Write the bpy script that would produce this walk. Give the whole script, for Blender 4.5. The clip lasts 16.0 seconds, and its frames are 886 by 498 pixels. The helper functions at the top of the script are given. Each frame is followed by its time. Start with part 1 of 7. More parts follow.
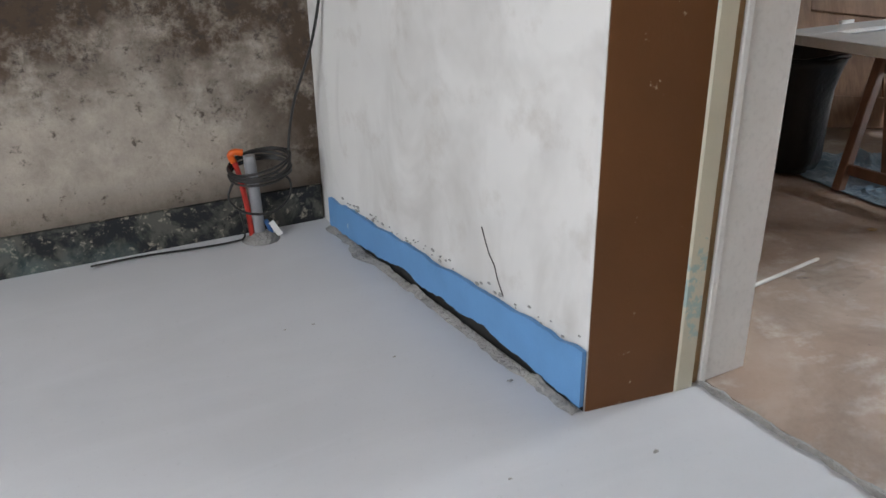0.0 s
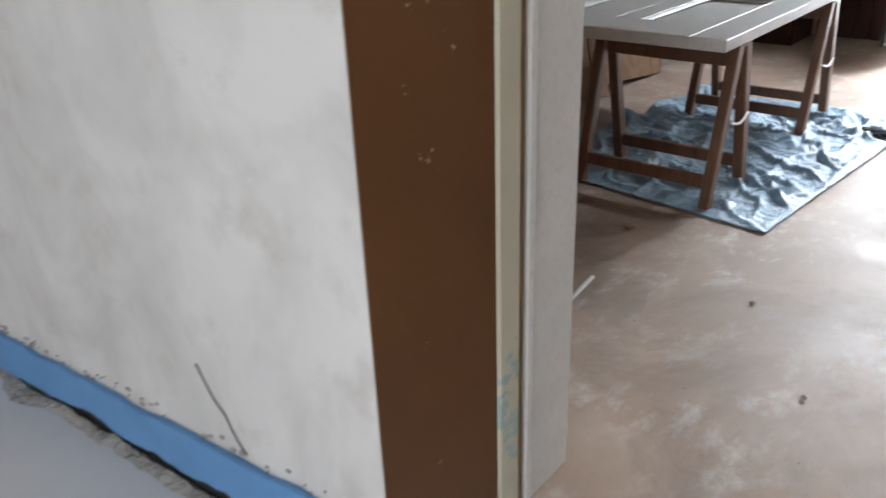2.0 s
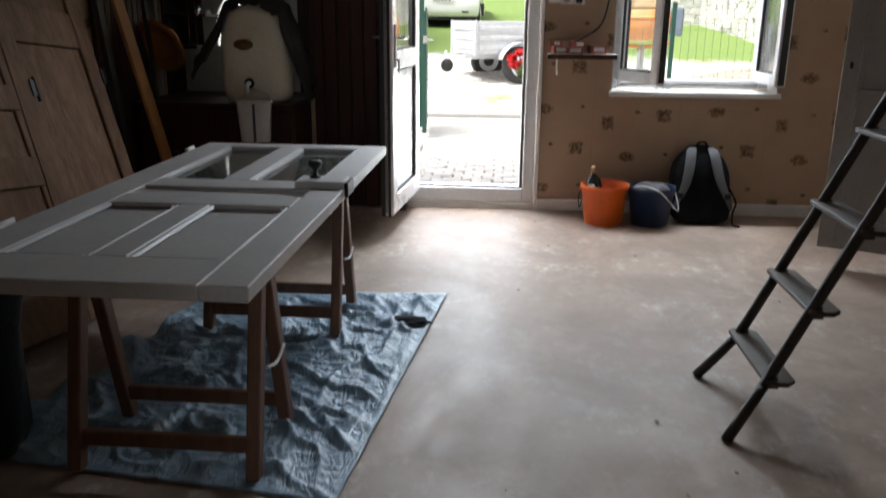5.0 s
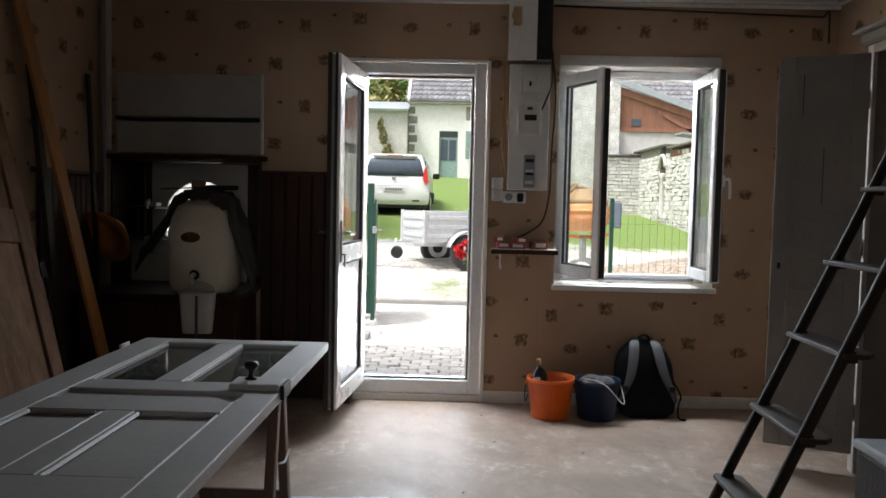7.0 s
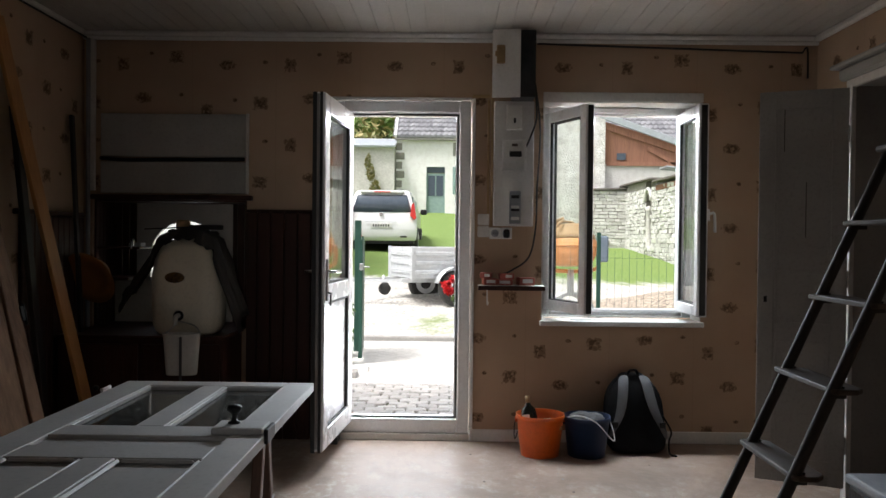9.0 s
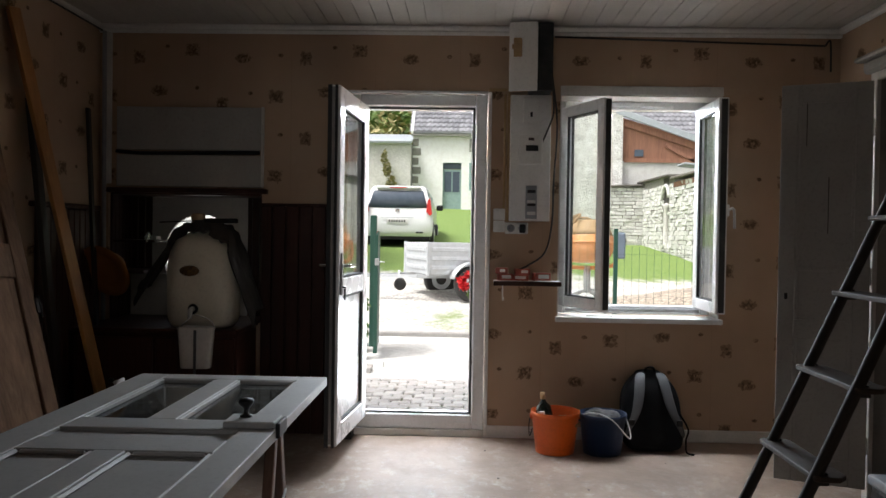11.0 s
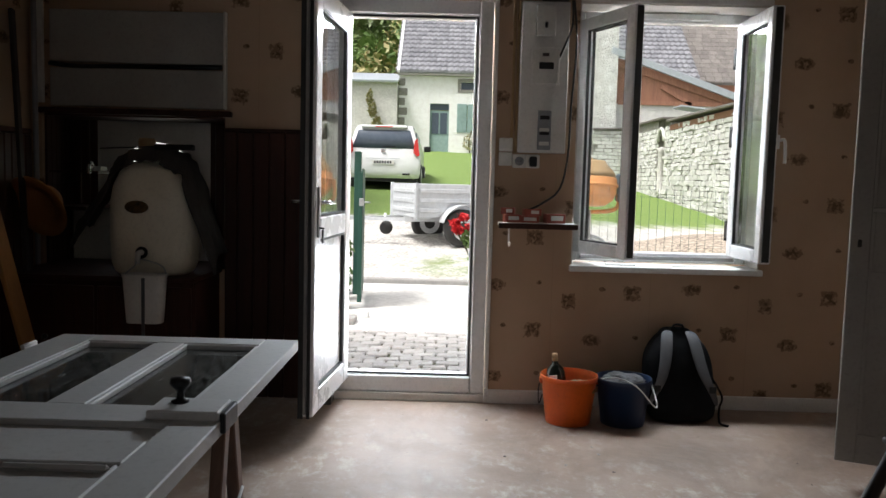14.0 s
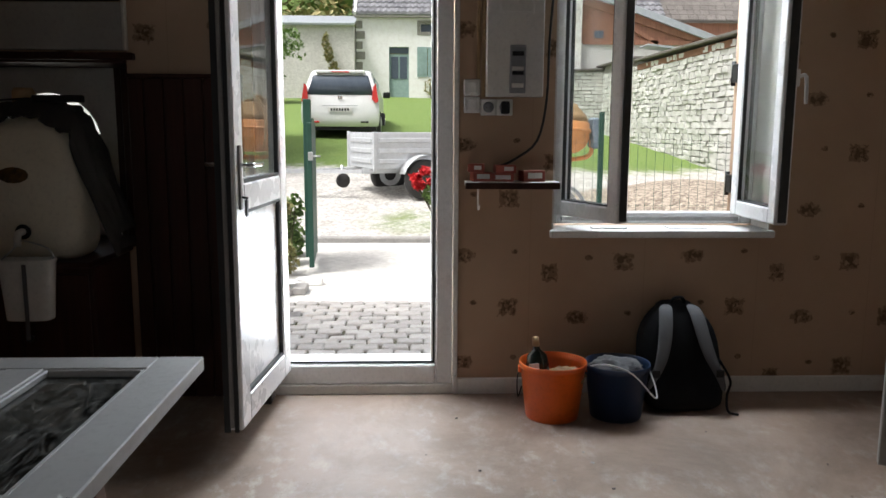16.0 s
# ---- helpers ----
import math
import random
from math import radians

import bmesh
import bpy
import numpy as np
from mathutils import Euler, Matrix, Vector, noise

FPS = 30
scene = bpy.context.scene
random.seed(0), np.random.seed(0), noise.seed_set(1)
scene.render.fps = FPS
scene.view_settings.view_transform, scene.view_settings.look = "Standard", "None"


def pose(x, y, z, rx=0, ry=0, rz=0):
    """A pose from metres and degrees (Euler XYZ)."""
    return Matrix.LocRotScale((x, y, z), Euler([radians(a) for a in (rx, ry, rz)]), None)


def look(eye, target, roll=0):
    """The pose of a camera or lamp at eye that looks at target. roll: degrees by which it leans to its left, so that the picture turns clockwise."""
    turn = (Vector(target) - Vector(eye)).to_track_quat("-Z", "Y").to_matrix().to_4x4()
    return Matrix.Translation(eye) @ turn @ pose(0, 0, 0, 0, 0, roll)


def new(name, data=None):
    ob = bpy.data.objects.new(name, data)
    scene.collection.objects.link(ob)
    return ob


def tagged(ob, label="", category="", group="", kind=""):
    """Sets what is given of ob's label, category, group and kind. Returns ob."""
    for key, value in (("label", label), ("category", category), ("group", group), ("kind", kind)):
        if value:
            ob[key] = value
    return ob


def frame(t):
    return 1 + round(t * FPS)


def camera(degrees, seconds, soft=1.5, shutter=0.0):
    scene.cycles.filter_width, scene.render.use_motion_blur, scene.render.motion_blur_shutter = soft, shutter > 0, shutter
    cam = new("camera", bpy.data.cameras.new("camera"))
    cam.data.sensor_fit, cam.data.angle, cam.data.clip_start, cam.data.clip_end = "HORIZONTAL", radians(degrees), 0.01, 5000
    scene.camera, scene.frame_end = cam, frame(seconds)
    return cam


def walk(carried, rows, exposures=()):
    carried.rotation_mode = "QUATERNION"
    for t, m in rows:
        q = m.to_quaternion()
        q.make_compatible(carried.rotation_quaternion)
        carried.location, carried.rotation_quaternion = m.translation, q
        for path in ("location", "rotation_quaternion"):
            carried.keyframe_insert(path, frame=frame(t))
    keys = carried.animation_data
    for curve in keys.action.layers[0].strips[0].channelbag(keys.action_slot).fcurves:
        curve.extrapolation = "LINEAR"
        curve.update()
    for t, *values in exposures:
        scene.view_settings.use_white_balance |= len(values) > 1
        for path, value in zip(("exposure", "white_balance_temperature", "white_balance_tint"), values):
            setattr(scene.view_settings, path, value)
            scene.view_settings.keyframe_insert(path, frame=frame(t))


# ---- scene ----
cam = camera(58.6, 16.0, 1.5, 0.4)
PATH = [
    (0, (-0.12, 0.355, 1.096), (0.73, 1.985, 0.308), -1.0),
    (0.5, (-0.001, 0.483, 1.098), (0.823, 2.117, 0.291), -1.1),
    (1, (0.075, 0.618, 1.12), (0.899, 2.24, 0.289), -1.6),
    (1.5, (0.144, 0.799, 1.121), (1.304, 2.198, 0.287), -3.2),
    (2, (0.253, 0.906, 1.115), (1.621, 2.074, 0.241), -2.3),
    (2.5, (0.415, 1.0, 1.13), (1.93, 1.996, 0.285), -0.3),
    (3, (0.578, 1.077, 1.147), (2.27, 1.776, 0.341), 2.6),
    (3.5, (0.724, 1.181, 1.159), (2.5, 1.657, 0.372), -0.8),
    (4, (0.791, 1.223, 1.158), (2.609, 1.501, 0.37), -1.1),
    (4.5, (0.883, 1.207, 1.171), (2.733, 1.369, 0.428), -0.8),
    (5, (0.958, 1.2, 1.194), (2.871, 1.355, 0.632), 0.5),
    (7.5, (1.0, 1.163, 1.268), (2.998, 1.179, 1.196), 1.0),
    (8, (1.004, 1.164, 1.271), (3.003, 1.171, 1.221), 0.8),
    (8.5, (1.004, 1.16, 1.269), (3.003, 1.169, 1.214), 0.6),
    (9, (1.013, 1.155, 1.272), (3.013, 1.172, 1.248), 0.6),
    (11.5, (1.08, 1.15, 1.252), (3.079, 1.211, 1.215), 0.9),
    (12, (1.207, 1.199, 1.232), (3.205, 1.247, 1.185), 0.7),
    (12.5, (1.346, 1.245, 1.218), (3.344, 1.285, 1.147), 0.3),
    (13, (1.485, 1.245, 1.206), (3.48, 1.245, 1.067), 0.5),
    (13.5, (1.637, 1.219, 1.206), (3.631, 1.234, 1.052), 1.0),
    (14, (1.769, 1.23, 1.2), (3.762, 1.246, 1.028), 1.5),
    (14.5, (1.969, 1.298, 1.216), (3.96, 1.305, 1.032), 0.5),
    (15, (2.138, 1.344, 1.208), (4.12, 1.316, 0.937), -0.2),
    (15.5, (2.31, 1.285, 1.204), (4.282, 1.195, 0.881), -0.0),
    (16, (2.46, 1.201, 1.227), (4.435, 1.127, 0.922), 0.3),
]
EXPOSURES = [(0.0, 3.0), (1.5, 2.95), (2.0, 2.85), (2.5, 2.4), (3.0, 1.95), (3.5, 1.5), (4.0, 1.4), (4.5, 1.28), (5.0, 1.1), (7.5, 0.7), (12.0, 0.7), (14.0, 0.6), (16.0, 0.45)]
walk(cam, [(t, look(eye, target, roll)) for t, eye, target, roll in PATH], EXPOSURES)

# ---------------------------------------------------------------- world and light
world = bpy.data.worlds.new("world")
world.use_nodes = True
scene.world = world
wn = world.node_tree.nodes
sky = wn.new("ShaderNodeTexSky")
sky.sky_type, sky.sun_disc = "NISHITA", False
sky.sun_elevation, sky.sun_rotation, sky.altitude = radians(61), radians(327), 100
sky.air_density, sky.dust_density, sky.ozone_density = 1.0, 6.0, 1.0
wn["Background"].inputs["Strength"].default_value = 0.15
soft_sky = wn.new("ShaderNodeHueSaturation")
soft_sky.inputs["Saturation"].default_value = 0.35
world.node_tree.links.new(sky.outputs[0], soft_sky.inputs["Color"])
world.node_tree.links.new(soft_sky.outputs[0], wn["Background"].inputs["Color"])

sun = new("sun", bpy.data.lights.new("sun", "SUN"))
sun.data.energy, sun.data.angle, sun.data.color = 2.6, radians(16), (1.0, 0.985, 0.96)
sun.matrix_world = look((0, 0, 30), (9, -14, 0))


def area(name, m, w, h, power, color, spread=180):
    lamp = bpy.data.lights.new(name, "AREA")
    lamp.shape, lamp.size, lamp.size_y, lamp.energy, lamp.color = "RECTANGLE", w, h, power, color
    lamp.spread = radians(spread)
    ob = new(name, lamp)
    ob.matrix_world = m
    return ob


# area lamps added in the openings, standing in for the sky's daylight
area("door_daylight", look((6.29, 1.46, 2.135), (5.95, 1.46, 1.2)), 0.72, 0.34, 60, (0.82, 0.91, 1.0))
# extra low lamp, added to brighten the floor and leaf by the door
area("door_low_fill", look((6.50, 1.46, 0.45), (4.6, 1.40, 0.0)), 0.72, 0.7, 9, (0.82, 0.91, 1.0))
area("window_daylight", look((6.38, 0.07, 2.135), (6.05, 0.07, 1.2)), 0.9, 0.2, 40, (0.82, 0.91, 1.0))
area("back_window_daylight", look((-2.58, 0.6, 1.6), (-0.6, 1.2, 0.0)), 1.1, 1.2, 9, (0.90, 0.945, 1.0))

# ---------------------------------------------------------------- materials


class Nodes:
    """A small builder for procedural surfaces."""

    def __init__(self, name, rough=0.6, metal=0.0, spec=0.5):
        self.mat = bpy.data.materials.new(name)
        self.mat.use_nodes = True
        self.tree = self.mat.node_tree
        self.bsdf = self.tree.nodes["Principled BSDF"]
        self.bsdf.inputs["Roughness"].default_value = rough
        self.bsdf.inputs["Metallic"].default_value = metal
        self.bsdf.inputs["Specular IOR Level"].default_value = spec
        self.place = self.tree.nodes.new("ShaderNodeTexCoord").outputs["Object"]

    def put(self, socket, value):
        if isinstance(value, bpy.types.NodeSocket):
            self.tree.links.new(value, socket)
        elif isinstance(value, (tuple, list)) and len(value) == 3 and socket.type == "RGBA":
            socket.default_value = (*value, 1)
        else:
            socket.default_value = value

    def math(self, op, a, b=0.0, c=0.0):
        n = self.tree.nodes.new("ShaderNodeMath")
        n.operation = op
        for s, v in zip(n.inputs, (a, b, c)):
            self.put(s, v)
        return n.outputs[0]

    def world_place(self):
        self.place = self.tree.nodes.new("ShaderNodeNewGeometry").outputs["Position"]
        return self

    def stretch(self, sx, sy, sz):
        n = self.tree.nodes.new("ShaderNodeMapping")
        n.inputs["Scale"].default_value = (sx, sy, sz)
        self.put(n.inputs["Vector"], self.place)
        return n.outputs[0]

    def noise(self, scale, detail=4.0, rough=0.55, at=None, warp=0.0):
        n = self.tree.nodes.new("ShaderNodeTexNoise")
        n.inputs["Scale"].default_value, n.inputs["Detail"].default_value = scale, detail
        n.inputs["Roughness"].default_value, n.inputs["Distortion"].default_value = rough, warp
        self.put(n.inputs["Vector"], at or self.place)
        return n.outputs["Fac"]

    def cells(self, scale, at=None, feature="F1"):
        n = self.tree.nodes.new("ShaderNodeTexVoronoi")
        n.feature = feature
        n.inputs["Scale"].default_value = scale
        self.put(n.inputs["Vector"], at or self.place)
        return n

    def band(self, value, low, high):
        n = self.tree.nodes.new("ShaderNodeMapRange")
        n.inputs["From Min"].default_value, n.inputs["From Max"].default_value = low, high
        self.put(n.inputs["Value"], value)
        return n.outputs[0]

    def mix(self, fac, a, b):
        n = self.tree.nodes.new("ShaderNodeMix")
        n.data_type = "RGBA"
        self.put(n.inputs[0], fac)
        self.put(n.inputs[6], a)
        self.put(n.inputs[7], b)
        return n.outputs[2]

    def axes(self):
        n = self.tree.nodes.new("ShaderNodeSeparateXYZ")
        self.put(n.inputs[0], self.place)
        return n.outputs

    def random(self):
        return self.tree.nodes.new("ShaderNodeObjectInfo").outputs["Random"]

    def island(self):
        return self.tree.nodes.new("ShaderNodeNewGeometry").outputs["Random Per Island"]

    def bump(self, height, strength=0.3, depth=0.01):
        n = self.tree.nodes.new("ShaderNodeBump")
        n.inputs["Strength"].default_value, n.inputs["Distance"].default_value = strength, depth
        self.put(n.inputs["Height"], height)
        self.put(self.bsdf.inputs["Normal"], n.outputs[0])

    def color(self, value):
        self.put(self.bsdf.inputs["Base Color"], value)
        return self

    def rough(self, value):
        self.put(self.bsdf.inputs["Roughness"], value)
        return self


def plain(name, a, b, rough=0.5, metal=0.0, scale=8.0, fine=60.0, relief=0.15, depth=0.003, spec=0.5, vary=False):
    """Paint, plastic or metal: two tones at two scales with fine relief."""
    n = Nodes(name, rough, metal, spec)
    coarse, grain = n.noise(scale, 5), n.noise(fine, 3)
    c = n.mix(n.band(coarse, 0.35, 0.7), a, b)
    c = n.mix(n.math("MULTIPLY", n.band(grain, 0.5, 0.75), 0.35), c, tuple(0.7 * v for v in b))
    if vary:
        c = n.mix(n.math("MULTIPLY", n.random(), 0.5), c, tuple(0.6 * v for v in b))
    n.color(c)
    n.rough(n.math("ADD", n.math("MULTIPLY", coarse, 0.16), rough - 0.08))
    n.bump(n.math("ADD", grain, coarse), relief, depth)
    return n.mat


def wood(name, a, b, rough=0.5, along=(1, 1, 0.06), scale=22.0, spec=0.4, relief=0.25):
    n = Nodes(name, rough, 0, spec)
    n.place = n.stretch(*along)
    grain, ring, wear = n.noise(scale, 6, 0.6, None, 0.6), n.noise(scale * 3.5, 3), n.noise(scale * 0.18, 3)
    c = n.mix(n.band(grain, 0.32, 0.68), a, b)
    c = n.mix(n.math("MULTIPLY", n.band(ring, 0.45, 0.75), 0.45), c, tuple(0.55 * v for v in a))
    c = n.mix(n.math("MULTIPLY", n.band(wear, 0.5, 0.75), 0.3), c, tuple(min(1, 1.35 * v) for v in b))
    c = n.mix(n.math("MULTIPLY", n.random(), 0.3), c, tuple(0.7 * v for v in a))
    n.color(c)
    n.rough(n.math("ADD", n.math("MULTIPLY", grain, 0.25), rough - 0.12))
    n.bump(grain, relief, 0.004)
    return n.mat


def make_wallpaper(name, along_x):
    """Beige paper with a printed brown country-kitchen motif, tanned and dulled by age."""
    n = Nodes(name, 0.75, 0, 0.25).world_place()
    ax = n.axes()
    u = ax[0] if along_x else ax[1]
    v = ax[2]
    wob = n.noise(45, 2)
    strip = n.math("FLOOR", n.math("DIVIDE", n.math("ADD", u, 20.0), 0.53))
    uu = n.math("MODULO", n.math("ADD", u, 20.0), 0.53)
    vv = n.math("MODULO", n.math("ADD", n.math("ADD", v, 20.0), n.math("MULTIPLY", n.math("MODULO", strip, 2.0), 0.21)), 0.5)
    blocks = n.cells(75).outputs["Color"]
    sep = n.tree.nodes.new("ShaderNodeSeparateColor")
    n.put(sep.inputs[0], blocks)
    speck = sep.outputs[0]
    ink, dark = None, None
    for cu, cv, w, h, kind in ((0.10, 0.12, 0.046, 0.04, 0), (0.31, 0.36, 0.056, 0.034, 1), (0.44, 0.07, 0.036, 0.042, 0), (0.26, 0.14, 0.018, 0.013, 2), (0.07, 0.38, 0.018, 0.013, 2)):
        du = n.math("DIVIDE", n.math("ABSOLUTE", n.math("SUBTRACT", uu, cu)), w)
        dv = n.math("DIVIDE", n.math("ABSOLUTE", n.math("SUBTRACT", vv, cv)), h)
        if kind == 0:
            d = n.math("MAXIMUM", du, dv)
        else:
            d = n.math("POWER", n.math("ADD", n.math("MULTIPLY", du, du), n.math("MULTIPLY", dv, dv)), 0.5)
        d = n.math("ADD", d, n.math("MULTIPLY", n.math("SUBTRACT", wob, 0.5), 1.1))
        shape = n.band(d, 1.02, 0.88)
        core = n.math("MULTIPLY", n.band(d, 0.72, 0.6), n.math("GREATER_THAN", speck, 0.45))
        ink = shape if ink is None else n.math("MAXIMUM", ink, shape)
        dark = core if dark is None else n.math("MAXIMUM", dark, core)
    age, stain = n.noise(1.3, 4), n.noise(5.0, 5, 0.65)
    paper = n.mix(n.band(age, 0.35, 0.7), (0.46, 0.325, 0.225), (0.38, 0.26, 0.175))
    paper = n.mix(n.math("MULTIPLY", n.band(stain, 0.52, 0.75), 0.35), paper, (0.40, 0.28, 0.18))
    paper = n.mix(n.math("MULTIPLY", n.math("LESS_THAN", uu, 0.0035), 0.35), paper, (0.3, 0.2, 0.13))
    mottled = n.band(n.noise(38, 3), 0.30, 0.52)
    c = n.mix(n.math("MULTIPLY", ink, n.math("MULTIPLY", mottled, 0.95)), paper, (0.22, 0.14, 0.085))
    c = n.mix(n.math("MULTIPLY", dark, 0.9), c, (0.12, 0.075, 0.04))
    n.color(c)
    n.bump(n.math("ADD", n.noise(14, 3), n.math("MULTIPLY", n.noise(120, 2), 0.3)), 0.25, 0.004)
    return n.mat


def make_old_floor():
    """Worn sheet flooring: pinkish beige with scuffs, grime and shiny rubbed patches."""
    n = Nodes("old_sheet_flooring", 0.42, 0, 0.45).world_place()
    big, mid, fine = n.noise(0.9, 5, 0.6), n.noise(4.0, 6, 0.65, None, 0.8), n.noise(30, 5, 0.7)
    streak = n.noise(6.0, 8, 0.75, n.stretch(1.0, 1.5, 1.0), 0.2)
    c = n.mix(n.band(big, 0.35, 0.68), (0.37, 0.262, 0.20), (0.28, 0.208, 0.165))
    c = n.mix(n.math("MULTIPLY", n.band(mid, 0.45, 0.75), 0.5), c, (0.46, 0.37, 0.31))
    worn = n.band(n.noise(1.7, 4, 0.6, None, 0.6), 0.42, 0.62)
    c = n.mix(n.math("MULTIPLY", n.band(streak, 0.5, 0.66), n.math("ADD", n.math("MULTIPLY", worn, 0.62), 0.1)), c, (0.60, 0.55, 0.51))
    scuff = n.noise(5, 8, 0.75, n.stretch(1.0, 1.3, 1.0), 0.3)
    c = n.mix(n.math("MULTIPLY", n.band(scuff, 0.56, 0.66), n.math("MULTIPLY", n.band(big, 0.4, 0.6), 0.4)), c, (0.56, 0.52, 0.49))
    c = n.mix(n.math("MULTIPLY", n.band(n.noise(1.6, 8, 0.74, None, 0.4), 0.46, 0.64), 0.7), c, (0.20, 0.145, 0.115))
    c = n.mix(n.math("MULTIPLY", n.band(fine, 0.60, 0.75), 0.35), c, (0.18, 0.13, 0.10))
    c = n.mix(n.band(n.noise(55, 2), 0.74, 0.78), c, (0.05, 0.04, 0.035))
    n.color(c)
    n.rough(n.math("ADD", n.math("ADD", n.math("MULTIPLY", n.band(streak, 0.4, 0.7), 0.18), n.math("MULTIPLY", worn, -0.07)), n.math("ADD", n.math("MULTIPLY", mid, 0.25), 0.40)))
    n.bump(n.math("ADD", n.math("MULTIPLY", n.math("MULTIPLY", streak, worn), 1.2), n.math("MULTIPLY", fine, 0.15)), 0.3, 0.005)
    return n.mat


def make_screed():
    n = Nodes("grey_cement_screed", 0.6, 0, 0.35).world_place()
    big, mid, fine = n.noise(0.8, 4), n.noise(5, 5, 0.6, None, 0.5), n.noise(70, 4, 0.7)
    sweep = n.noise(2.2, 5, 0.6, n.stretch(0.5, 2.2, 1), 1.4)
    c = n.mix(n.band(big, 0.35, 0.7), (0.63, 0.64, 0.67), (0.55, 0.56, 0.585))
    c = n.mix(n.math("MULTIPLY", n.band(sweep, 0.45, 0.75), 0.45), c, (0.66, 0.67, 0.70))
    c = n.mix(n.math("MULTIPLY", n.band(fine, 0.6, 0.8), 0.25), c, (0.24, 0.24, 0.25))
    n.color(c)
    n.rough(n.math("ADD", n.math("MULTIPLY", mid, 0.3), 0.42))
    n.bump(n.math("ADD", n.math("MULTIPLY", sweep, 1.0), n.math("MULTIPLY", fine, 0.2)), 0.2, 0.006)
    return n.mat


def make_limewash():
    n = Nodes("white_limewashed_plaster", 0.8, 0, 0.2).world_place()
    big, mid, fine = n.noise(1.6, 4), n.noise(6, 6, 0.65), n.noise(60, 4)
    up = n.noise(3.0, 4, 0.6, n.stretch(1, 1, 0.55), 0.6)
    c = n.mix(n.band(big, 0.35, 0.7), (0.76, 0.745, 0.72), (0.66, 0.645, 0.625))
    c = n.mix(n.math("MULTIPLY", n.band(up, 0.46, 0.68), 0.7), c, (0.50, 0.48, 0.455))
    c = n.mix(n.math("MULTIPLY", n.band(mid, 0.55, 0.7), 0.35), c, (0.42, 0.37, 0.32))
    n.color(c)
    n.bump(n.math("ADD", mid, n.math("MULTIPLY", fine, 0.25)), 0.35, 0.006)
    return n.mat


def make_damp_wall():
    """Lime plaster with brown damp blooms and black mould, and old dark paint at its foot."""
    n = Nodes("damp_stained_plaster", 0.85, 0, 0.2).world_place()
    z = n.axes()[2]
    big, mid, fine = n.noise(2.6, 7, 0.68), n.noise(9, 8, 0.72), n.noise(24, 6, 0.75)
    c = n.mix(n.band(mid, 0.35, 0.7), (0.46, 0.41, 0.35), (0.29, 0.25, 0.21))
    rise = n.math("ADD", n.math("MULTIPLY", z, 1.0), n.math("MULTIPLY", n.math("SUBTRACT", big, 0.5), 0.9))
    bloom = n.math("MAXIMUM", n.band(rise, 0.48, 0.74), n.band(n.math("ADD", n.axes()[0], n.math("MULTIPLY", big, 0.5)), 0.72, 1.0))
    c = n.mix(n.math("MULTIPLY", bloom, n.band(mid, 0.24, 0.50)), c, (0.085, 0.060, 0.042))
    c = n.mix(n.math("MULTIPLY", n.band(fine, 0.52, 0.66), n.band(rise, 0.35, 0.8)), c, (0.055, 0.045, 0.04))
    c = n.mix(n.math("MULTIPLY", n.band(fine, 0.60, 0.68), 0.85), c, (0.07, 0.055, 0.043))
    seep = n.math("ADD", z, n.math("MULTIPLY", mid, 0.28))
    c = n.mix(n.math("MULTIPLY", n.band(seep, 0.40, 0.28), 0.75), c, (0.09, 0.068, 0.05))
    n.color(c)
    n.bump(n.math("ADD", mid, fine), 0.5, 0.01)
    return n.mat


def make_tar_paint():
    n = Nodes("flaking_dark_paint", 0.75, 0, 0.3).world_place()
    mid, fine = n.noise(6, 6, 0.7, None, 0.5), n.noise(24, 6, 0.75)
    c = n.mix(n.band(mid, 0.46, 0.56), (0.02, 0.022, 0.024), (0.10, 0.10, 0.085))
    c = n.mix(n.band(fine, 0.56, 0.62), c, (0.30, 0.27, 0.22))
    c = n.mix(n.math("MULTIPLY", n.band(n.noise(3, 3), 0.55, 0.7), 0.5), c, (0.06, 0.12, 0.13))
    n.color(c)
    n.bump(fine, 0.5, 0.006)
    return n.mat


def make_chipped(name, base, chip, amount=0.66, rough=0.4, scale=11):
    n = Nodes(name, rough, 0, 0.4)
    mid, fine, drip = n.noise(scale, 6, 0.7), n.noise(90, 3), n.noise(3.0, 4)
    c = n.mix(n.band(drip, 0.35, 0.7), base, tuple(0.8 * v for v in base))
    c = n.mix(n.band(mid, amount, amount + 0.025), c, chip)
    n.color(c)
    n.bump(n.math("ADD", n.math("MULTIPLY", mid, 0.6), fine), 0.18, 0.004)
    return n.mat


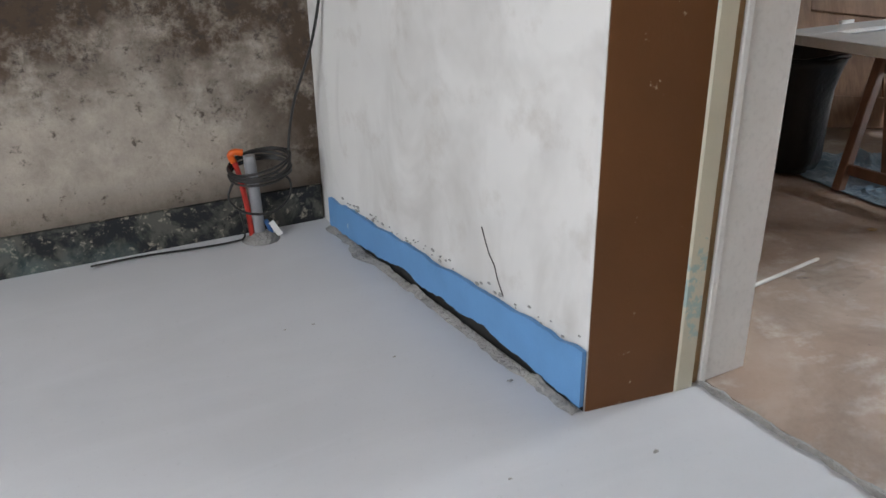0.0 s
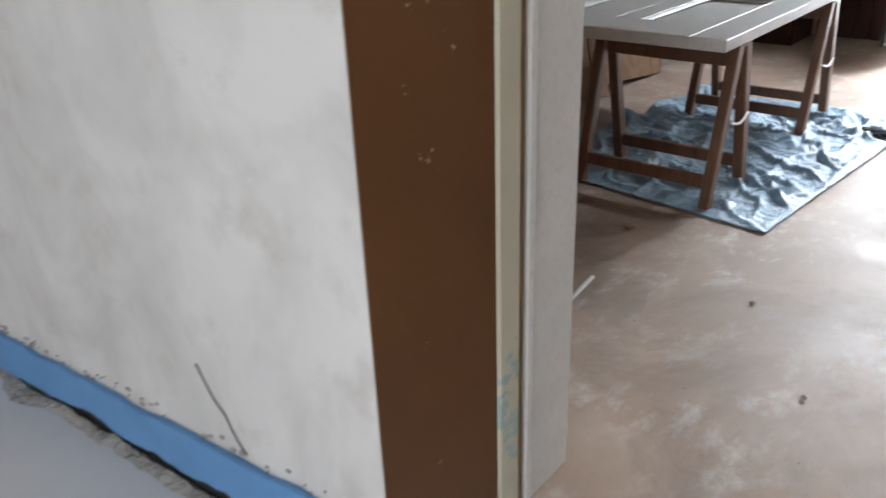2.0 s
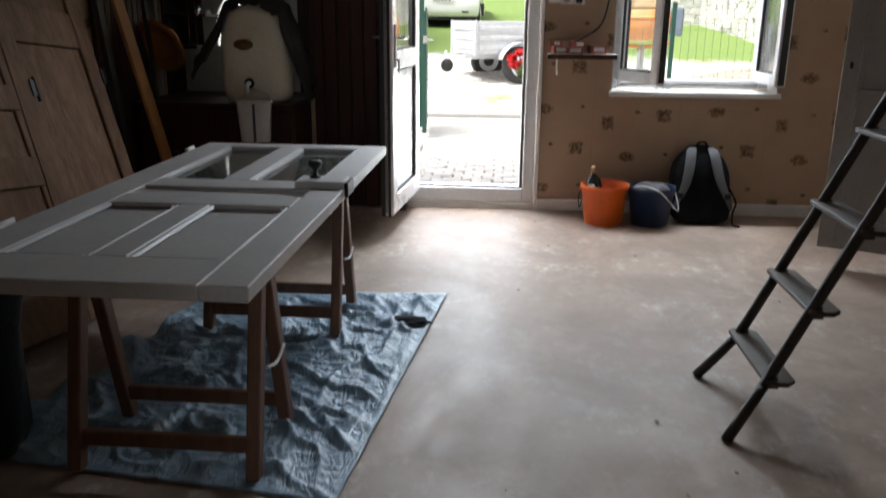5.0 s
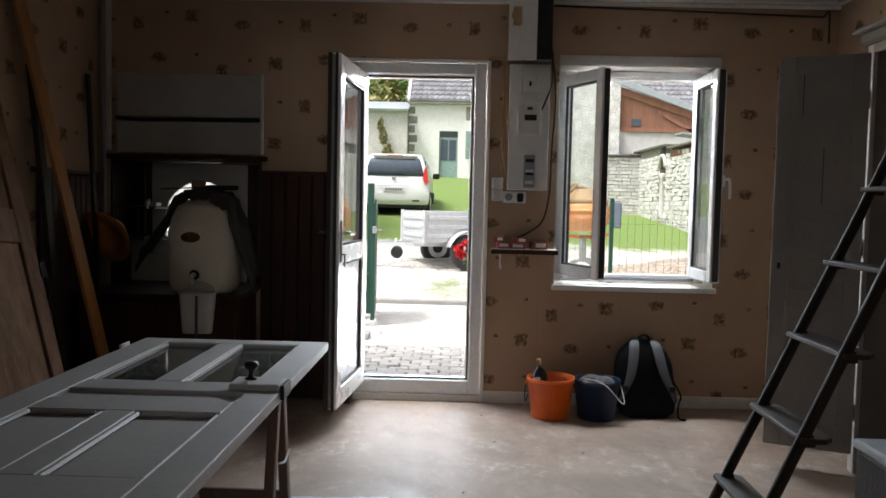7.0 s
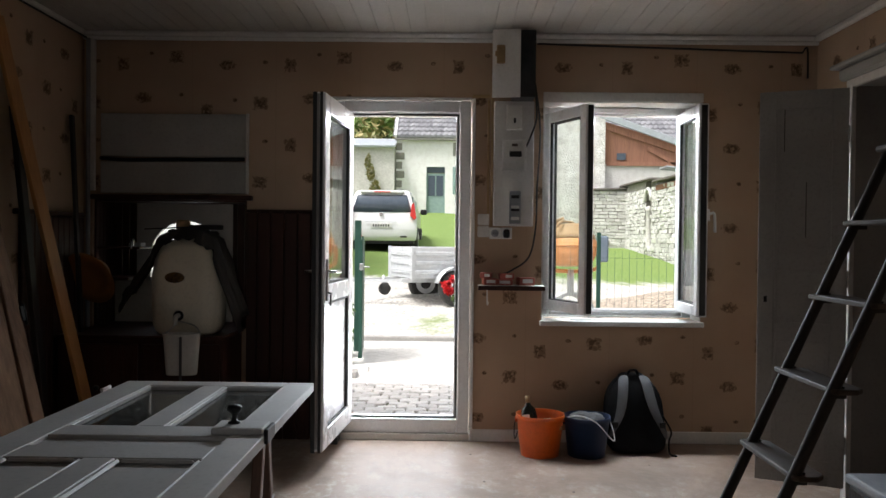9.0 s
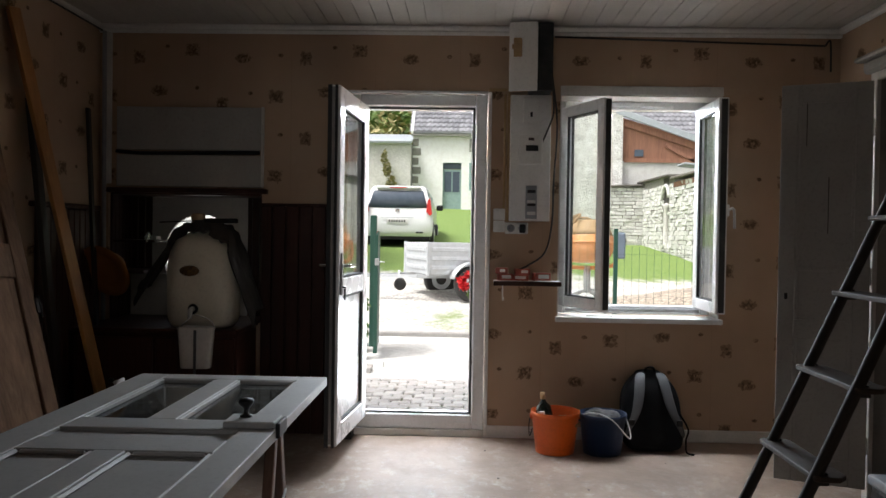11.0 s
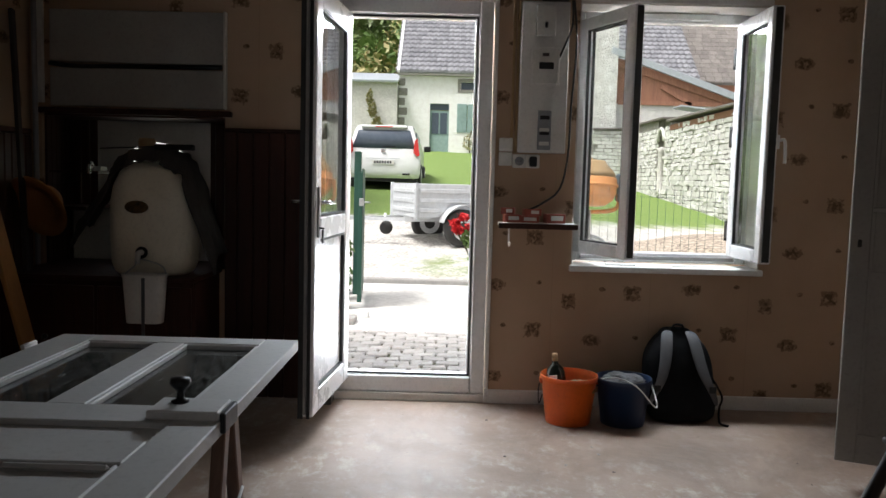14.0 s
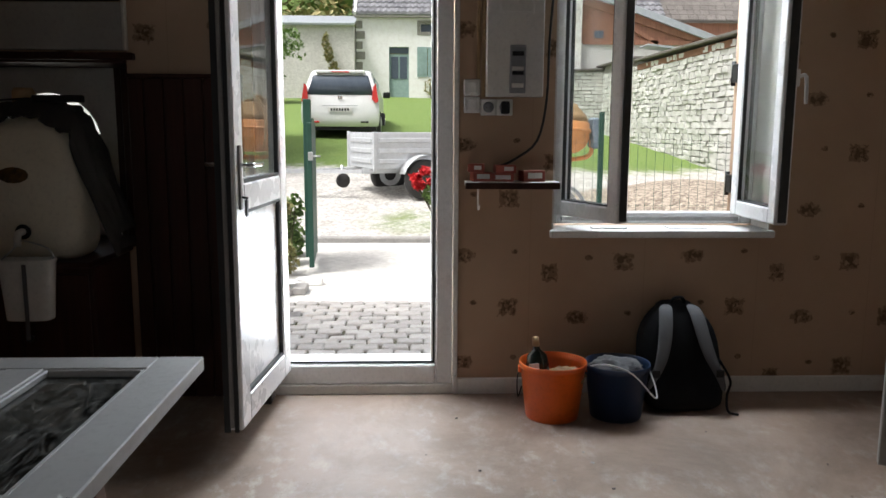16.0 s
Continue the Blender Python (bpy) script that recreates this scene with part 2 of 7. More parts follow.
def make_glass(name, tint=(0.96, 0.98, 0.97), rough=0.0, dust_most=0.05, mirror=1.0, swirl=1.2):
    """A thin pane: mostly clear, with a mirror at glancing angles, and a film of dust."""
    mat = bpy.data.materials.new(name)
    mat.use_nodes = True
    t = mat.node_tree
    t.nodes.remove(t.nodes["Principled BSDF"])
    clear, gloss, mixer, fres = (t.nodes.new("ShaderNode" + k) for k in ("BsdfTransparent", "BsdfGlossy", "MixShader", "LayerWeight"))
    clear.inputs[0].default_value = (*tint, 1)
    gloss.inputs["Roughness"].default_value = rough
    fres.inputs["Blend"].default_value = 0.5
    steep, double = t.nodes.new("ShaderNodeMath"), t.nodes.new("ShaderNodeMath")
    steep.operation, steep.inputs[1].default_value = "POWER", 4.5
    double.operation, double.use_clamp = "MULTIPLY_ADD", True
    double.inputs[1].default_value, double.inputs[2].default_value = 0.95 * mirror, 0.04 * mirror
    t.links.new(fres.outputs["Facing"], steep.inputs[0])
    t.links.new(steep.outputs[0], double.inputs[0])
    t.links.new(double.outputs[0], mixer.inputs[0])
    t.links.new(clear.outputs[0], mixer.inputs[1])
    t.links.new(gloss.outputs[0], mixer.inputs[2])
    dust, dirt, grime = t.nodes.new("ShaderNodeMixShader"), t.nodes.new("ShaderNodeBsdfDiffuse"), t.nodes.new("ShaderNodeTexNoise")
    dirt.inputs[0].default_value = (0.6, 0.58, 0.54, 1)
    grime.inputs["Scale"].default_value, grime.inputs["Detail"].default_value = 6.0, 6.0
    grime.inputs["Distortion"].default_value = swirl
    ramp = t.nodes.new("ShaderNodeMapRange")
    ramp.inputs["From Min"].default_value, ramp.inputs["From Max"].default_value, ramp.inputs["To Max"].default_value = 0.4, 0.8, dust_most
    t.links.new(grime.outputs["Fac"], ramp.inputs["Value"])
    t.links.new(ramp.outputs[0], dust.inputs[0])
    t.links.new(mixer.outputs[0], dust.inputs[1])
    t.links.new(dirt.outputs[0], dust.inputs[2])
    t.links.new(dust.outputs[0], t.nodes["Material Output"].inputs[0])
    return mat


def make_tarp():
    n = Nodes("blue_grey_sheet", 0.34, 0, 0.5)
    mid, fine = n.noise(5, 5, 0.6), n.noise(40, 4, 0.7)
    fold = n.noise(9, 5, 0.6, n.stretch(1, 2.0, 1), 1.6)
    c = n.mix(n.band(mid, 0.35, 0.7), (0.20, 0.30, 0.40), (0.28, 0.39, 0.48))
    c = n.mix(n.math("MULTIPLY", n.band(fold, 0.55, 0.7), 0.3), c, (0.34, 0.44, 0.52))
    c = n.mix(n.math("MULTIPLY", n.band(fine, 0.6, 0.75), 0.4), c, (0.16, 0.21, 0.27))
    n.color(c)
    n.bump(n.math("ADD", fold, n.math("MULTIPLY", fine, 0.12)), 0.8, 0.02)
    return n.mat


def make_ground(name, tones, scale, relief=0.5, rough=0.9, depth=0.02):
    n = Nodes(name, rough, 0, 0.2).world_place()
    big, mid, grit = n.noise(scale * 0.08, 5), n.noise(scale * 0.4, 5, 0.65), n.cells(scale * 2.5)
    c = n.mix(n.band(big, 0.35, 0.68), tones[0], tones[1])
    c = n.mix(n.math("MULTIPLY", n.band(mid, 0.45, 0.7), 0.6), c, tones[2])
    sep = n.tree.nodes.new("ShaderNodeSeparateColor")
    n.put(sep.inputs[0], grit.outputs["Color"])
    c = n.mix(n.math("MULTIPLY", sep.outputs[1], 0.35), c, tuple(0.55 * v for v in tones[1]))
    n.color(c)
    n.bump(n.math("SUBTRACT", mid, grit.outputs["Distance"]), relief, depth)
    return n.mat


def make_leaf(name, a, b):
    n = Nodes(name, 0.55, 0, 0.4)
    n.color(n.mix(n.island(), a, b))
    return n.mat


def make_stone(name, a, b, c3):
    n = Nodes(name, 0.85, 0, 0.2)
    mid, fine = n.noise(5, 5, 0.65), n.noise(30, 5, 0.7)
    c = n.mix(n.island(), a, b)
    c = n.mix(n.math("MULTIPLY", n.band(mid, 0.45, 0.7), 0.5), c, c3)
    n.color(c)
    n.bump(n.math("ADD", mid, fine), 0.6, 0.03)
    return n.mat


wallpaper_y = make_wallpaper("patterned_wallpaper", False)
wallpaper_x = make_wallpaper("patterned_wallpaper_side", True)
floor_mat = make_old_floor()
screed_mat = make_screed()
lime_mat = make_limewash()
damp_mat = make_damp_wall()
tar_mat = make_tar_paint()
brown_paint = make_chipped("brown_gloss_paint", (0.15, 0.060, 0.018), (0.36, 0.28, 0.19), 0.662, 0.62)
cream_paint = make_chipped("cream_paint_worn", (0.62, 0.58, 0.45), (0.36, 0.46, 0.43), 0.565, 0.5, 5)
white_paint = plain("white_satin_paint", (0.72, 0.71, 0.69), (0.66, 0.645, 0.62), 0.42)
# even, darker grey copy of the white paint, for the wardrobe
cupboard_paint = plain("darkened_white_paint", (0.36, 0.35, 0.33), (0.30, 0.29, 0.275), 0.5, scale=3)
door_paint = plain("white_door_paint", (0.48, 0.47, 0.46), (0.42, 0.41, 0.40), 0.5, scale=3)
pvc = plain("white_pvc", (0.80, 0.80, 0.80), (0.76, 0.76, 0.76), 0.28, relief=0.03)
gasket = plain("black_rubber_gasket", (0.02, 0.02, 0.02), (0.03, 0.03, 0.03), 0.6)
profile_grey = plain("grey_door_edge", (0.30, 0.29, 0.28), (0.22, 0.21, 0.2), 0.45)
plaster = plain("old_white_plaster", (0.66, 0.64, 0.60), (0.55, 0.52, 0.48), 0.8, scale=4, relief=0.3)
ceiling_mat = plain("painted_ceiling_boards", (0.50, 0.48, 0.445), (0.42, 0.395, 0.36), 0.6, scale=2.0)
# hood boards: one even grey of their own, darker than white_paint
hood_paint = plain("greyish_white_boards", (0.40, 0.385, 0.36), (0.33, 0.315, 0.29), 0.7, scale=3)
blue_skirt = make_chipped("blue_painted_skirting", (0.14, 0.33, 0.62), (0.35, 0.46, 0.56), 0.68, 0.5)
dark_wood = wood("dark_stained_panelling", (0.034, 0.011, 0.006), (0.062, 0.020, 0.011), 0.5, spec=0.3)
trestle_wood = wood("red_brown_trestle_wood", (0.13, 0.062, 0.036), (0.21, 0.105, 0.062), 0.5)
grey_wood = wood("weathered_old_door_wood", (0.12, 0.065, 0.037), (0.23, 0.135, 0.082), 0.7, spec=0.15)
plank_wood = wood("orange_pine_plank", (0.34, 0.15, 0.045), (0.45, 0.22, 0.075), 0.5)
step_wood = wood("worn_tread_wood", (0.045, 0.029, 0.02), (0.08, 0.055, 0.04), 0.55)
rail_mat = plain("dark_ladder_rail", (0.018, 0.014, 0.011), (0.032, 0.025, 0.02), 0.5)
tarp_mat = make_tarp()
clear_glass = make_glass("window_glass")
dirty_glass = make_glass("frosted_door_glass", (0.36, 0.37, 0.36), 0.06, 0.32, 1.0, 4.0)
black_metal = plain("black_metal", (0.015, 0.015, 0.015), (0.03, 0.03, 0.03), 0.4, 0.6)
steel = plain("galvanised_steel", (0.55, 0.56, 0.57), (0.45, 0.46, 0.48), 0.42, 0.8, scale=14)
chrome = plain("chrome", (0.7, 0.7, 0.7), (0.6, 0.6, 0.6), 0.15, 1.0)
orange_plastic = plain("orange_bucket_plastic", (0.75, 0.13, 0.012), (0.66, 0.11, 0.012), 0.35, relief=0.04)
navy_plastic = plain("navy_bucket_plastic", (0.008, 0.022, 0.062), (0.011, 0.028, 0.075), 0.4, relief=0.04)
black_fabric = plain("black_fabric", (0.007, 0.007, 0.008), (0.013, 0.013, 0.014), 0.9, fine=200, relief=0.3, spec=0.12)
grey_fabric = plain("grey_webbing", (0.085, 0.085, 0.09), (0.12, 0.12, 0.125), 0.8, fine=200, relief=0.3)
tank_plastic = plain("milky_tank_plastic", (0.80, 0.755, 0.63), (0.73, 0.68, 0.55), 0.4, scale=3)
white_plastic = plain("white_plastic", (0.72, 0.71, 0.68), (0.62, 0.61, 0.58), 0.4)
grey_plastic = plain("grey_plastic", (0.30, 0.31, 0.33), (0.24, 0.25, 0.27), 0.5)
red_plastic = plain("red_plastic", (0.55, 0.035, 0.02), (0.48, 0.03, 0.02), 0.45)
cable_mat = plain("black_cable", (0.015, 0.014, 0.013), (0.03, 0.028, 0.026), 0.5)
grey_pipe = plain("grey_pipe", (0.25, 0.25, 0.26), (0.3, 0.3, 0.31), 0.45)
bin_plastic = plain("black_rubbish_sack", (0.008, 0.008, 0.009), (0.013, 0.013, 0.014), 0.4, scale=12, relief=0.25, depth=0.01, spec=0.3)
seam_mat = plain("dark_seam", (0.05, 0.04, 0.035), (0.1, 0.08, 0.07), 0.8)
cement = plain("rough_cement", (0.36, 0.35, 0.33), (0.28, 0.27, 0.26), 0.9, relief=0.7, depth=0.02)
card_red = plain("red_cardboard", (0.42, 0.10, 0.07), (0.36, 0.09, 0.06), 0.6, vary=True)
paper_white = plain("white_paper", (0.75, 0.74, 0.72), (0.68, 0.67, 0.65), 0.7)
cloth = plain("dark_brown_cloth", (0.03, 0.025, 0.022), (0.05, 0.042, 0.036), 0.9, fine=160, relief=0.5)
straw = plain("orange_straw", (0.42, 0.17, 0.04), (0.5, 0.23, 0.07), 0.7, fine=120, relief=0.6)
bottle_glass = plain("dark_green_bottle", (0.012, 0.016, 0.012), (0.02, 0.024, 0.018), 0.15)
badge_brown = plain("brown_printed_badge", (0.16, 0.085, 0.02), (0.05, 0.03, 0.012), 0.6, scale=60)
cork_tan = plain("tan_paper", (0.40, 0.27, 0.14), (0.34, 0.22, 0.11), 0.7)
film = make_glass("clear_plastic_film", (0.99, 0.99, 0.99), 0.3, 0.16, 0.5)

# ---------------------------------------------------------------- shape helpers


def slab(bm, x0, x1, y0, y1, z0, z1):
    """A box between two corners."""
    vs = [bm.verts.new((x, y, z)) for x in (x0, x1) for y in (y0, y1) for z in (z0, z1)]
    for f in ((0, 1, 3, 2), (4, 6, 7, 5), (0, 4, 5, 1), (2, 3, 7, 6), (0, 2, 6, 4), (1, 5, 7, 3)):
        bm.faces.new([vs[i] for i in f])
    return vs


def soften(bm, r, seg=1):
    bmesh.ops.bevel(bm, geom=list(bm.edges), offset=r, segments=seg, profile=0.5, affect="EDGES", clamp_overlap=True)
    return bm


def boxed(x0, x1, y0, y1, z0, z1, r=0.0, seg=1):
    bm = bmesh.new()
    slab(bm, x0, x1, y0, y1, z0, z1)
    if r:
        soften(bm, r, seg)
    return bm


def moved(bm, m):
    bmesh.ops.transform(bm, matrix=m, verts=bm.verts)
    return bm


def bar(a, b, w, h, r=0.0, side=(0, 0, 1)):
    """A squared timber from a to b; h is measured towards side."""
    a, b = Vector(a), Vector(b)
    along = (b - a).normalized()
    up = (Vector(side) - along * along.dot(Vector(side))).normalized()
    across = along.cross(up)
    bm = boxed(0, (b - a).length, -w / 2, w / 2, -h / 2, h / 2, r)
    m = Matrix((along, -across, up)).transposed().to_4x4()
    return moved(bm, Matrix.Translation(a) @ m)


def tube(points, r, sides=8, smooth=4, taper=None):
    """A round bar through points, rounded between them."""
    pts = [Vector(p) for p in points]
    if smooth > 1 and len(pts) > 2:
        out = []
        for i in range(len(pts) - 1):
            p0, p1, p2, p3 = pts[max(i - 1, 0)], pts[i], pts[i + 1], pts[min(i + 2, len(pts) - 1)]
            for k in range(smooth):
                t = k / smooth
                out.append(0.5 * ((2 * p1) + (p2 - p0) * t + (2 * p0 - 5 * p1 + 4 * p2 - p3) * t * t + (3 * p1 - p0 - 3 * p2 + p3) * t ** 3))
        pts = out + [pts[-1]]
    bm = bmesh.new()
    rings = []
    for i, p in enumerate(pts):
        d = (pts[min(i + 1, len(pts) - 1)] - pts[max(i - 1, 0)]).normalized()
        side = d.orthogonal().normalized() if i == 0 else (side - d * side.dot(d)).normalized()
        up = d.cross(side)
        rr = r if taper is None else r + (taper - r) * i / (len(pts) - 1)
        rings.append([bm.verts.new(p + (side * math.cos(a) + up * math.sin(a)) * rr) for a in (2 * math.pi * k / sides for k in range(sides))])
    for a, b in zip(rings, rings[1:]):
        for k in range(sides):
            bm.faces.new((a[k], a[(k + 1) % sides], b[(k + 1) % sides], b[k])).smooth = True
    bm.faces.new(rings[0][::-1])
    bm.faces.new(rings[-1])
    return bm


def lathe(profile, sides=28, closed=False):
    """A turned shape about z from (radius, height) pairs."""
    bm = bmesh.new()
    rings = [[bm.verts.new((r * math.cos(2 * math.pi * k / sides), r * math.sin(2 * math.pi * k / sides), z)) for k in range(sides)] for r, z in profile]
    for a, b in zip(rings, rings[1:]):
        for k in range(sides):
            bm.faces.new((a[k], a[(k + 1) % sides], b[(k + 1) % sides], b[k])).smooth = True
    for ring, rev in ((rings[0], True), (rings[-1], False)):
        if profile[0 if rev else -1][0] > 1e-4:
            bm.faces.new(ring[::-1] if rev else ring)
    bmesh.ops.remove_doubles(bm, verts=bm.verts, dist=1e-5)
    return bm


def joined(*bms):
    out = bmesh.new()
    for b in bms:
        me = bpy.data.meshes.new("tmp")
        b.to_mesh(me)
        out.from_mesh(me)
        bpy.data.meshes.remove(me)
        b.free()
    return out


def part(name, bm, material, parent=None, label="", smooth=False):
    """Links a bmesh as one mesh object, under a thing or part where one is given."""
    bmesh.ops.recalc_face_normals(bm, faces=bm.faces)
    me = bpy.data.meshes.new(name)
    bm.to_mesh(me)
    bm.free()
    me.materials.append(material)
    if smooth:
        me.polygons.foreach_set("use_smooth", [True] * len(me.polygons))
    ob = new(name, me)
    if parent is not None:
        ob.parent = parent
        ob.matrix_parent_inverse = parent.matrix_basis.inverted()
    return tagged(ob, label)


def piece(name, me, m, parent):
    """A further object on a shared mesh."""
    ob = new(name, me)
    ob.parent = parent
    ob.matrix_parent_inverse = parent.matrix_basis.inverted()
    ob.matrix_basis = m
    return ob


def thing(name, x, y, z, label, category, group="", rz=0.0):
    ob = new(name)
    ob.matrix_basis = pose(x, y, z, 0, 0, rz)
    ob.empty_display_size = 0.1
    return tagged(ob, label, category, group)


def setting(name, bm, material, label="", category=""):
    ob = part(name, bm, material)
    return tagged(ob, label, category, "", "structure")


def walled(axis, at0, at1, u0, u1, z0, z1, holes):
    """A wall between two planes of the axis, with rectangular holes (u0, u1, z0, z1)."""
    us = sorted({u0, u1, *(h[0] for h in holes), *(h[1] for h in holes)})
    zs = sorted({z0, z1, *(h[2] for h in holes), *(h[3] for h in holes)})

    def solid(i, j):
        if not (0 <= i < len(us) - 1 and 0 <= j < len(zs) - 1):
            return False
        u, z = (us[i] + us[i + 1]) / 2, (zs[j] + zs[j + 1]) / 2
        return not any(h[0] < u < h[1] and h[2] < z < h[3] for h in holes)

    bm = bmesh.new()

    def quad(*pts):
        bm.faces.new([bm.verts.new((a, u, z) if axis == "x" else (u, a, z)) for a, u, z in pts])

    for i in range(len(us) - 1):
        for j in range(len(zs) - 1):
            if not solid(i, j):
                continue
            a, b, c, d = us[i], us[i + 1], zs[j], zs[j + 1]
            for p in (at0, at1):
                quad((p, a, c), (p, b, c), (p, b, d), (p, a, d))
            if not solid(i - 1, j):
                quad((at0, a, c), (at1, a, c), (at1, a, d), (at0, a, d))
            if not solid(i + 1, j):
                quad((at0, b, c), (at1, b, c), (at1, b, d), (at0, b, d))
            if not solid(i, j - 1):
                quad((at0, a, c), (at1, a, c), (at1, b, c), (at0, b, c))
            if not solid(i, j + 1):
                quad((at0, a, d), (at1, a, d), (at1, b, d), (at0, b, d))
    bmesh.ops.remove_doubles(bm, verts=bm.verts, dist=1e-5)
    return bm


def ring_frame(u0, u1, z0, z1, w, x0, x1, r=0.004, bottom=None, top=None):
    """A rectangular frame in the y-z plane, mitred as four members in one mesh."""
    b, t = bottom or w, top or w
    return joined(boxed(x0, x1, u0, u0 + w, z0, z1, r), boxed(x0, x1, u1 - w, u1, z0, z1, r),
                  boxed(x0, x1, u0 + w, u1 - w, z0, z0 + b, r), boxed(x0, x1, u0 + w, u1 - w, z1 - t, z1, r))


# ---------------------------------------------------------------- the rooms
TOP = 2.565                                   # ceiling height
EAST, NORTH, SOUTH, WEST = 6.0, 3.48, -1.14, 1.375

setting("floor", boxed(1.24, 6.0, -1.45, 3.85, -0.2, 0.0), floor_mat, "worn pinkish beige sheet flooring with scuffs", "floor")
setting("floor_screed", boxed(-3.0, 1.236, -2.6, 3.6, -0.2, 0.0), screed_mat, "fresh grey cement screed floor, smooth and dusty", "floor")
setting("wall_east", walled("x", 6.0, 6.5, -1.14, 3.48, 0.0, 3.2, [(1.02, 1.905, 0.0, 2.15), (-0.43, 0.575, 0.74, 2.15), (2.44, 3.42, 0.69, 1.51)]), wallpaper_y, "beige wallpapered wall with brown country motifs", "wall")
setting("wall_north", boxed(1.375, 6.5, 3.48, 3.9, 0, 3.2), wallpaper_x, "aged beige wallpapered wall with brown motifs", "wall")
setting("wall_south", boxed(1.375, 6.5, -1.5, -1.14, 0, 3.2), wallpaper_x, "beige wallpapered wall behind a white wardrobe", "wall")
# the thick wall between the rooms, with the doorway
setting("wall_partition", joined(boxed(0.93, 1.372, 1.63, 3.48, 0, 3.2), boxed(0.90, 1.372, -2.6, 0.80, 0, 3.2), boxed(0.90, 1.372, 0.80, 1.63, 2.12, 3.2)), wallpaper_y, "thick partition wall with an open doorway", "wall")


def prism(points, z0, z1, r=0.0):
    """An upright prism over a plan outline."""
    bm = bmesh.new()
    low, high = ([bm.verts.new((x, y, z)) for x, y in points] for z in (z0, z1))
    bm.faces.new(low[::-1])
    bm.faces.new(high)
    for k in range(len(points)):
        j = (k + 1) % len(points)
        bm.faces.new((low[k], low[j], high[j], high[k]))
    return soften(bm, r) if r else bm


setting("wall_limewashed", prism(((0.894, 1.592), (0.93, 1.592), (0.93, 3.14), (0.81, 3.14), (0.806, 3.0)), 0, 3.2), lime_mat, "uneven white limewashed wall of the side room", "wall")
setting("wall_damp", boxed(-3.0, 0.93, 3.14, 3.5, 0, 3.2), damp_mat, "plaster wall with damp blooms and black mould", "wall")
setting("wall_damp_foot", boxed(-3.0, 0.80, 3.122, 3.14, 0.0, 0.14), tar_mat, "flaking dark paint along the foot of the damp wall", "wall")
setting("wall_side_room_south", boxed(-3.0, 0.9, -2.6, -2.3, 0, 3.2), lime_mat, "plain limewashed wall", "wall")
setting("wall_side_room_west", walled("x", -3.0, -2.6, -2.6, 3.5, 0, 3.2, [(0.0, 1.2, 0.9, 2.1)]), lime_mat, "plain limewashed wall with a window opening", "wall")
setting("ceiling_side_room", boxed(-3.0, 0.93, -2.6, 3.5, 2.6, 2.8), plaster, "plain plaster ceiling", "ceiling")


def boarded_ceiling():
    bm = bmesh.new()
    y = -1.14
    while y < 3.48:
        slab(bm, 1.372, 6.0, y, min(y + 0.098, 3.48), TOP, TOP + 0.02)
        y += 0.102
    slab(bm, 1.372, 6.0, -1.14, 3.48, TOP + 0.012, TOP + 0.2)
    return bm


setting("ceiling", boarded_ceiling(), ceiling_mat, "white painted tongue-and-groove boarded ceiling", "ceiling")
setting("cornice_trim", joined(boxed(5.955, 6.0, -1.14, 3.48, TOP - 0.03, TOP, 0.01), boxed(5.975, 6.0, -1.14, 3.48, TOP - 0.055, TOP - 0.03, 0.006),
                               boxed(1.372, 5.955, 3.45, 3.48, TOP - 0.03, TOP, 0.008), boxed(1.372, 5.955, -1.14, -1.10, TOP - 0.04, TOP, 0.01)), white_paint, "narrow painted cornice strip", "trim")
setting("baseboard_east", joined(boxed(5.982, 6.0, -1.14, 1.0, 0, 0.075, 0.004), boxed(5.98, 6.02, 1.0, 1.022, 0, 0.085, 0.004)), white_paint, "painted wooden skirting board", "baseboard")

# doorway between the rooms: brown reveal, cream rebate, white casing
setting("door_reveal_brown", prism(((0.896, 1.589), (1.135, 1.552), (1.135, 1.64), (0.896, 1.64)), 0, 2.3), brown_paint, "brown gloss painted door reveal with chips", "trim")
setting("door_rebate_cream", joined(prism(((1.135, 1.546), (1.190, 1.543), (1.190, 1.64), (1.135, 1.64)), 0.0, 2.3, 0.004)), cream_paint, "worn cream painted rebate strip", "trim")
setting("door_rebate_groove", prism(((1.190, 1.562), (1.216, 1.556), (1.216, 1.64), (1.190, 1.64)), 0.0, 2.3), cork_tan, "bare tan groove beside the casing", "trim")
setting("door_casing_white", joined(prism(((1.216, 1.547), (1.234, 1.543), (1.234, 1.64), (1.216, 1.64)), 0.0, 2.3, 0.003), prism(((1.234, 1.549), (1.374, 1.551), (1.374, 1.64), (1.234, 1.64)), 0.0, 2.3, 0.003)), white_paint, "white painted door casing board", "trim")

# ---------------------------------------------------------------- entrance door and window


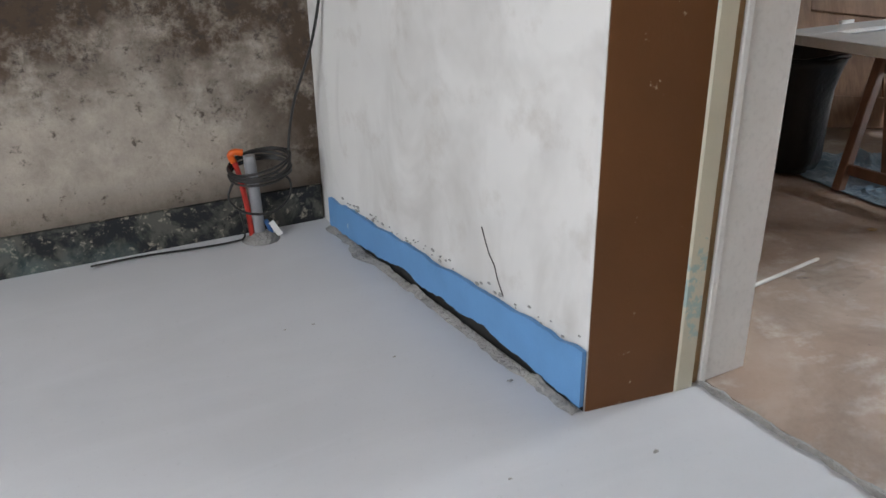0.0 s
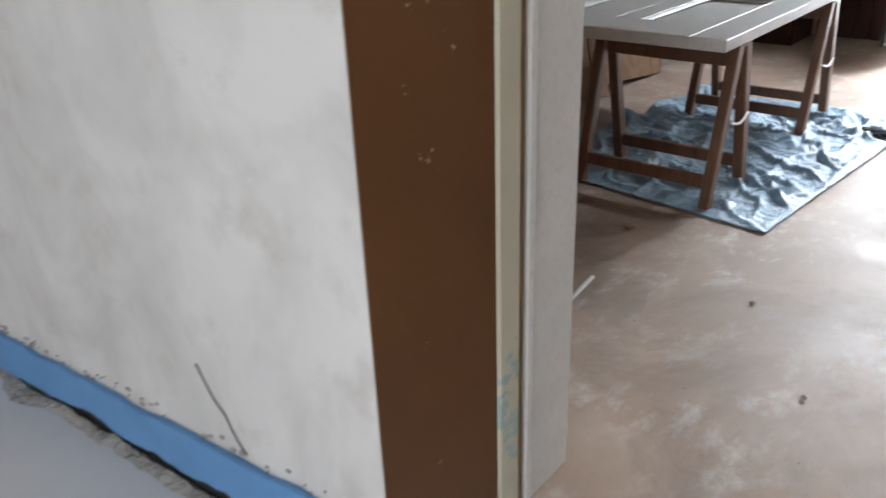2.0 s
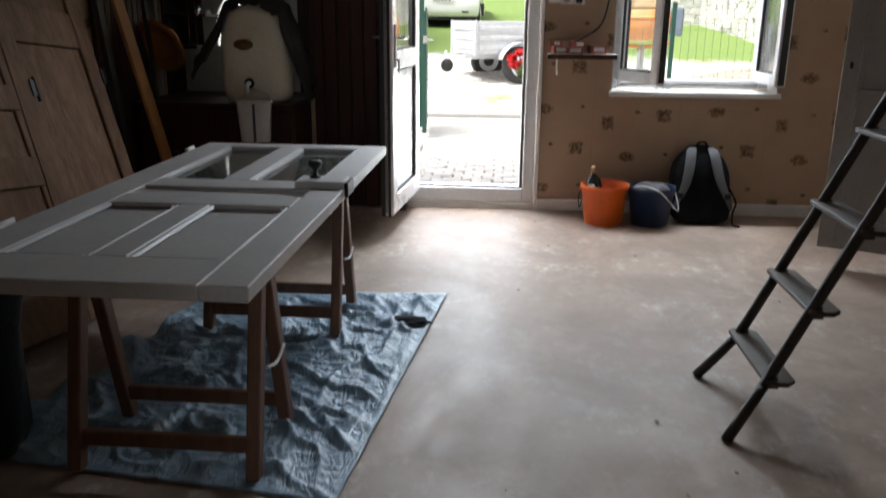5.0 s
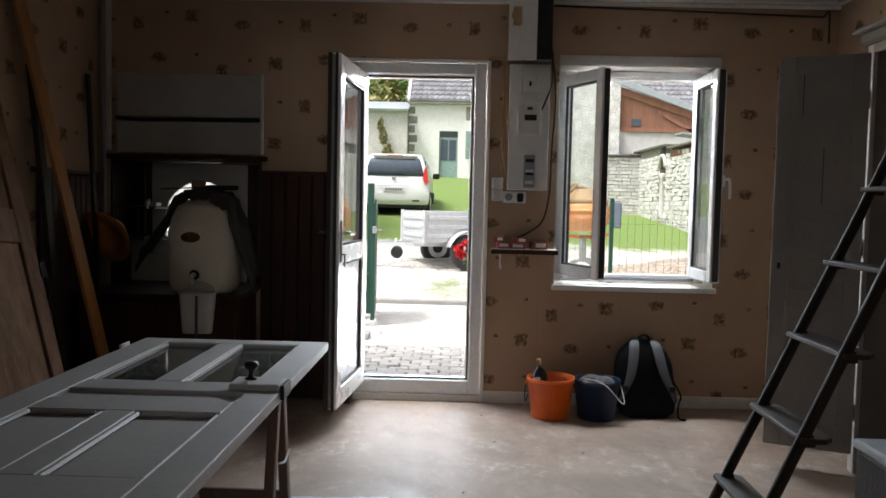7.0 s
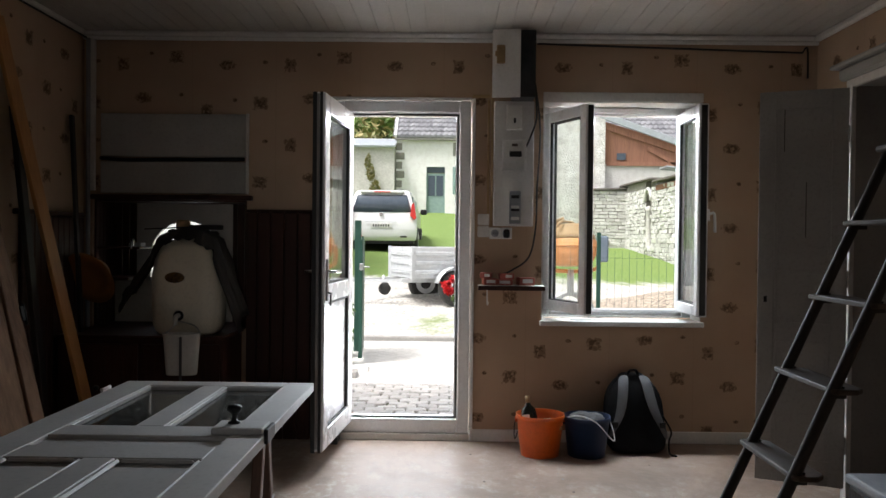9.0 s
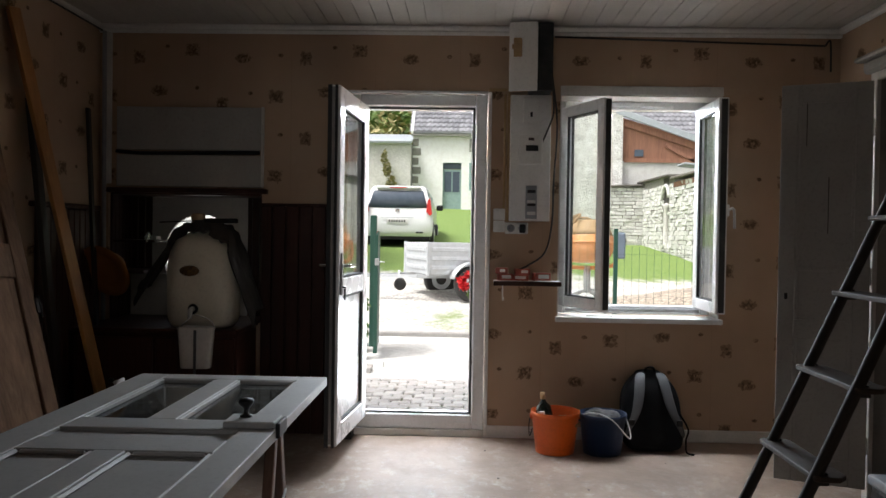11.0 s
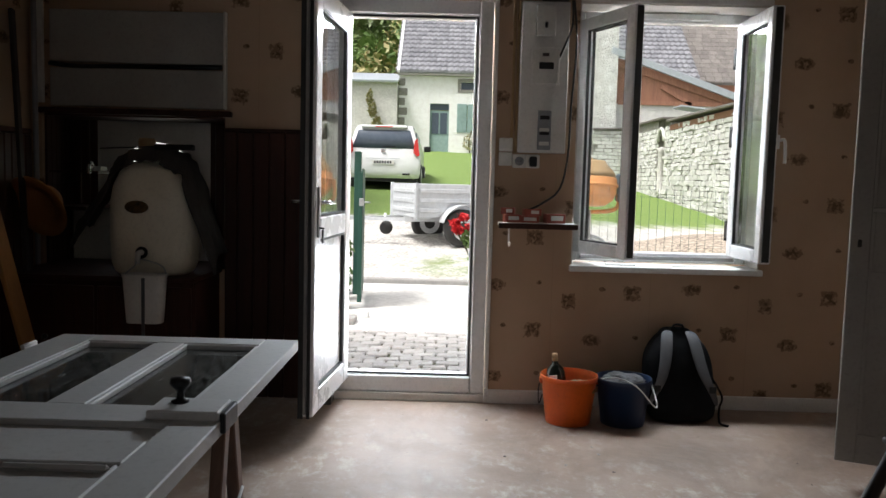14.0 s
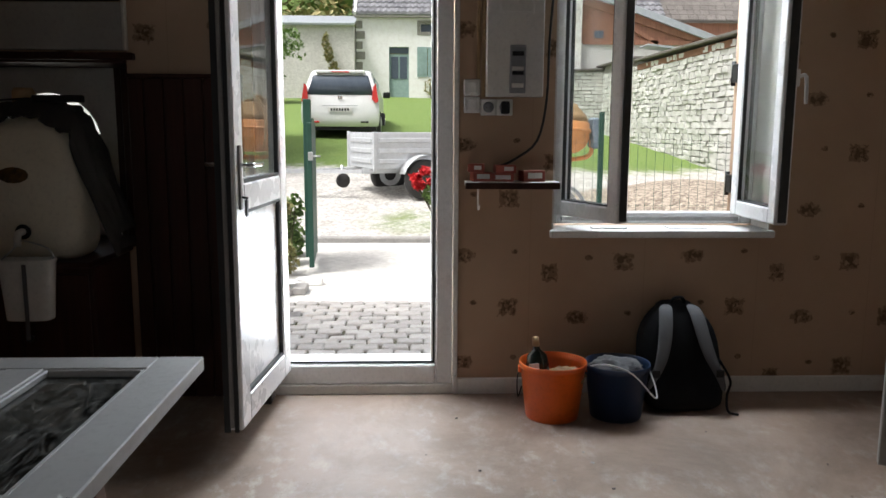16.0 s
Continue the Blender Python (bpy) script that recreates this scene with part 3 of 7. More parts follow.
def entrance_door():
    d = tagged(new("door_1"), "white plastic glazed entrance door standing open inward", "door", "", "structure")
    part("frame", ring_frame(1.025, 1.90, 0.045, 2.145, 0.075, 6.0, 6.075, 0.006, 0.09, 0.075), pvc, d)
    part("frame_rebate", ring_frame(1.10, 1.825, 0.135, 2.07, 0.022, 6.03, 6.075, 0.003, 0.012, 0.02), pvc, d)
    part("threshold", joined(boxed(5.985, 6.5, 1.022, 1.903, 0.0, 0.045, 0.004)), plaster, d, "worn pale threshold")
    part("gasket", ring_frame(1.105, 1.82, 0.14, 2.065, 0.008, 6.024, 6.030, 0, 0.008, 0.008), gasket, d)
    # leaf, hinged at y 1.80 and swung into the room
    ang = math.atan2(1.862 - 1.80, 5.99 - 5.277)
    m = Matrix.Translation((5.992, 1.80, 0)) @ Matrix.Rotation(math.pi - ang, 4, "Z")
    leaf = part("leaf", moved(joined(boxed(0, 0.105, -0.035, 0.035, 0.115, 2.06, 0.006), boxed(0.625, 0.73, -0.035, 0.035, 0.115, 2.06, 0.006),
                                     boxed(0.105, 0.625, -0.035, 0.035, 0.115, 0.225, 0.006), boxed(0.105, 0.625, -0.035, 0.035, 0.92, 1.02, 0.006),
                                     boxed(0.105, 0.625, -0.035, 0.035, 1.955, 2.06, 0.006)), m), pvc, d)
    part("lower_panel", moved(boxed(0.095, 0.635, -0.014, 0.014, 0.215, 0.93, 0.003), m), pvc, leaf)
    for z0, z1 in ((0.225, 0.92), (1.02, 1.955)):
        for s in (1, -1):
            y0, y1 = sorted((0.014 * s if z1 < 1 else 0.012 * s, 0.03 * s))
            part("glazing_bead", moved(joined(boxed(0.105, 0.117, y0, y1, z0, z1), boxed(0.613, 0.625, y0, y1, z0, z1), boxed(0.117, 0.613, y0, y1, z0, z0 + 0.012), boxed(0.117, 0.613, y0, y1, z1 - 0.012, z1)), m), gasket if s > 0 else pvc, leaf)
    pane = part("pane", moved(boxed(0.1, 0.63, -0.01, 0.01, 1.015, 1.96), m), clear_glass, leaf)
    pane.visible_shadow = False
    part("edge_seal", moved(joined(boxed(0.731, 0.739, -0.034, -0.012, 0.11, 2.06), boxed(0.731, 0.737, 0.005, 0.02, 0.11, 2.06)), m), gasket, leaf)
    part("edge_strip", moved(boxed(0.7305, 0.742, -0.010, 0.003, 0.13, 2.05), m), profile_grey, leaf)
    for s in (1, -1):
        part("handle_plate", moved(boxed(0.665, 0.695, *sorted((0.034 * s, 0.043 * s)), 0.93, 1.16, 0.004), m), chrome if s < 0 else profile_grey, leaf)
        part("handle", moved(tube([(0.68, 0.04 * s, 1.09), (0.68, 0.075 * s, 1.09), (0.665, 0.085 * s, 1.09), (0.56, 0.085 * s, 1.088)], 0.009, 8), m), chrome, leaf, "metal lever handle")
    part("keys", moved(joined(tube([(0.68, 0.04, 0.975), (0.68, 0.065, 0.972)], 0.004, 6), boxed(0.668, 0.692, 0.055, 0.063, 0.905, 0.968, 0.006)), m), black_metal, leaf, "keys hanging in the lock")
    for z in (0.35, 1.1, 1.85):
        part("hinge", tube([(6.0, 1.812, z - 0.05), (6.0, 1.812, z + 0.05)], 0.009, 8), pvc, d)
    for z in (0.5, 1.05, 1.75):
        part("striker", boxed(6.02, 6.04, 1.096, 1.103, z - 0.05, z + 0.05), black_metal, d)
    part("casing", joined(boxed(5.985, 6.0, 1.0, 1.024, 0.085, 2.16, 0.003), boxed(5.985, 6.0, 1.024, 1.93, 2.146, 2.165, 0.003)), white_paint, d)
    return d


entrance_door()


def casement(parent, hinge_y, width, z0, z1, turn, name):
    """One sash, hinged on its side; turn in degrees from closed, positive swings its free edge into the room."""
    sgn = -1 if hinge_y > 0 else 1
    m = Matrix.Translation((6.185, hinge_y, 0)) @ Matrix.Rotation(radians(turn) * sgn, 4, "Z")
    a, b = (0, width) if sgn > 0 else (-width, 0)
    sash = part(name, moved(ring_frame(a, b, z0, z1, 0.068, -0.03, 0.03, 0.006), m), pvc, parent)
    for s in (1, -1):
        x0, x1 = sorted((0.008 * s, 0.024 * s))
        part("glazing_seal", moved(ring_frame(a + 0.066, b - 0.066, z0 + 0.066, z1 - 0.066, 0.008, x0, x1, 0), m), gasket, sash)
    pane = part("pane", moved(boxed(-0.01, 0.01, a + 0.06, b - 0.06, z0 + 0.06, z1 - 0.06), m), clear_glass, sash)
    pane.visible_shadow = False
    free = b if sgn > 0 else a
    part("sash_edge", moved(boxed(-0.018, 0.016, *sorted((free + 0.001 * sgn, free + 0.008 * sgn)), z0 + 0.01, z1 - 0.01), m), gasket, sash, "dark weather seal on the sash edge")
    return sash, m


def room_window():
    w = tagged(new("window_1"), "white plastic casement window with both sashes open inward", "window", "", "structure")
    part("window_frame", ring_frame(-0.425, 0.57, 0.775, 2.145, 0.055, 6.19, 6.25, 0.005), pvc, w)
    part("window_sill", boxed(5.965, 6.19, -0.445, 0.585, 0.735, 0.768, 0.006, 2), white_paint, w, "white painted sill with scraps on it")
    part("lintel_band", boxed(5.992, 6.0, -0.43, 0.575, 2.15, 2.207, 0.003), plaster, w)
    part("reveal_lining", joined(boxed(6.0, 6.19, 0.568, 0.5745, 0.77, 2.148), boxed(6.0, 6.19, -0.4295, -0.424, 0.77, 2.148), boxed(6.0, 6.19, -0.424, 0.568, 2.143, 2.149)), plaster, w)
    left, ml = casement(w, 0.52, 0.475, 0.825, 2.095, 65, "sash_left")
    right, mr = casement(w, -0.345, 0.475, 0.825, 2.095, 90, "sash_right")
    part("handle", moved(joined(boxed(-0.045, -0.03, 0.44, 0.465, 1.40, 1.47, 0.003), tube([(-0.045, 0.452, 1.44), (-0.075, 0.452, 1.44), (-0.08, 0.452, 1.33)], 0.008, 8)), mr), pvc, right)
    part("trickle_vent", joined(boxed(6.165, 6.19, -0.17, 0.25, 2.105, 2.135, 0.004), boxed(6.16, 6.166, -0.02, 0.1, 2.112, 2.128)), pvc, w)
    part("drip_rail", boxed(6.175, 6.19, -0.36, 0.5, 0.79, 0.81, 0.003), profile_grey, w)
    for z in (0.95, 1.5, 1.95):
        part("shutter_hinge", joined(boxed(6.40, 6.46, -0.43, -0.40, z - 0.045, z + 0.045, 0.003), tube([(6.47, -0.41, z - 0.06), (6.47, -0.41, z + 0.06)], 0.012, 6)), black_metal, w, "rusty dark shutter hinge")
    return w


room_window()

# ---------------------------------------------------------------- the door laid on trestles


def trestle(x0, x1, y0, y1, top, group):
    xm = (x0 + x1) / 2
    t = thing("trestle", xm, (y0 + y1) / 2, 0, "red-brown wooden folding trestle under a door, standing on a blue sheet", "trestle", group)
    h = top - 0.008
    part("top_rail", boxed(xm - 0.028, xm + 0.028, y0 - 0.02, y1 + 0.02, h - 0.055, h, 0.004), trestle_wood, t)
    for x, s in ((x0, -1), (x1, 1)):
        for y in (y0, y1):
            part("leg", bar((x, y, 0.006), (xm + 0.024 * s, y, h - 0.01), 0.036, 0.046, 0.004, (s, 0, 0.4)), trestle_wood, t)
        k = 0.16
        part("stretcher", bar((x + (xm - x) * k, y0, h * k), (x + (xm - x) * k, y1, h * k), 0.02, 0.045, 0.003, (0, 0, 1)), trestle_wood, t)
        k = 0.84
        part("upper_stretcher", bar((x + (xm - x) * k, y0, h * k), (x + (xm - x) * k, y1, h * k), 0.02, 0.05, 0.003, (0, 0, 1)), trestle_wood, t)
    part("stay_cord", tube([(x0 + (xm - x0) * 0.5, y0 - 0.026, h * 0.5), (xm, y0 - 0.03, h * 0.47), (x1 + (xm - x1) * 0.5, y0 - 0.026, h * 0.5)], 0.005, 6), paper_white, t, "white cord tied between the legs")
    return t


trestle(2.762, 3.08, 1.846, 2.338, 0.602, "trestles under the door")
trestle(3.752, 4.077, 1.84, 2.342, 0.602, "trestles under the door")


def laid_door():
    """An old panelled and half-glazed door lying flat as a work top."""
    x0, x1, y0, y1, z0, z1 = 2.51, 4.45, 1.742, 2.555, 0.602, 0.640
    t = thing("panel_door", (x0 + x1) / 2, (y0 + y1) / 2, z0, "white half-glazed panel door laid flat across two trestles", "door")
    glass0, glass1, lock0, lock1, low0, low1 = 3.635, 4.355, 3.38, 3.505, 2.70, 3.25
    ym = (y0 + y1) / 2

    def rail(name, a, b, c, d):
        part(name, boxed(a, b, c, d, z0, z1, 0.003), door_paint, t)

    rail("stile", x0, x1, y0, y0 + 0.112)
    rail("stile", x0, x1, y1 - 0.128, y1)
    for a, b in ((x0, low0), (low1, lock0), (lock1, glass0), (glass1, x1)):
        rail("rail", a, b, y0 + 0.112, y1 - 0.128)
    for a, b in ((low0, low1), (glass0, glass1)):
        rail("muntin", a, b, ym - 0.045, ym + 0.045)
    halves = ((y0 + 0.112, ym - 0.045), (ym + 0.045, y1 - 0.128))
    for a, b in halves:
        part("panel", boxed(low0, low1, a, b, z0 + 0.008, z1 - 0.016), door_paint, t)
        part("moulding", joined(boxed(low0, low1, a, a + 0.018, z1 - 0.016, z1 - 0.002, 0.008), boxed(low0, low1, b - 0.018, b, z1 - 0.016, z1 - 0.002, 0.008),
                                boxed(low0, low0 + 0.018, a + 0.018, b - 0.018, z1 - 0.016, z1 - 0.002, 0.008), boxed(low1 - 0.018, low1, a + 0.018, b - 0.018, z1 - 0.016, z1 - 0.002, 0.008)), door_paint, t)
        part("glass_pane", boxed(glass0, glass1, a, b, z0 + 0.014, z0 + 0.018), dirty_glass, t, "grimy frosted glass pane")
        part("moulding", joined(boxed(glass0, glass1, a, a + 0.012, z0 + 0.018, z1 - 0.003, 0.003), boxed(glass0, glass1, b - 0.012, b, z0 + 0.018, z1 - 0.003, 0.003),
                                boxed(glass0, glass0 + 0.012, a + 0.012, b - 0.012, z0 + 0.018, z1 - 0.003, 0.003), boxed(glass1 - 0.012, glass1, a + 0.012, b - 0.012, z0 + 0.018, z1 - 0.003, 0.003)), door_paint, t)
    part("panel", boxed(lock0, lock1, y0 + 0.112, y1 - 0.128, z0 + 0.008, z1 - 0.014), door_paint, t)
    lock = part("rim_lock", boxed(3.52, 3.635, y0 + 0.004, y0 + 0.17, z1, z1 + 0.022, 0.004), door_paint, t, "white painted rim lock")
    part("keep", boxed(3.525, 3.63, y0 - 0.012, y0 + 0.002, z1 - 0.03, z1 + 0.018, 0.003), black_metal, lock)
    part("knob", moved(lathe(((0.0, 0.0), (0.02, 0.0), (0.021, 0.004), (0.009, 0.009), (0.0085, 0.028), (0.016, 0.034), (0.025, 0.046), (0.022, 0.058), (0.0, 0.062)), 16), Matrix.Translation((3.595, y0 + 0.115, z1 + 0.022))), black_metal, t, "dark turned door knob")
    for x in (4.2, 2.9):
        part("hinge", joined(boxed(x, x + 0.08, y1, y1 + 0.012, z1 - 0.03, z1 + 0.003, 0.002), tube([(x, y1 + 0.008, z1 + 0.006), (x + 0.08, y1 + 0.008, z1 + 0.006)], 0.007, 6)), white_paint, t)
    return t


laid_door()


def wrinkled_sheet():
    """A crumpled dust sheet on the floor under the trestles."""
    nx, ny = 190, 130
    c = (Vector((2.68, 1.61)), Vector((4.29, 1.45)), Vector((4.22, 2.46)), Vector((2.80, 2.66)))
    bm = bmesh.new()
    grid = []
    for i in range(nx + 1):
        row = []
        for j in range(ny + 1):
            u, v = i / nx, j / ny
            p = (c[0] * (1 - u) + c[1] * u) * (1 - v) + (c[3] * (1 - u) + c[2] * u) * v
            edge = min(u, 1 - u, v, 1 - v)
            q = Vector((p.x, p.y, 0))
            ridge = 1 - abs(noise.noise(Vector((p.x * 5.5 + 2 * noise.noise(q * 3), p.y * 8.0, 0.3)))) * 2.2
            fine = 1 - abs(noise.noise(Vector((p.x * 17, p.y * 13 + 3 * noise.noise(q * 6), 1.7)))) * 2.0
            calm = min(1, edge * 9 + 0.12)
            sharp = 1 - abs(noise.noise(Vector((p.x * 3.4 - p.y * 2.5 + 4, p.y * 4.2 + 1.3 * noise.noise(q * 4), 7.1)))) * 3.2
            z = 0.004 + calm * (0.019 * max(0, ridge) ** 3 + 0.008 * max(0, fine) ** 3 + 0.026 * max(0, sharp) ** 4)
            z += 0.06 * max(0, v - 0.86) / 0.14 * max(0.0, 0.5 + noise.noise(Vector((u * 9, v * 7, 4))))
            wob = 0.02 * min(1, edge * 8) * noise.noise(Vector((u * 6, v * 6, 9)))
            row.append(bm.verts.new((p.x + wob, p.y + wob, z)))
        grid.append(row)
    for i in range(nx):
        for j in range(ny):
            bm.faces.new((grid[i][j], grid[i + 1][j], grid[i + 1][j + 1], grid[i][j + 1])).smooth = True
    ob = part("dust_sheet", bm, tarp_mat)
    solid = ob.modifiers.new("thick", "SOLIDIFY")
    solid.thickness, solid.offset = 0.003, 1.0
    tagged(ob, "crumpled blue-grey plastic dust sheet spread on the floor", "sheet")


wrinkled_sheet()

# ---------------------------------------------------------------- stepladder


def tread_board(x0, x1, y0, y1, z, thick=0.015):
    """A thin tread with its corners cut off."""
    c = 0.026
    outline = ((x0 + c, y0), (x1 - c, y0), (x1, y0 + c), (x1, y1 - c * 0.5), (x1 - c * 0.5, y1), (x0 + c * 0.5, y1), (x0, y1 - c * 0.5), (x0, y0 + c))
    bm = bmesh.new()
    low, top = ([bm.verts.new((x, y, h)) for x, y in outline] for h in (z, z + thick))
    bm.faces.new(low[::-1])
    bm.faces.new(top)
    for k in range(8):
        bm.faces.new((low[k], low[(k + 1) % 8], top[(k + 1) % 8], top[k]))
    bmesh.ops.bevel(bm, geom=bm.edges[:], offset=0.003, segments=1, affect="EDGES")
    return bm


def stepladder():
    t = thing("stepladder", 3.3, 0.2, 0, "dark stepladder with worn wooden treads, standing open", "ladder")
    k = 0.447

    def near(z):
        return Vector((3.19 + 0.02 * z, 0.474 - k * z, z))

    def far(z):
        return Vector((3.57 - 0.01 * z, 0.453 - k * z, z))

    part("rail", tube([(3.10, 0.53, 0.004), near(0.13) + Vector((-0.02, 0.012, 0)), near(0.2), near(0.9), near(1.6)], 0.017, 10, 3), rail_mat, t)
    part("rail", tube([(3.54, 0.522, 0.004), far(0.13) + Vector((-0.006, 0.012, 0)), far(0.2), far(0.9), far(1.6)], 0.017, 10, 3), rail_mat, t)
    for i, z in enumerate((0.15, 0.375, 0.617, 0.856, 1.093, 1.33)):
        a, b = near(z), far(z)
        tread = part("tread", tread_board(a.x - 0.03, b.x + 0.03, a.y - 0.085, a.y + 0.008, z), step_wood, t)
        for p in (a, b):
            part("bracket", boxed(p.x - 0.016, p.x + 0.016, p.y - 0.035, p.y, z - 0.012, z - 0.0005, 0.002), rail_mat, tread)
            part("bolt", moved(lathe(((0.0, 0.0), (0.006, 0.0), (0.006, 0.004), (0.0, 0.006)), 8), Matrix.Translation((p.x, p.y - 0.03, z + 0.015))), black_metal, tread)
    a, b = near(1.58), far(1.58)
    part("platform", boxed(a.x - 0.04, b.x + 0.04, a.y - 0.2, b.y + 0.03, 1.57, 1.59, 0.005), step_wood, t)
    part("rear_leg", tube([a + Vector((0, -0.12, -0.03)), (3.16, -0.72, 0.02)], 0.014, 8), rail_mat, t)
    part("rear_leg", tube([b + Vector((0, -0.12, -0.03)), (3.56, -0.72, 0.02)], 0.014, 8), rail_mat, t)
    part("rear_brace", tube([(3.165, -0.65, 0.23), (3.56, -0.65, 0.23)], 0.011, 8), rail_mat, t)
    return t


stepladder()

# ---------------------------------------------------------------- sink niche, panelling and what stands there


def niche():
    w = tagged(new("wall_niche"), "dark wood-lined sink niche with a small arched window", "niche", "", "structure")
    # back of the niche: white board with an arched opening
    bm = bmesh.new()
    yc, r, zs, y0, y1, z0, z1, xa, xb = 2.935, 0.245, 1.134, 2.62, 3.27, 0.69, 1.51, 6.33, 6.36
    outline = [(yc - r, 1.0)] + [(yc + r * math.cos(a), zs + r * math.sin(a)) for a in (math.pi * (1 - k / 14) for k in range(15))] + [(yc + r, 1.0)]
    front, back = ([bm.verts.new((x, y, z)) for y, z in outline] for x in (xa, xb))
    n = len(outline)
    for k in range(n):
        bm.faces.new((front[k], front[(k + 1) % n], back[(k + 1) % n], back[k]))
    for x, hole in ((xa, front), (xb, back)):
        c = [bm.verts.new((x, y, z)) for y, z in ((y0, z0), (y0, z1), (y1, z1), (y1, z0))]
        bm.faces.new((c[0], c[1], hole[1], hole[0]))
        mid = n // 2
        for k in range(1, mid):
            bm.faces.new((c[1], hole[k + 1], hole[k]))
        bm.faces.new((c[1], c[2], hole[mid]))
        for k in range(mid, n - 2):
            bm.faces.new((c[2], hole[k + 1], hole[k]))
        bm.faces.new((c[2], c[3], hole[n - 1], hole[n - 2]))
        bm.faces.new((c[3], c[0], hole[0], hole[n - 1]))
    part("back_board", bm, white_paint, w, "white board round the arched opening")
    part("arch_pane", boxed(6.345, 6.349, yc - r, yc + r, 1.0, 1.39), clear_glass, w).visible_shadow = False
    part("arch_bar", joined(boxed(6.335, 6.355, 2.99, 3.005, 1.0, 1.37), boxed(6.335, 6.355, yc - r, yc + r, 1.17, 1.185)), black_metal, w)
    y = 2.445
    for a, b in ((2.442, 2.62), (3.27, 3.418)):
        y = a
        while y < b - 0.02:
            part("lining_board", boxed(6.33, 6.35, y, min(y + 0.048, b), 0.69, 1.51, 0.004), dark_wood, w)
            y += 0.05
    for k in range(6):
        x = 6.02 + 0.052 * k
        part("lining_board", boxed(x, x + 0.05, 3.405, 3.419, 0.695, 1.508, 0.004), dark_wood, w)
        part("lining_board", boxed(x, x + 0.05, 2.441, 2.452, 0.695, 1.508, 0.004), dark_wood, w)
    part("lining_top", boxed(6.0, 6.33, 2.45, 3.405, 1.495, 1.509), dark_wood, w)
    part("head_board", boxed(5.955, 5.999, 2.40, 3.43, 1.505, 1.535, 0.004), dark_wood, w)
    return w


niche()


def hood_boards():
    t = thing("hood_panel", 5.98, 2.9, 1.535, "two white boards with a dark gap over the sink niche", "panel")
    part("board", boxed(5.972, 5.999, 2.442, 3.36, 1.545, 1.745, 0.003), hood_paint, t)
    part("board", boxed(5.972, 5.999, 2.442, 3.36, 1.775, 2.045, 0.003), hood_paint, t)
    part("gap_rail", tube([(5.975, 2.45, 1.762), (5.972, 2.9, 1.757), (5.97, 3.2, 1.752), (5.968, 3.36, 1.764)], 0.012, 6), black_metal, t)
    part("edge_strip", boxed(5.966, 5.999, 2.428, 2.442, 1.545, 2.05, 0.003), plaster, t)


hood_boards()


def panelling():
    w = tagged(new("wall_panelling"), "dark stained vertical wood panelling below the wallpaper", "panelling", "", "structure")
    y = 1.945
    while y < 2.43:
        part("panel_board", boxed(5.975, 5.999, y, min(y + 0.082, 2.435), 0.0, 1.43, 0.004), dark_wood, w)
        y += 0.085
    part("panel_cap", boxed(5.965, 5.999, 1.94, 2.437, 1.43, 1.448, 0.004), dark_wood, w)
    x = 5.24
    while x < 5.9:
        part("panel_board", boxed(x, x + 0.062, 3.455, 3.479, 0.0, 1.385, 0.005), dark_wood, w)
        x += 0.066
    part("panel_cap", boxed(5.18, 5.93, 3.435, 3.479, 1.385, 1.415, 0.006), dark_wood, w)


panelling()


def sink_cupboard():
    t = thing("sink_cabinet", 5.77, 2.93, 0, "low dark wood cabinet under the sink niche", "cabinet")
    part("body", boxed(5.56, 5.972, 2.46, 3.42, 0.0, 0.675, 0.004), dark_wood, t)
    for a, b in ((2.475, 2.93), (2.95, 3.405)):
        door = part("door", boxed(5.54, 5.559, a, b, 0.06, 0.65, 0.004), dark_wood, t)
        part("knob", moved(lathe(((0.0, 0), (0.008, 0), (0.008, 0.012), (0.016, 0.02), (0.012, 0.03), (0.0, 0.032)), 10), Matrix.Translation((5.54, (a + b) / 2, 0.4)) @ Matrix.Rotation(radians(-90), 4, "Y")), black_metal, door)
    tagged(part("worktop", boxed(5.53, 6.33, 2.455, 3.425, 0.676, 0.70, 0.005), dark_wood), "dark wooden worktop running into the niche", "worktop")


sink_cupboard()


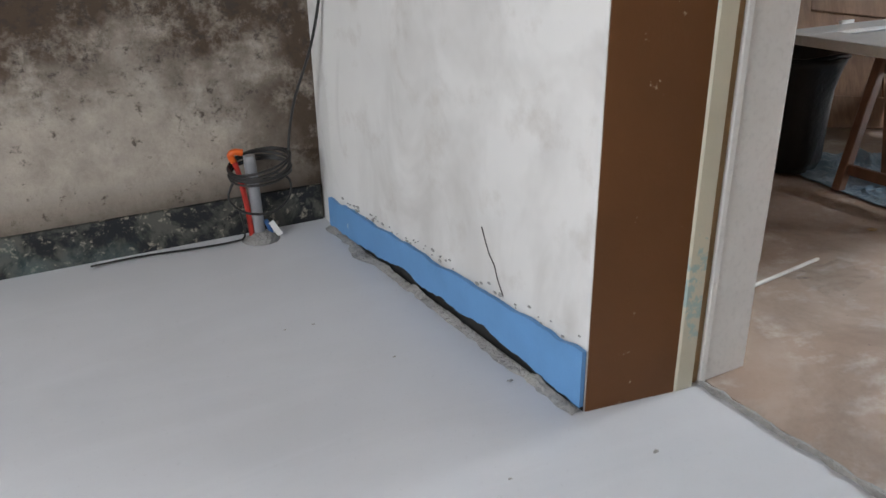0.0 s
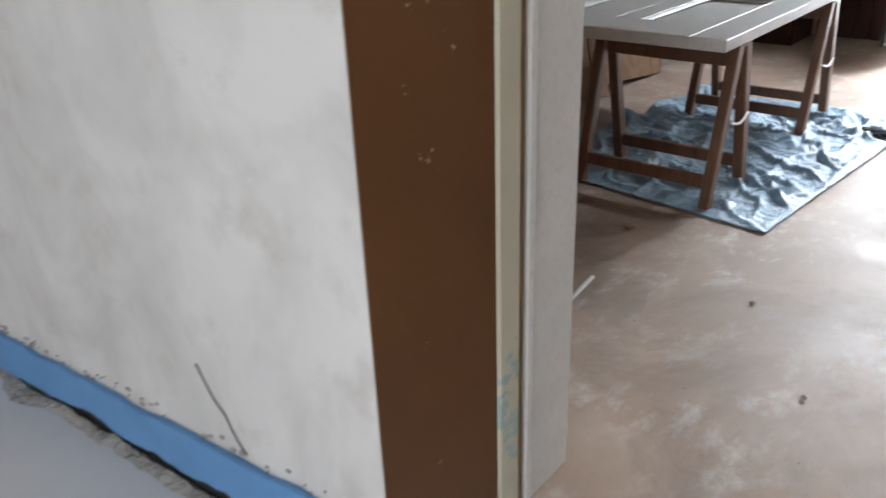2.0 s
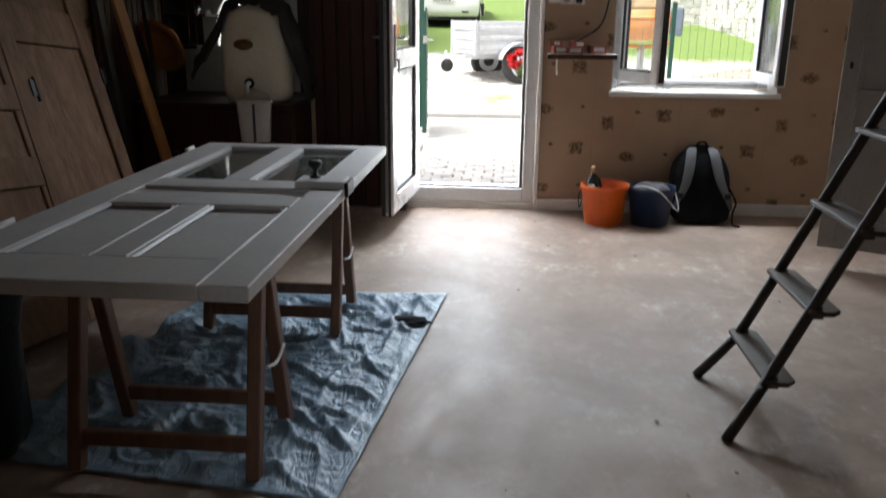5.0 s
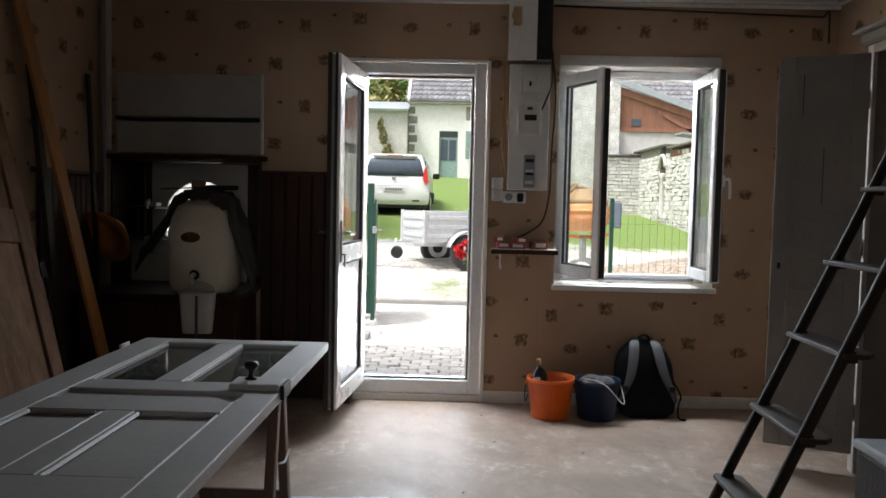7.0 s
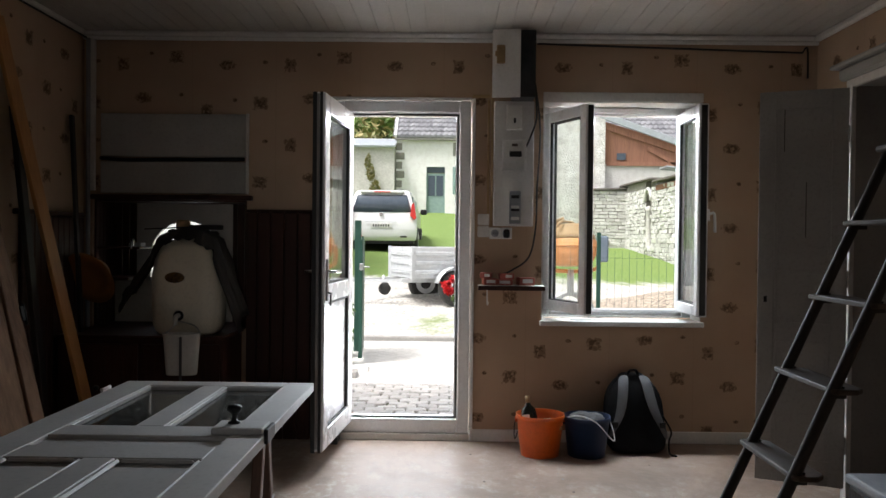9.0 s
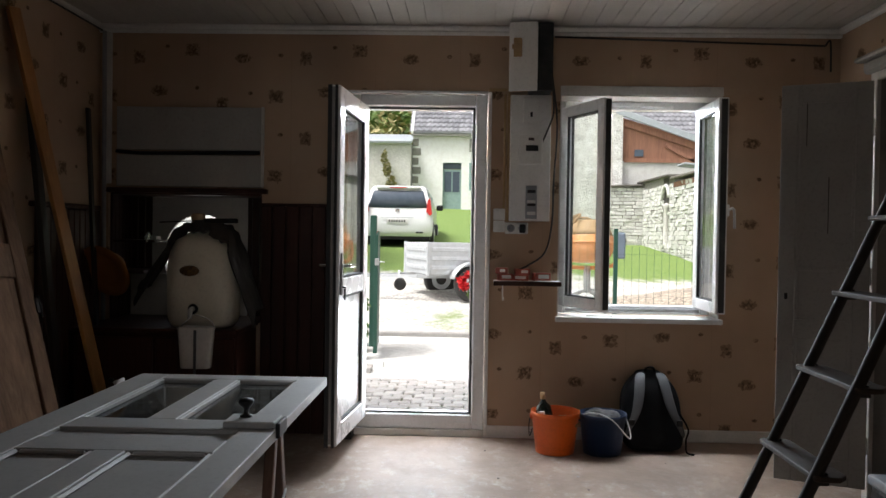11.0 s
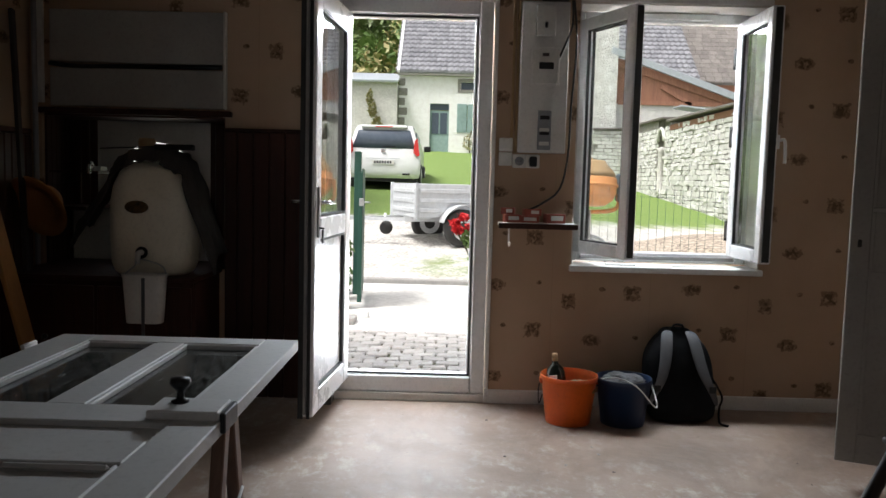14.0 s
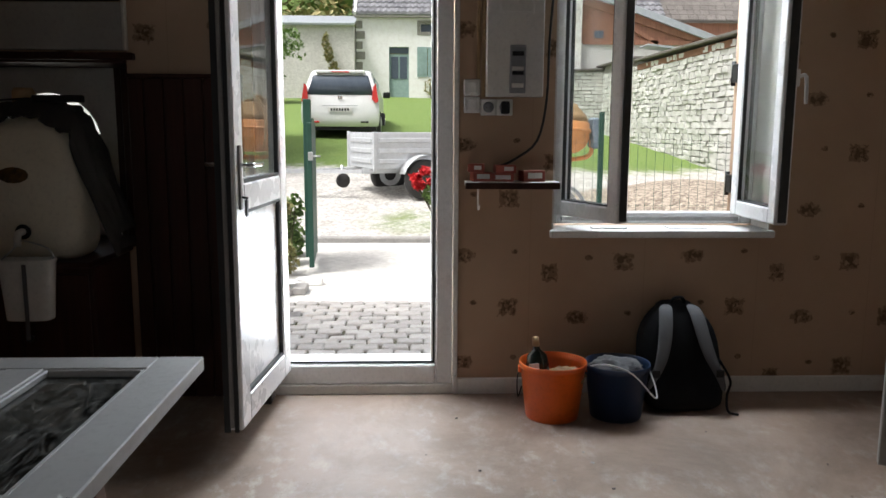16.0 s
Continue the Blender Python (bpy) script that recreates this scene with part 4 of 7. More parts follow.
def water_tank():
    t = thing("water_tank", 5.70, 2.735, 0.70, "milky plastic water tank with a tap, draped with a cloth", "tank")
    bm = bmesh.new()
    n, rings = 36, []
    prof = ((0.0, 0.80, 0.85), (0.02, 0.90, 0.95), (0.06, 0.97, 1.0), (0.20, 1.0, 1.0), (0.36, 1.0, 1.0), (0.45, 0.92, 0.97), (0.52, 0.76, 0.9), (0.565, 0.50, 0.75), (0.58, 0.2, 0.3))
    for h, fy, fx in prof:
        ring = []
        for k in range(n):
            a = 2 * math.pi * k / n
            ca, sa = math.cos(a), math.sin(a)
            e = 0.55
            ring.append(bm.verts.new((5.71 + 0.135 * fx * math.copysign(abs(ca) ** e, ca), 2.705 + 0.205 * fy * math.copysign(abs(sa) ** e, sa), 0.702 + h * 0.97)))
        rings.append(ring)
    for a, b in zip(rings, rings[1:]):
        for k in range(n):
            bm.faces.new((a[k], a[(k + 1) % n], b[(k + 1) % n], b[k])).smooth = True
    bm.faces.new(rings[0][::-1])
    bm.faces.new(rings[-1])
    part("body", bm, tank_plastic, t)
    part("cap", moved(lathe(((0.0, -0.04), (0.04, -0.04), (0.042, 0.03), (0.035, 0.045), (0.0, 0.046)), 18), Matrix.Translation((5.68, 2.735, 1.326))), cork_tan, t, "tan screw cap")
    tap = part("tap", tube([(5.575, 2.722, 0.815), (5.535, 2.722, 0.815), (5.52, 2.722, 0.80), (5.52, 2.724, 0.765)], 0.014, 10), white_plastic, t)
    part("tap_collar", moved(lathe(((0.0, 0), (0.028, 0), (0.03, 0.012), (0.0, 0.014)), 16), Matrix.Translation((5.578, 2.722, 0.815)) @ Matrix.Rotation(radians(-90), 4, "Y")), black_metal, tap)
    part("badge", joined(moved(lathe(((0.0, 0), (0.045, 0), (0.045, 0.003), (0.0, 0.004)), 14), Matrix.Translation((5.576, 2.748, 1.035)) @ Matrix.Rotation(radians(-90), 4, "Y") @ Matrix.Diagonal((0.7, 1.3, 1, 1))),
                         boxed(5.572, 5.577, 2.735, 2.765, 1.005, 1.02)), badge_brown, t, "small yellow-brown printed badge")
    return t


water_tank()


def draped_cloth():
    """A dark cloth over the tank's shoulders, hanging further at one end."""
    bm = bmesh.new()
    nu, nv, grid = 70, 24, []
    for i in range(nu + 1):
        u = i / nu
        row = []
        for j in range(nv + 1):
            v = j / nv
            a = (u - 0.5) * 2
            drop = 0.34 if a < 0 else 0.46
            y = 2.705 - a * 0.225 if abs(a) < 0.75 else 2.705 - math.copysign(0.169 + (abs(a) - 0.75) * (0.75 if a < 0 else 0.55), a)
            z = 1.315 - 0.13 * a * a if abs(a) < 0.7 else 1.251 - (abs(a) - 0.7) / 0.3 * drop
            x = 5.60 + v * 0.24 + 0.05 * max(0, abs(a) - 0.6)
            z -= max(0, 0.25 - v) * (0.25 + 0.15 * abs(a))
            f = 0.020 * noise.noise(Vector((u * 14, v * 5, 2))) + 0.010 * noise.noise(Vector((u * 34, v * 16, 5)))
            row.append(bm.verts.new((x + f * 0.7 - 0.02, y - math.copysign(abs(f), a) * 1.2 - math.copysign(0.02, a) * abs(a), z + f + 0.012)))
        grid.append(row)
    for i in range(nu):
        for j in range(nv):
            bm.faces.new((grid[i][j], grid[i + 1][j], grid[i + 1][j + 1], grid[i][j + 1])).smooth = True
    ob = part("cloth", bm, cloth)
    mod = ob.modifiers.new("thick", "SOLIDIFY")
    mod.thickness = 0.005
    tagged(ob, "dark brown cloth draped over a plastic water tank", "cloth")


draped_cloth()
tagged(part("flat_bar", joined(boxed(5.62, 5.66, 2.49, 2.68, 1.315, 1.343, 0.004), tube([(5.64, 2.68, 1.33), (5.64, 2.95, 1.315)], 0.004, 6)), black_metal), "black flat tool lying on the draped tank", "tool")


def small_bucket():
    t = thing("small_bucket", 5.475, 2.67, 0.49, "small white plastic bucket hung under the tank's tap", "bucket")
    bm = bmesh.new()
    rings = []
    for z, s in ((0.49, 0.78), (0.495, 0.81), (0.705, 0.96), (0.717, 1.0), (0.725, 1.0), (0.725, 0.93), (0.50, 0.77)):
        ring = []
        for k in range(24):
            a = 2 * math.pi * k / 24
            ca, sa = math.cos(a), math.sin(a)
            ring.append(bm.verts.new((5.475 + 0.05 * s * math.copysign(abs(ca) ** 0.5, ca), 2.67 + 0.104 * s * math.copysign(abs(sa) ** 0.5, sa), z)))
        rings.append(ring)
    for a, b in zip(rings, rings[1:]):
        for k in range(24):
            bm.faces.new((a[k], a[(k + 1) % 24], b[(k + 1) % 24], b[k])).smooth = True
    bm.faces.new(rings[0][::-1])
    bm.faces.new(rings[-1])
    part("body", bm, white_plastic, t)
    part("bail", tube([(5.475, 2.565, 0.715), (5.49, 2.60, 0.765), (5.52, 2.722, 0.79), (5.49, 2.72, 0.765), (5.475, 2.773, 0.715)], 0.003, 6), steel, t)
    part("strap", boxed(5.421, 5.425, 2.652, 2.668, 0.42, 0.71, 0.001), grey_fabric, t)


small_bucket()


def shelf_tap():
    t = thing("niche_shelf", 6.2, 3.33, 1.16, "small dark shelf with a tap and bits on it", "shelf")
    part("board", boxed(6.02, 6.33, 3.13, 3.40, 1.19, 1.205, 0.003), dark_wood, t)
    part("tap_body", tube([(6.10, 3.20, 1.206), (6.10, 3.20, 1.24), (6.06, 3.19, 1.25), (6.02, 3.18, 1.235), (6.015, 3.178, 1.19)], 0.010, 8), chrome, t, "bright chrome tap")
    part("tin", boxed(6.12, 6.2, 3.16, 3.24, 1.205, 1.23, 0.003), paper_white, t)
    part("lower_ledge", boxed(6.02, 6.33, 3.2, 3.40, 0.99, 1.01, 0.003), dark_wood, t)
    tagged(part("tile_panel", boxed(6.29, 6.328, 2.95, 3.40, 0.70, 0.98, 0.003), plaster), "pale wall tile panel at the back of the niche", "panel")


shelf_tap()


def straw_hat():
    bm = lathe(((0.0, 0.10), (0.07, 0.095), (0.095, 0.06), (0.10, 0.015), (0.16, 0.0), (0.175, -0.012), (0.17, -0.018), (0.095, 0.0), (0.085, 0.05), (0.0, 0.08)), 24)
    moved(bm, Matrix.Translation((5.80, 3.34, 1.02)) @ Matrix.Rotation(radians(62), 4, "Y") @ Matrix.Rotation(radians(15), 4, "X"))
    tagged(part("straw_hat", bm, straw), "orange-brown straw hat hung beside the niche", "hat")


straw_hat()
setting("conduit_pipe", tube([(5.945, 3.425, 0.0), (5.945, 3.425, 1.3), (5.95, 3.43, 2.51)], 0.014, 8), grey_pipe, "grey vertical pipe in the corner", "pipe")
setting("corner_strip", boxed(5.975, 5.999, 3.40, 3.44, 1.56, 2.51, 0.003), plaster, "pale vertical strip beside the pipe", "trim")
setting("ceiling_cable", joined(tube([(5.94, 3.44, 2.512), (4.5, 3.45, 2.522), (1.5, 3.45, 2.525)], 0.006, 6), tube([(5.965, -1.03, 2.458), (5.968, 0.62, 2.501)], 0.006, 6), tube([(5.965, -1.03, 2.458), (5.965, -1.06, 2.485), (5.965, -1.065, 2.3)], 0.006, 6)), cable_mat, "black cable along the top of the walls", "cable")

# ---------------------------------------------------------------- things leaning on the long wall


def leaning_door(x, width, height, tilt, rails, group, label):
    """A weathered panel door resting against the wall."""
    t = thing("old_door", x, 2.87, 0, label, "door", group)
    lean = math.degrees(math.atan(0.295))
    m = Matrix.Translation((x, 2.85, 0.002)) @ Matrix.Rotation(radians(-lean), 4, "X") @ Matrix.Rotation(radians(tilt), 4, "Y")
    s, hw = 0.105, width / 2
    lift = hw * math.sin(abs(radians(tilt)))
    m = Matrix.Translation((0, 0, lift)) @ m
    part("stile", moved(boxed(-hw, -hw + s, 0, 0.034, 0, height, 0.004), m), grey_wood, t)
    part("stile", moved(boxed(hw - s, hw, 0, 0.034, 0, height, 0.004), m), grey_wood, t)
    for a, b in rails:
        part("rail", moved(boxed(-hw + s, hw - s, 0, 0.034, a, b, 0.004), m), grey_wood, t)
    for (a, b), (c, d) in zip(rails, rails[1:]):
        part("panel", moved(boxed(-hw + s - 0.006, hw - s + 0.006, 0.014, 0.024, b - 0.005, c + 0.005), m), grey_wood, t)
    part("hinge", moved(joined(boxed(hw - 0.01, hw + 0.02, -0.006, 0.0, 0.92, 0.99, 0.002), tube([(hw + 0.022, -0.003, 0.9), (hw + 0.022, -0.003, 1.0)], 0.007, 6)), m), black_metal, t)
    return t


leaning_door(3.50, 0.78, 1.98, 8.0, ((0.0, 0.16), (0.56, 0.68), (0.86, 0.96), (1.40, 1.5), (1.86, 1.98)), "old doors against the wall", "weathered brown panel door leaning against the wall")
leaning_door(4.14, 0.72, 2.02, 6.0, ((0.0, 0.17), (1.08, 1.24), (1.88, 2.02)), "old doors against the wall", "weathered brown two-panel door leaning against the wall")
leaning_door(2.55, 0.80, 2.0, 3.0, ((0.0, 0.18), (0.80, 0.95), (1.88, 2.0)), "old doors against the wall", "pinkish brown panel door leaning behind a black sack")
tagged(part("plank", bar((5.40, 3.10, 0.012), (4.98, 3.45, 2.38), 0.022, 0.105, 0.003, (1, 0, 0.1)), plank_wood), "orange pine plank leaning against the wall", "plank")
tagged(part("dark_batten", bar((5.24, 3.30, 0.012), (5.15, 3.452, 1.95), 0.03, 0.06, 0.003, (1, 0, 0)), rail_mat), "dark narrow batten leaning against the wall", "plank")
tagged(part("thin_batten", bar((5.62, 3.28, 0.012), (5.78, 3.45, 2.0), 0.02, 0.035, 0.002, (1, 0, 0)), rail_mat), "thin dark batten leaning beside the niche", "plank")


def rubbish_sack():
    bm = bmesh.new()
    n, rings = 30, []
    for h, r in ((0.0, 0.15), (0.05, 0.17), (0.2, 0.175), (0.36, 0.185), (0.46, 0.20), (0.50, 0.215), (0.505, 0.20), (0.46, 0.185), (0.3, 0.16)):
        ring = []
        for k in range(n):
            a = 2 * math.pi * k / n
            rr = r * (1 + 0.10 * noise.noise(Vector((math.cos(a) * 2, math.sin(a) * 2, h * 5))))
            ring.append(bm.verts.new((2.83 + rr * 0.9 * math.cos(a), 2.70 + rr * math.sin(a), 0.012 + h * (1 + 0.06 * noise.noise(Vector((a, h, 3)))))))
        rings.append(ring)
    for a, b in zip(rings, rings[1:]):
        for k in range(n):
            bm.faces.new((a[k], a[(k + 1) % n], b[(k + 1) % n], b[k])).smooth = True
    bm.faces.new(rings[0][::-1])
    bm.faces.new(rings[-1])
    t = thing("rubbish_sack", 2.83, 2.70, 0, "black plastic rubbish sack standing open on the floor", "sack")
    part("bag", bm, bin_plastic, t)
    part("rolled_rim", tube([(2.83 + 0.196 * math.cos(a), 2.70 + 0.216 * math.sin(a), 0.515 + 0.012 * math.sin(3 * a)) for a in (2 * math.pi * k / 16 for k in range(17))], 0.010, 6, 2), bin_plastic, t)


rubbish_sack()

# ---------------------------------------------------------------- wardrobe and crate on the other side


def framed_leaf(parent, name, m, width, z0, z1, label=""):
    """A panelled leaf: local y runs from its hinge, local x is its thickness."""
    x0, x1, a, b = -0.03, 0.0, 0.07, width - 0.075
    rails = ((z0, z0 + 0.12), (0.79, 0.885), (1.12, 1.14), (z1 - 0.09, z1))
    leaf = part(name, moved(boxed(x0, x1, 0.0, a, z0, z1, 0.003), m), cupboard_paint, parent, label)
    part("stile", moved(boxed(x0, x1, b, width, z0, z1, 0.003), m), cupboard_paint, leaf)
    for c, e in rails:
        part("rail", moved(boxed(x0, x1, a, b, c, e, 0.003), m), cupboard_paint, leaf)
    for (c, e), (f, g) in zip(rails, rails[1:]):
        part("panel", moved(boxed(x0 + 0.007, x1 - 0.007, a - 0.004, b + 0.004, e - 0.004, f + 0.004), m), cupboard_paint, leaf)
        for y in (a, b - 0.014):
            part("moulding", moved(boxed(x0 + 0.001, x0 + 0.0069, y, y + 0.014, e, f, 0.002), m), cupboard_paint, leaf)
    for k, z in enumerate((1.3, 1.72)):
        part("split", moved(boxed(x0 + 0.0055, x0 + 0.0075, 0.18 + 0.1 * k, 0.184 + 0.1 * k, z, z + 0.27), m), seam_mat, leaf)
    return leaf


def wardrobe():
    t = thing("wardrobe", 4.34, -0.95, 0, "tall white painted wardrobe with one panelled door open", "wardrobe")
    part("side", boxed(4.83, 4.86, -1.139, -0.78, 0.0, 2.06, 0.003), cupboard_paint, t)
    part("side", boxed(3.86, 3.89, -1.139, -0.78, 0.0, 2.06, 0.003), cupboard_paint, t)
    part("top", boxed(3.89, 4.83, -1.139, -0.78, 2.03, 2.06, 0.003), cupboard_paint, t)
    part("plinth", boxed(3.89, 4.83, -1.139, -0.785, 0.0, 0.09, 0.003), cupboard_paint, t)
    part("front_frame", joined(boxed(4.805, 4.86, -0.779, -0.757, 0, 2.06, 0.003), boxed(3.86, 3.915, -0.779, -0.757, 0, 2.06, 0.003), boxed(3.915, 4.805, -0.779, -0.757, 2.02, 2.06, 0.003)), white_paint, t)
    # white cornice dimmed by colour: it takes the darker grey, not white_paint
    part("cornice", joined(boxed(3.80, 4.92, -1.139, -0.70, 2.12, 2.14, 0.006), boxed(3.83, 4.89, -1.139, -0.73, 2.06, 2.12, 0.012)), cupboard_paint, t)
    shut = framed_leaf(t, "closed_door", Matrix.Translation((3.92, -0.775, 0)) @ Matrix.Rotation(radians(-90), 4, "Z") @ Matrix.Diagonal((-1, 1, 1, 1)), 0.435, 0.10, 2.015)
    part("handle", joined(boxed(4.31, 4.335, -0.745, -0.738, 1.0, 1.09, 0.002), tube([(4.322, -0.742, 1.05), (4.322, -0.70, 1.05), (4.24, -0.695, 1.05)], 0.008, 8)), black_metal, shut, "dark lever handle")
    free = Vector((4.97 - 4.815, -0.385 + 0.75, 0))
    swing = math.atan2(-free.x, free.y)
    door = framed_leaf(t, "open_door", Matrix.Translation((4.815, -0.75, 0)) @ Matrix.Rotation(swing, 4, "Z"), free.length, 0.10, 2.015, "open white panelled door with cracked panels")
    part("keyhole", moved(boxed(-0.032, -0.03, free.length - 0.045, free.length - 0.03, 0.98, 1.01, 0.001), Matrix.Translation((4.815, -0.75, 0)) @ Matrix.Rotation(swing, 4, "Z")), black_metal, door)
    for z in (0.3, 1.1, 1.8):
        part("hinge", tube([(4.812, -0.748, z - 0.04), (4.812, -0.748, z + 0.04)], 0.008, 8), cupboard_paint, t)


wardrobe()


def tool_crate():
    t = thing("tool_crate", 3.90, -0.565, 0, "black plastic tool crate with a grey lid", "crate")
    part("body", boxed(3.67, 4.12, -0.745, -0.42, 0.0, 0.33, 0.015, 2), bin_plastic, t)
    part("lid", boxed(3.66, 4.13, -0.755, -0.41, 0.33, 0.37, 0.012, 2), grey_plastic, t, "grey plastic lid")
    for k in range(4):
        part("rib", boxed(3.662, 3.67, -0.73 + 0.08 * k, -0.70 + 0.08 * k, 0.03, 0.30, 0.002), bin_plastic, t)
    part("latch", boxed(3.655, 3.668, -0.62, -0.55, 0.28, 0.35, 0.003), grey_plastic, t)


tool_crate()

# ---------------------------------------------------------------- electrics between door and window


def meter_board():
    t = thing("meter_board", 5.97, 0.76, 1.36, "tall white electric meter board with breakers and flap", "meter")
    part("board", boxed(5.955, 5.999, 0.635, 0.885, 1.36, 2.14, 0.004), white_paint, t)
    box = part("upper_box", boxed(5.80, 5.998, 0.645, 0.78, 2.14, 2.545, 0.004), black_metal, t, "dark box above the board")
    part("flap", moved(boxed(-0.004, 0.004, -0.085, 0.085, 2.13, 2.54, 0.002), Matrix.Translation((5.775, 0.825, 0)) @ Matrix.Rotation(radians(-10), 4, "Z")), white_paint, box, "white flap standing open")
    part("flap_knob", joined(boxed(5.745, 5.768, 0.835, 0.885, 2.33, 2.44, 0.005), boxed(5.73, 5.746, 0.872, 0.895, 2.37, 2.40, 0.003)), cork_tan, box, "yellowed plastic fitting")
    main = part("main_switch", boxed(5.93, 5.955, 0.71, 0.81, 1.96, 2.12, 0.004), white_plastic, t)
    part("toggle", boxed(5.92, 5.93, 0.752, 0.766, 2.0, 2.03, 0.002), black_metal, main)
    meter = part("meter", boxed(5.925, 5.955, 0.69, 0.83, 1.71, 1.895, 0.004), white_plastic, t)
    part("meter_frame", ring_frame(0.685, 0.835, 1.705, 1.90, 0.012, 5.921, 5.927, 0.001), paper_white, meter)
    part("display", boxed(5.920, 5.925, 0.715, 0.79, 1.79, 1.825, 0.001), black_metal, meter)
    part("meter_key", boxed(5.92, 5.925, 0.74, 0.775, 1.855, 1.872, 0.001), seam_mat, meter)
    panel = part("breaker_panel", boxed(5.945, 5.955, 0.715, 0.785, 1.375, 1.58, 0.002), grey_plastic, t)
    for k, z in enumerate((1.545, 1.48, 1.465, 1.41)):
        part("breaker", boxed(5.936, 5.945, 0.725, 0.775, z - 0.012, z + 0.008, 0.001), white_plastic if k % 2 else bin_plastic, panel)
    return t


meter_board()


def wall_switch(y, z, hole, label):
    t = thing("wall_socket" if hole else "wall_switch", 5.99, y, z, label, "socket" if hole else "switch", "switches below the meter")
    part("plate", boxed(5.982, 5.999, y - 0.036, y + 0.036, z - 0.036, z + 0.036, 0.005), white_plastic, t)
    if hole:
        part("well", moved(lathe(((0.0, 0), (0.022, 0), (0.024, 0.003), (0.0, 0.0035)), 18), Matrix.Translation((5.982, y, z)) @ Matrix.Rotation(radians(-90), 4, "Y")), grey_plastic, t)
        for s in (-0.008, 0.008):
            part("contact", boxed(5.976, 5.979, y + s - 0.002, y + s + 0.002, z - 0.002, z + 0.002), black_metal, t)
    else:
        part("rocker", boxed(5.977, 5.982, y - 0.022, y + 0.022, z - 0.025, z + 0.025, 0.003), white_plastic, t)
    return t


wall_switch(0.945, 1.40, False, "white light switch on patterned wallpaper")
wall_switch(0.945, 1.325, False, "white light switch on patterned wallpaper")
wall_switch(0.872, 1.315, True, "white wall socket below a meter board")
adapter = wall_switch(0.80, 1.315, True, "wall socket with a black plug in it")
part("plug", boxed(5.935, 5.976, 0.782, 0.82, 1.285, 1.34, 0.008, 2), bin_plastic, adapter, "black plug")
tagged(part("power_cable", joined(tube([(5.95, 0.70, 1.82), (5.90, 0.66, 1.92), (5.92, 0.625, 2.03), (5.95, 0.63, 2.20)], 0.006, 6),
                                  tube([(5.95, 0.632, 2.25), (5.93, 0.60, 1.95), (5.94, 0.615, 1.6), (5.95, 0.62, 1.35), (5.94, 0.66, 1.17), (5.92, 0.76, 1.09), (5.93, 0.82, 1.06)], 0.006, 6)), cable_mat), "black cables looping down beside the meter board", "cable")
tagged(part("cable_trunking", joined(boxed(5.985, 5.999, 0.888, 0.902, 1.36, 2.51, 0.002), boxed(5.987, 5.999, 0.91, 0.925, 1.4, 2.15, 0.002), boxed(5.985, 5.999, 0.905, 1.02, 2.165, 2.185, 0.002)), cork_tan), "old tan cable trunking beside the meter board", "trunking")


def wall_shelf():
    t = thing("wall_shelf", 5.93, 0.77, 0.98, "narrow dark-edged shelf with a hook under it", "shelf")
    part("board", boxed(5.88, 5.999, 0.565, 0.975, 0.972, 0.992, 0.002), paper_white, t)
    part("edge", boxed(5.874, 5.88, 0.563, 0.977, 0.962, 0.990, 0.002), dark_wood, t, "dark shelf edge")
    part("hook", tube([(5.90, 0.92, 0.972), (5.90, 0.92, 0.90), (5.892, 0.918, 0.872), (5.885, 0.915, 0.89)], 0.005, 6), white_plastic, t, "pale hook under the shelf")


wall_shelf()
for y, z, w, h, turn, pale in ((0.905, 0.993, 0.085, 0.04, 8, False), (0.81, 0.993, 0.10, 0.035, -6, False), (0.80, 1.029, 0.09, 0.036, 4, True), (0.68, 0.993, 0.10, 0.048, 12, False), (0.925, 1.034, 0.07, 0.035, -10, True)):
    t = thing("screw_box", 5.94, y, z, "small red and white cardboard box on a wall shelf", "box", "boxes on the wall shelf", turn)
    m = pose(5.94, y, z, 0, 0, turn)
    part("carton", moved(boxed(-0.035, 0.035, -w / 2, w / 2, 0, h, 0.002), m), card_red, t)
    part("sticker", moved(boxed(-0.0365, -0.0355, -w * 0.36, w * 0.1 if pale else w * 0.3, h * 0.3, h * 0.8), m), paper_white, t)

# ---------------------------------------------------------------- buckets and rucksack


def bucket(name, x, y, r, h, mat, label):
    t = thing(name, x, y, 0, label, "bucket", "buckets by the wall")
    m = Matrix.Translation((x, y, 0))
    part("body", moved(lathe(((0.0, 0.004), (r * 0.74, 0.004), (r * 0.76, 0.0), (r * 0.78, 0.006), (r * 0.95, h - 0.03), (r * 0.985, h - 0.028), (r, h - 0.004), (r * 0.99, h), (r * 0.955, h - 0.002), (r * 0.92, h - 0.03), (r * 0.75, 0.012), (0.0, 0.012)), 40), m), mat, t)
    for s in (1, -1):
        part("lug", moved(boxed(-0.016, 0.016, s * r * 0.97 - 0.008, s * r * 0.97 + 0.008, h - 0.05, h - 0.02, 0.003), m), mat, t)
    return t


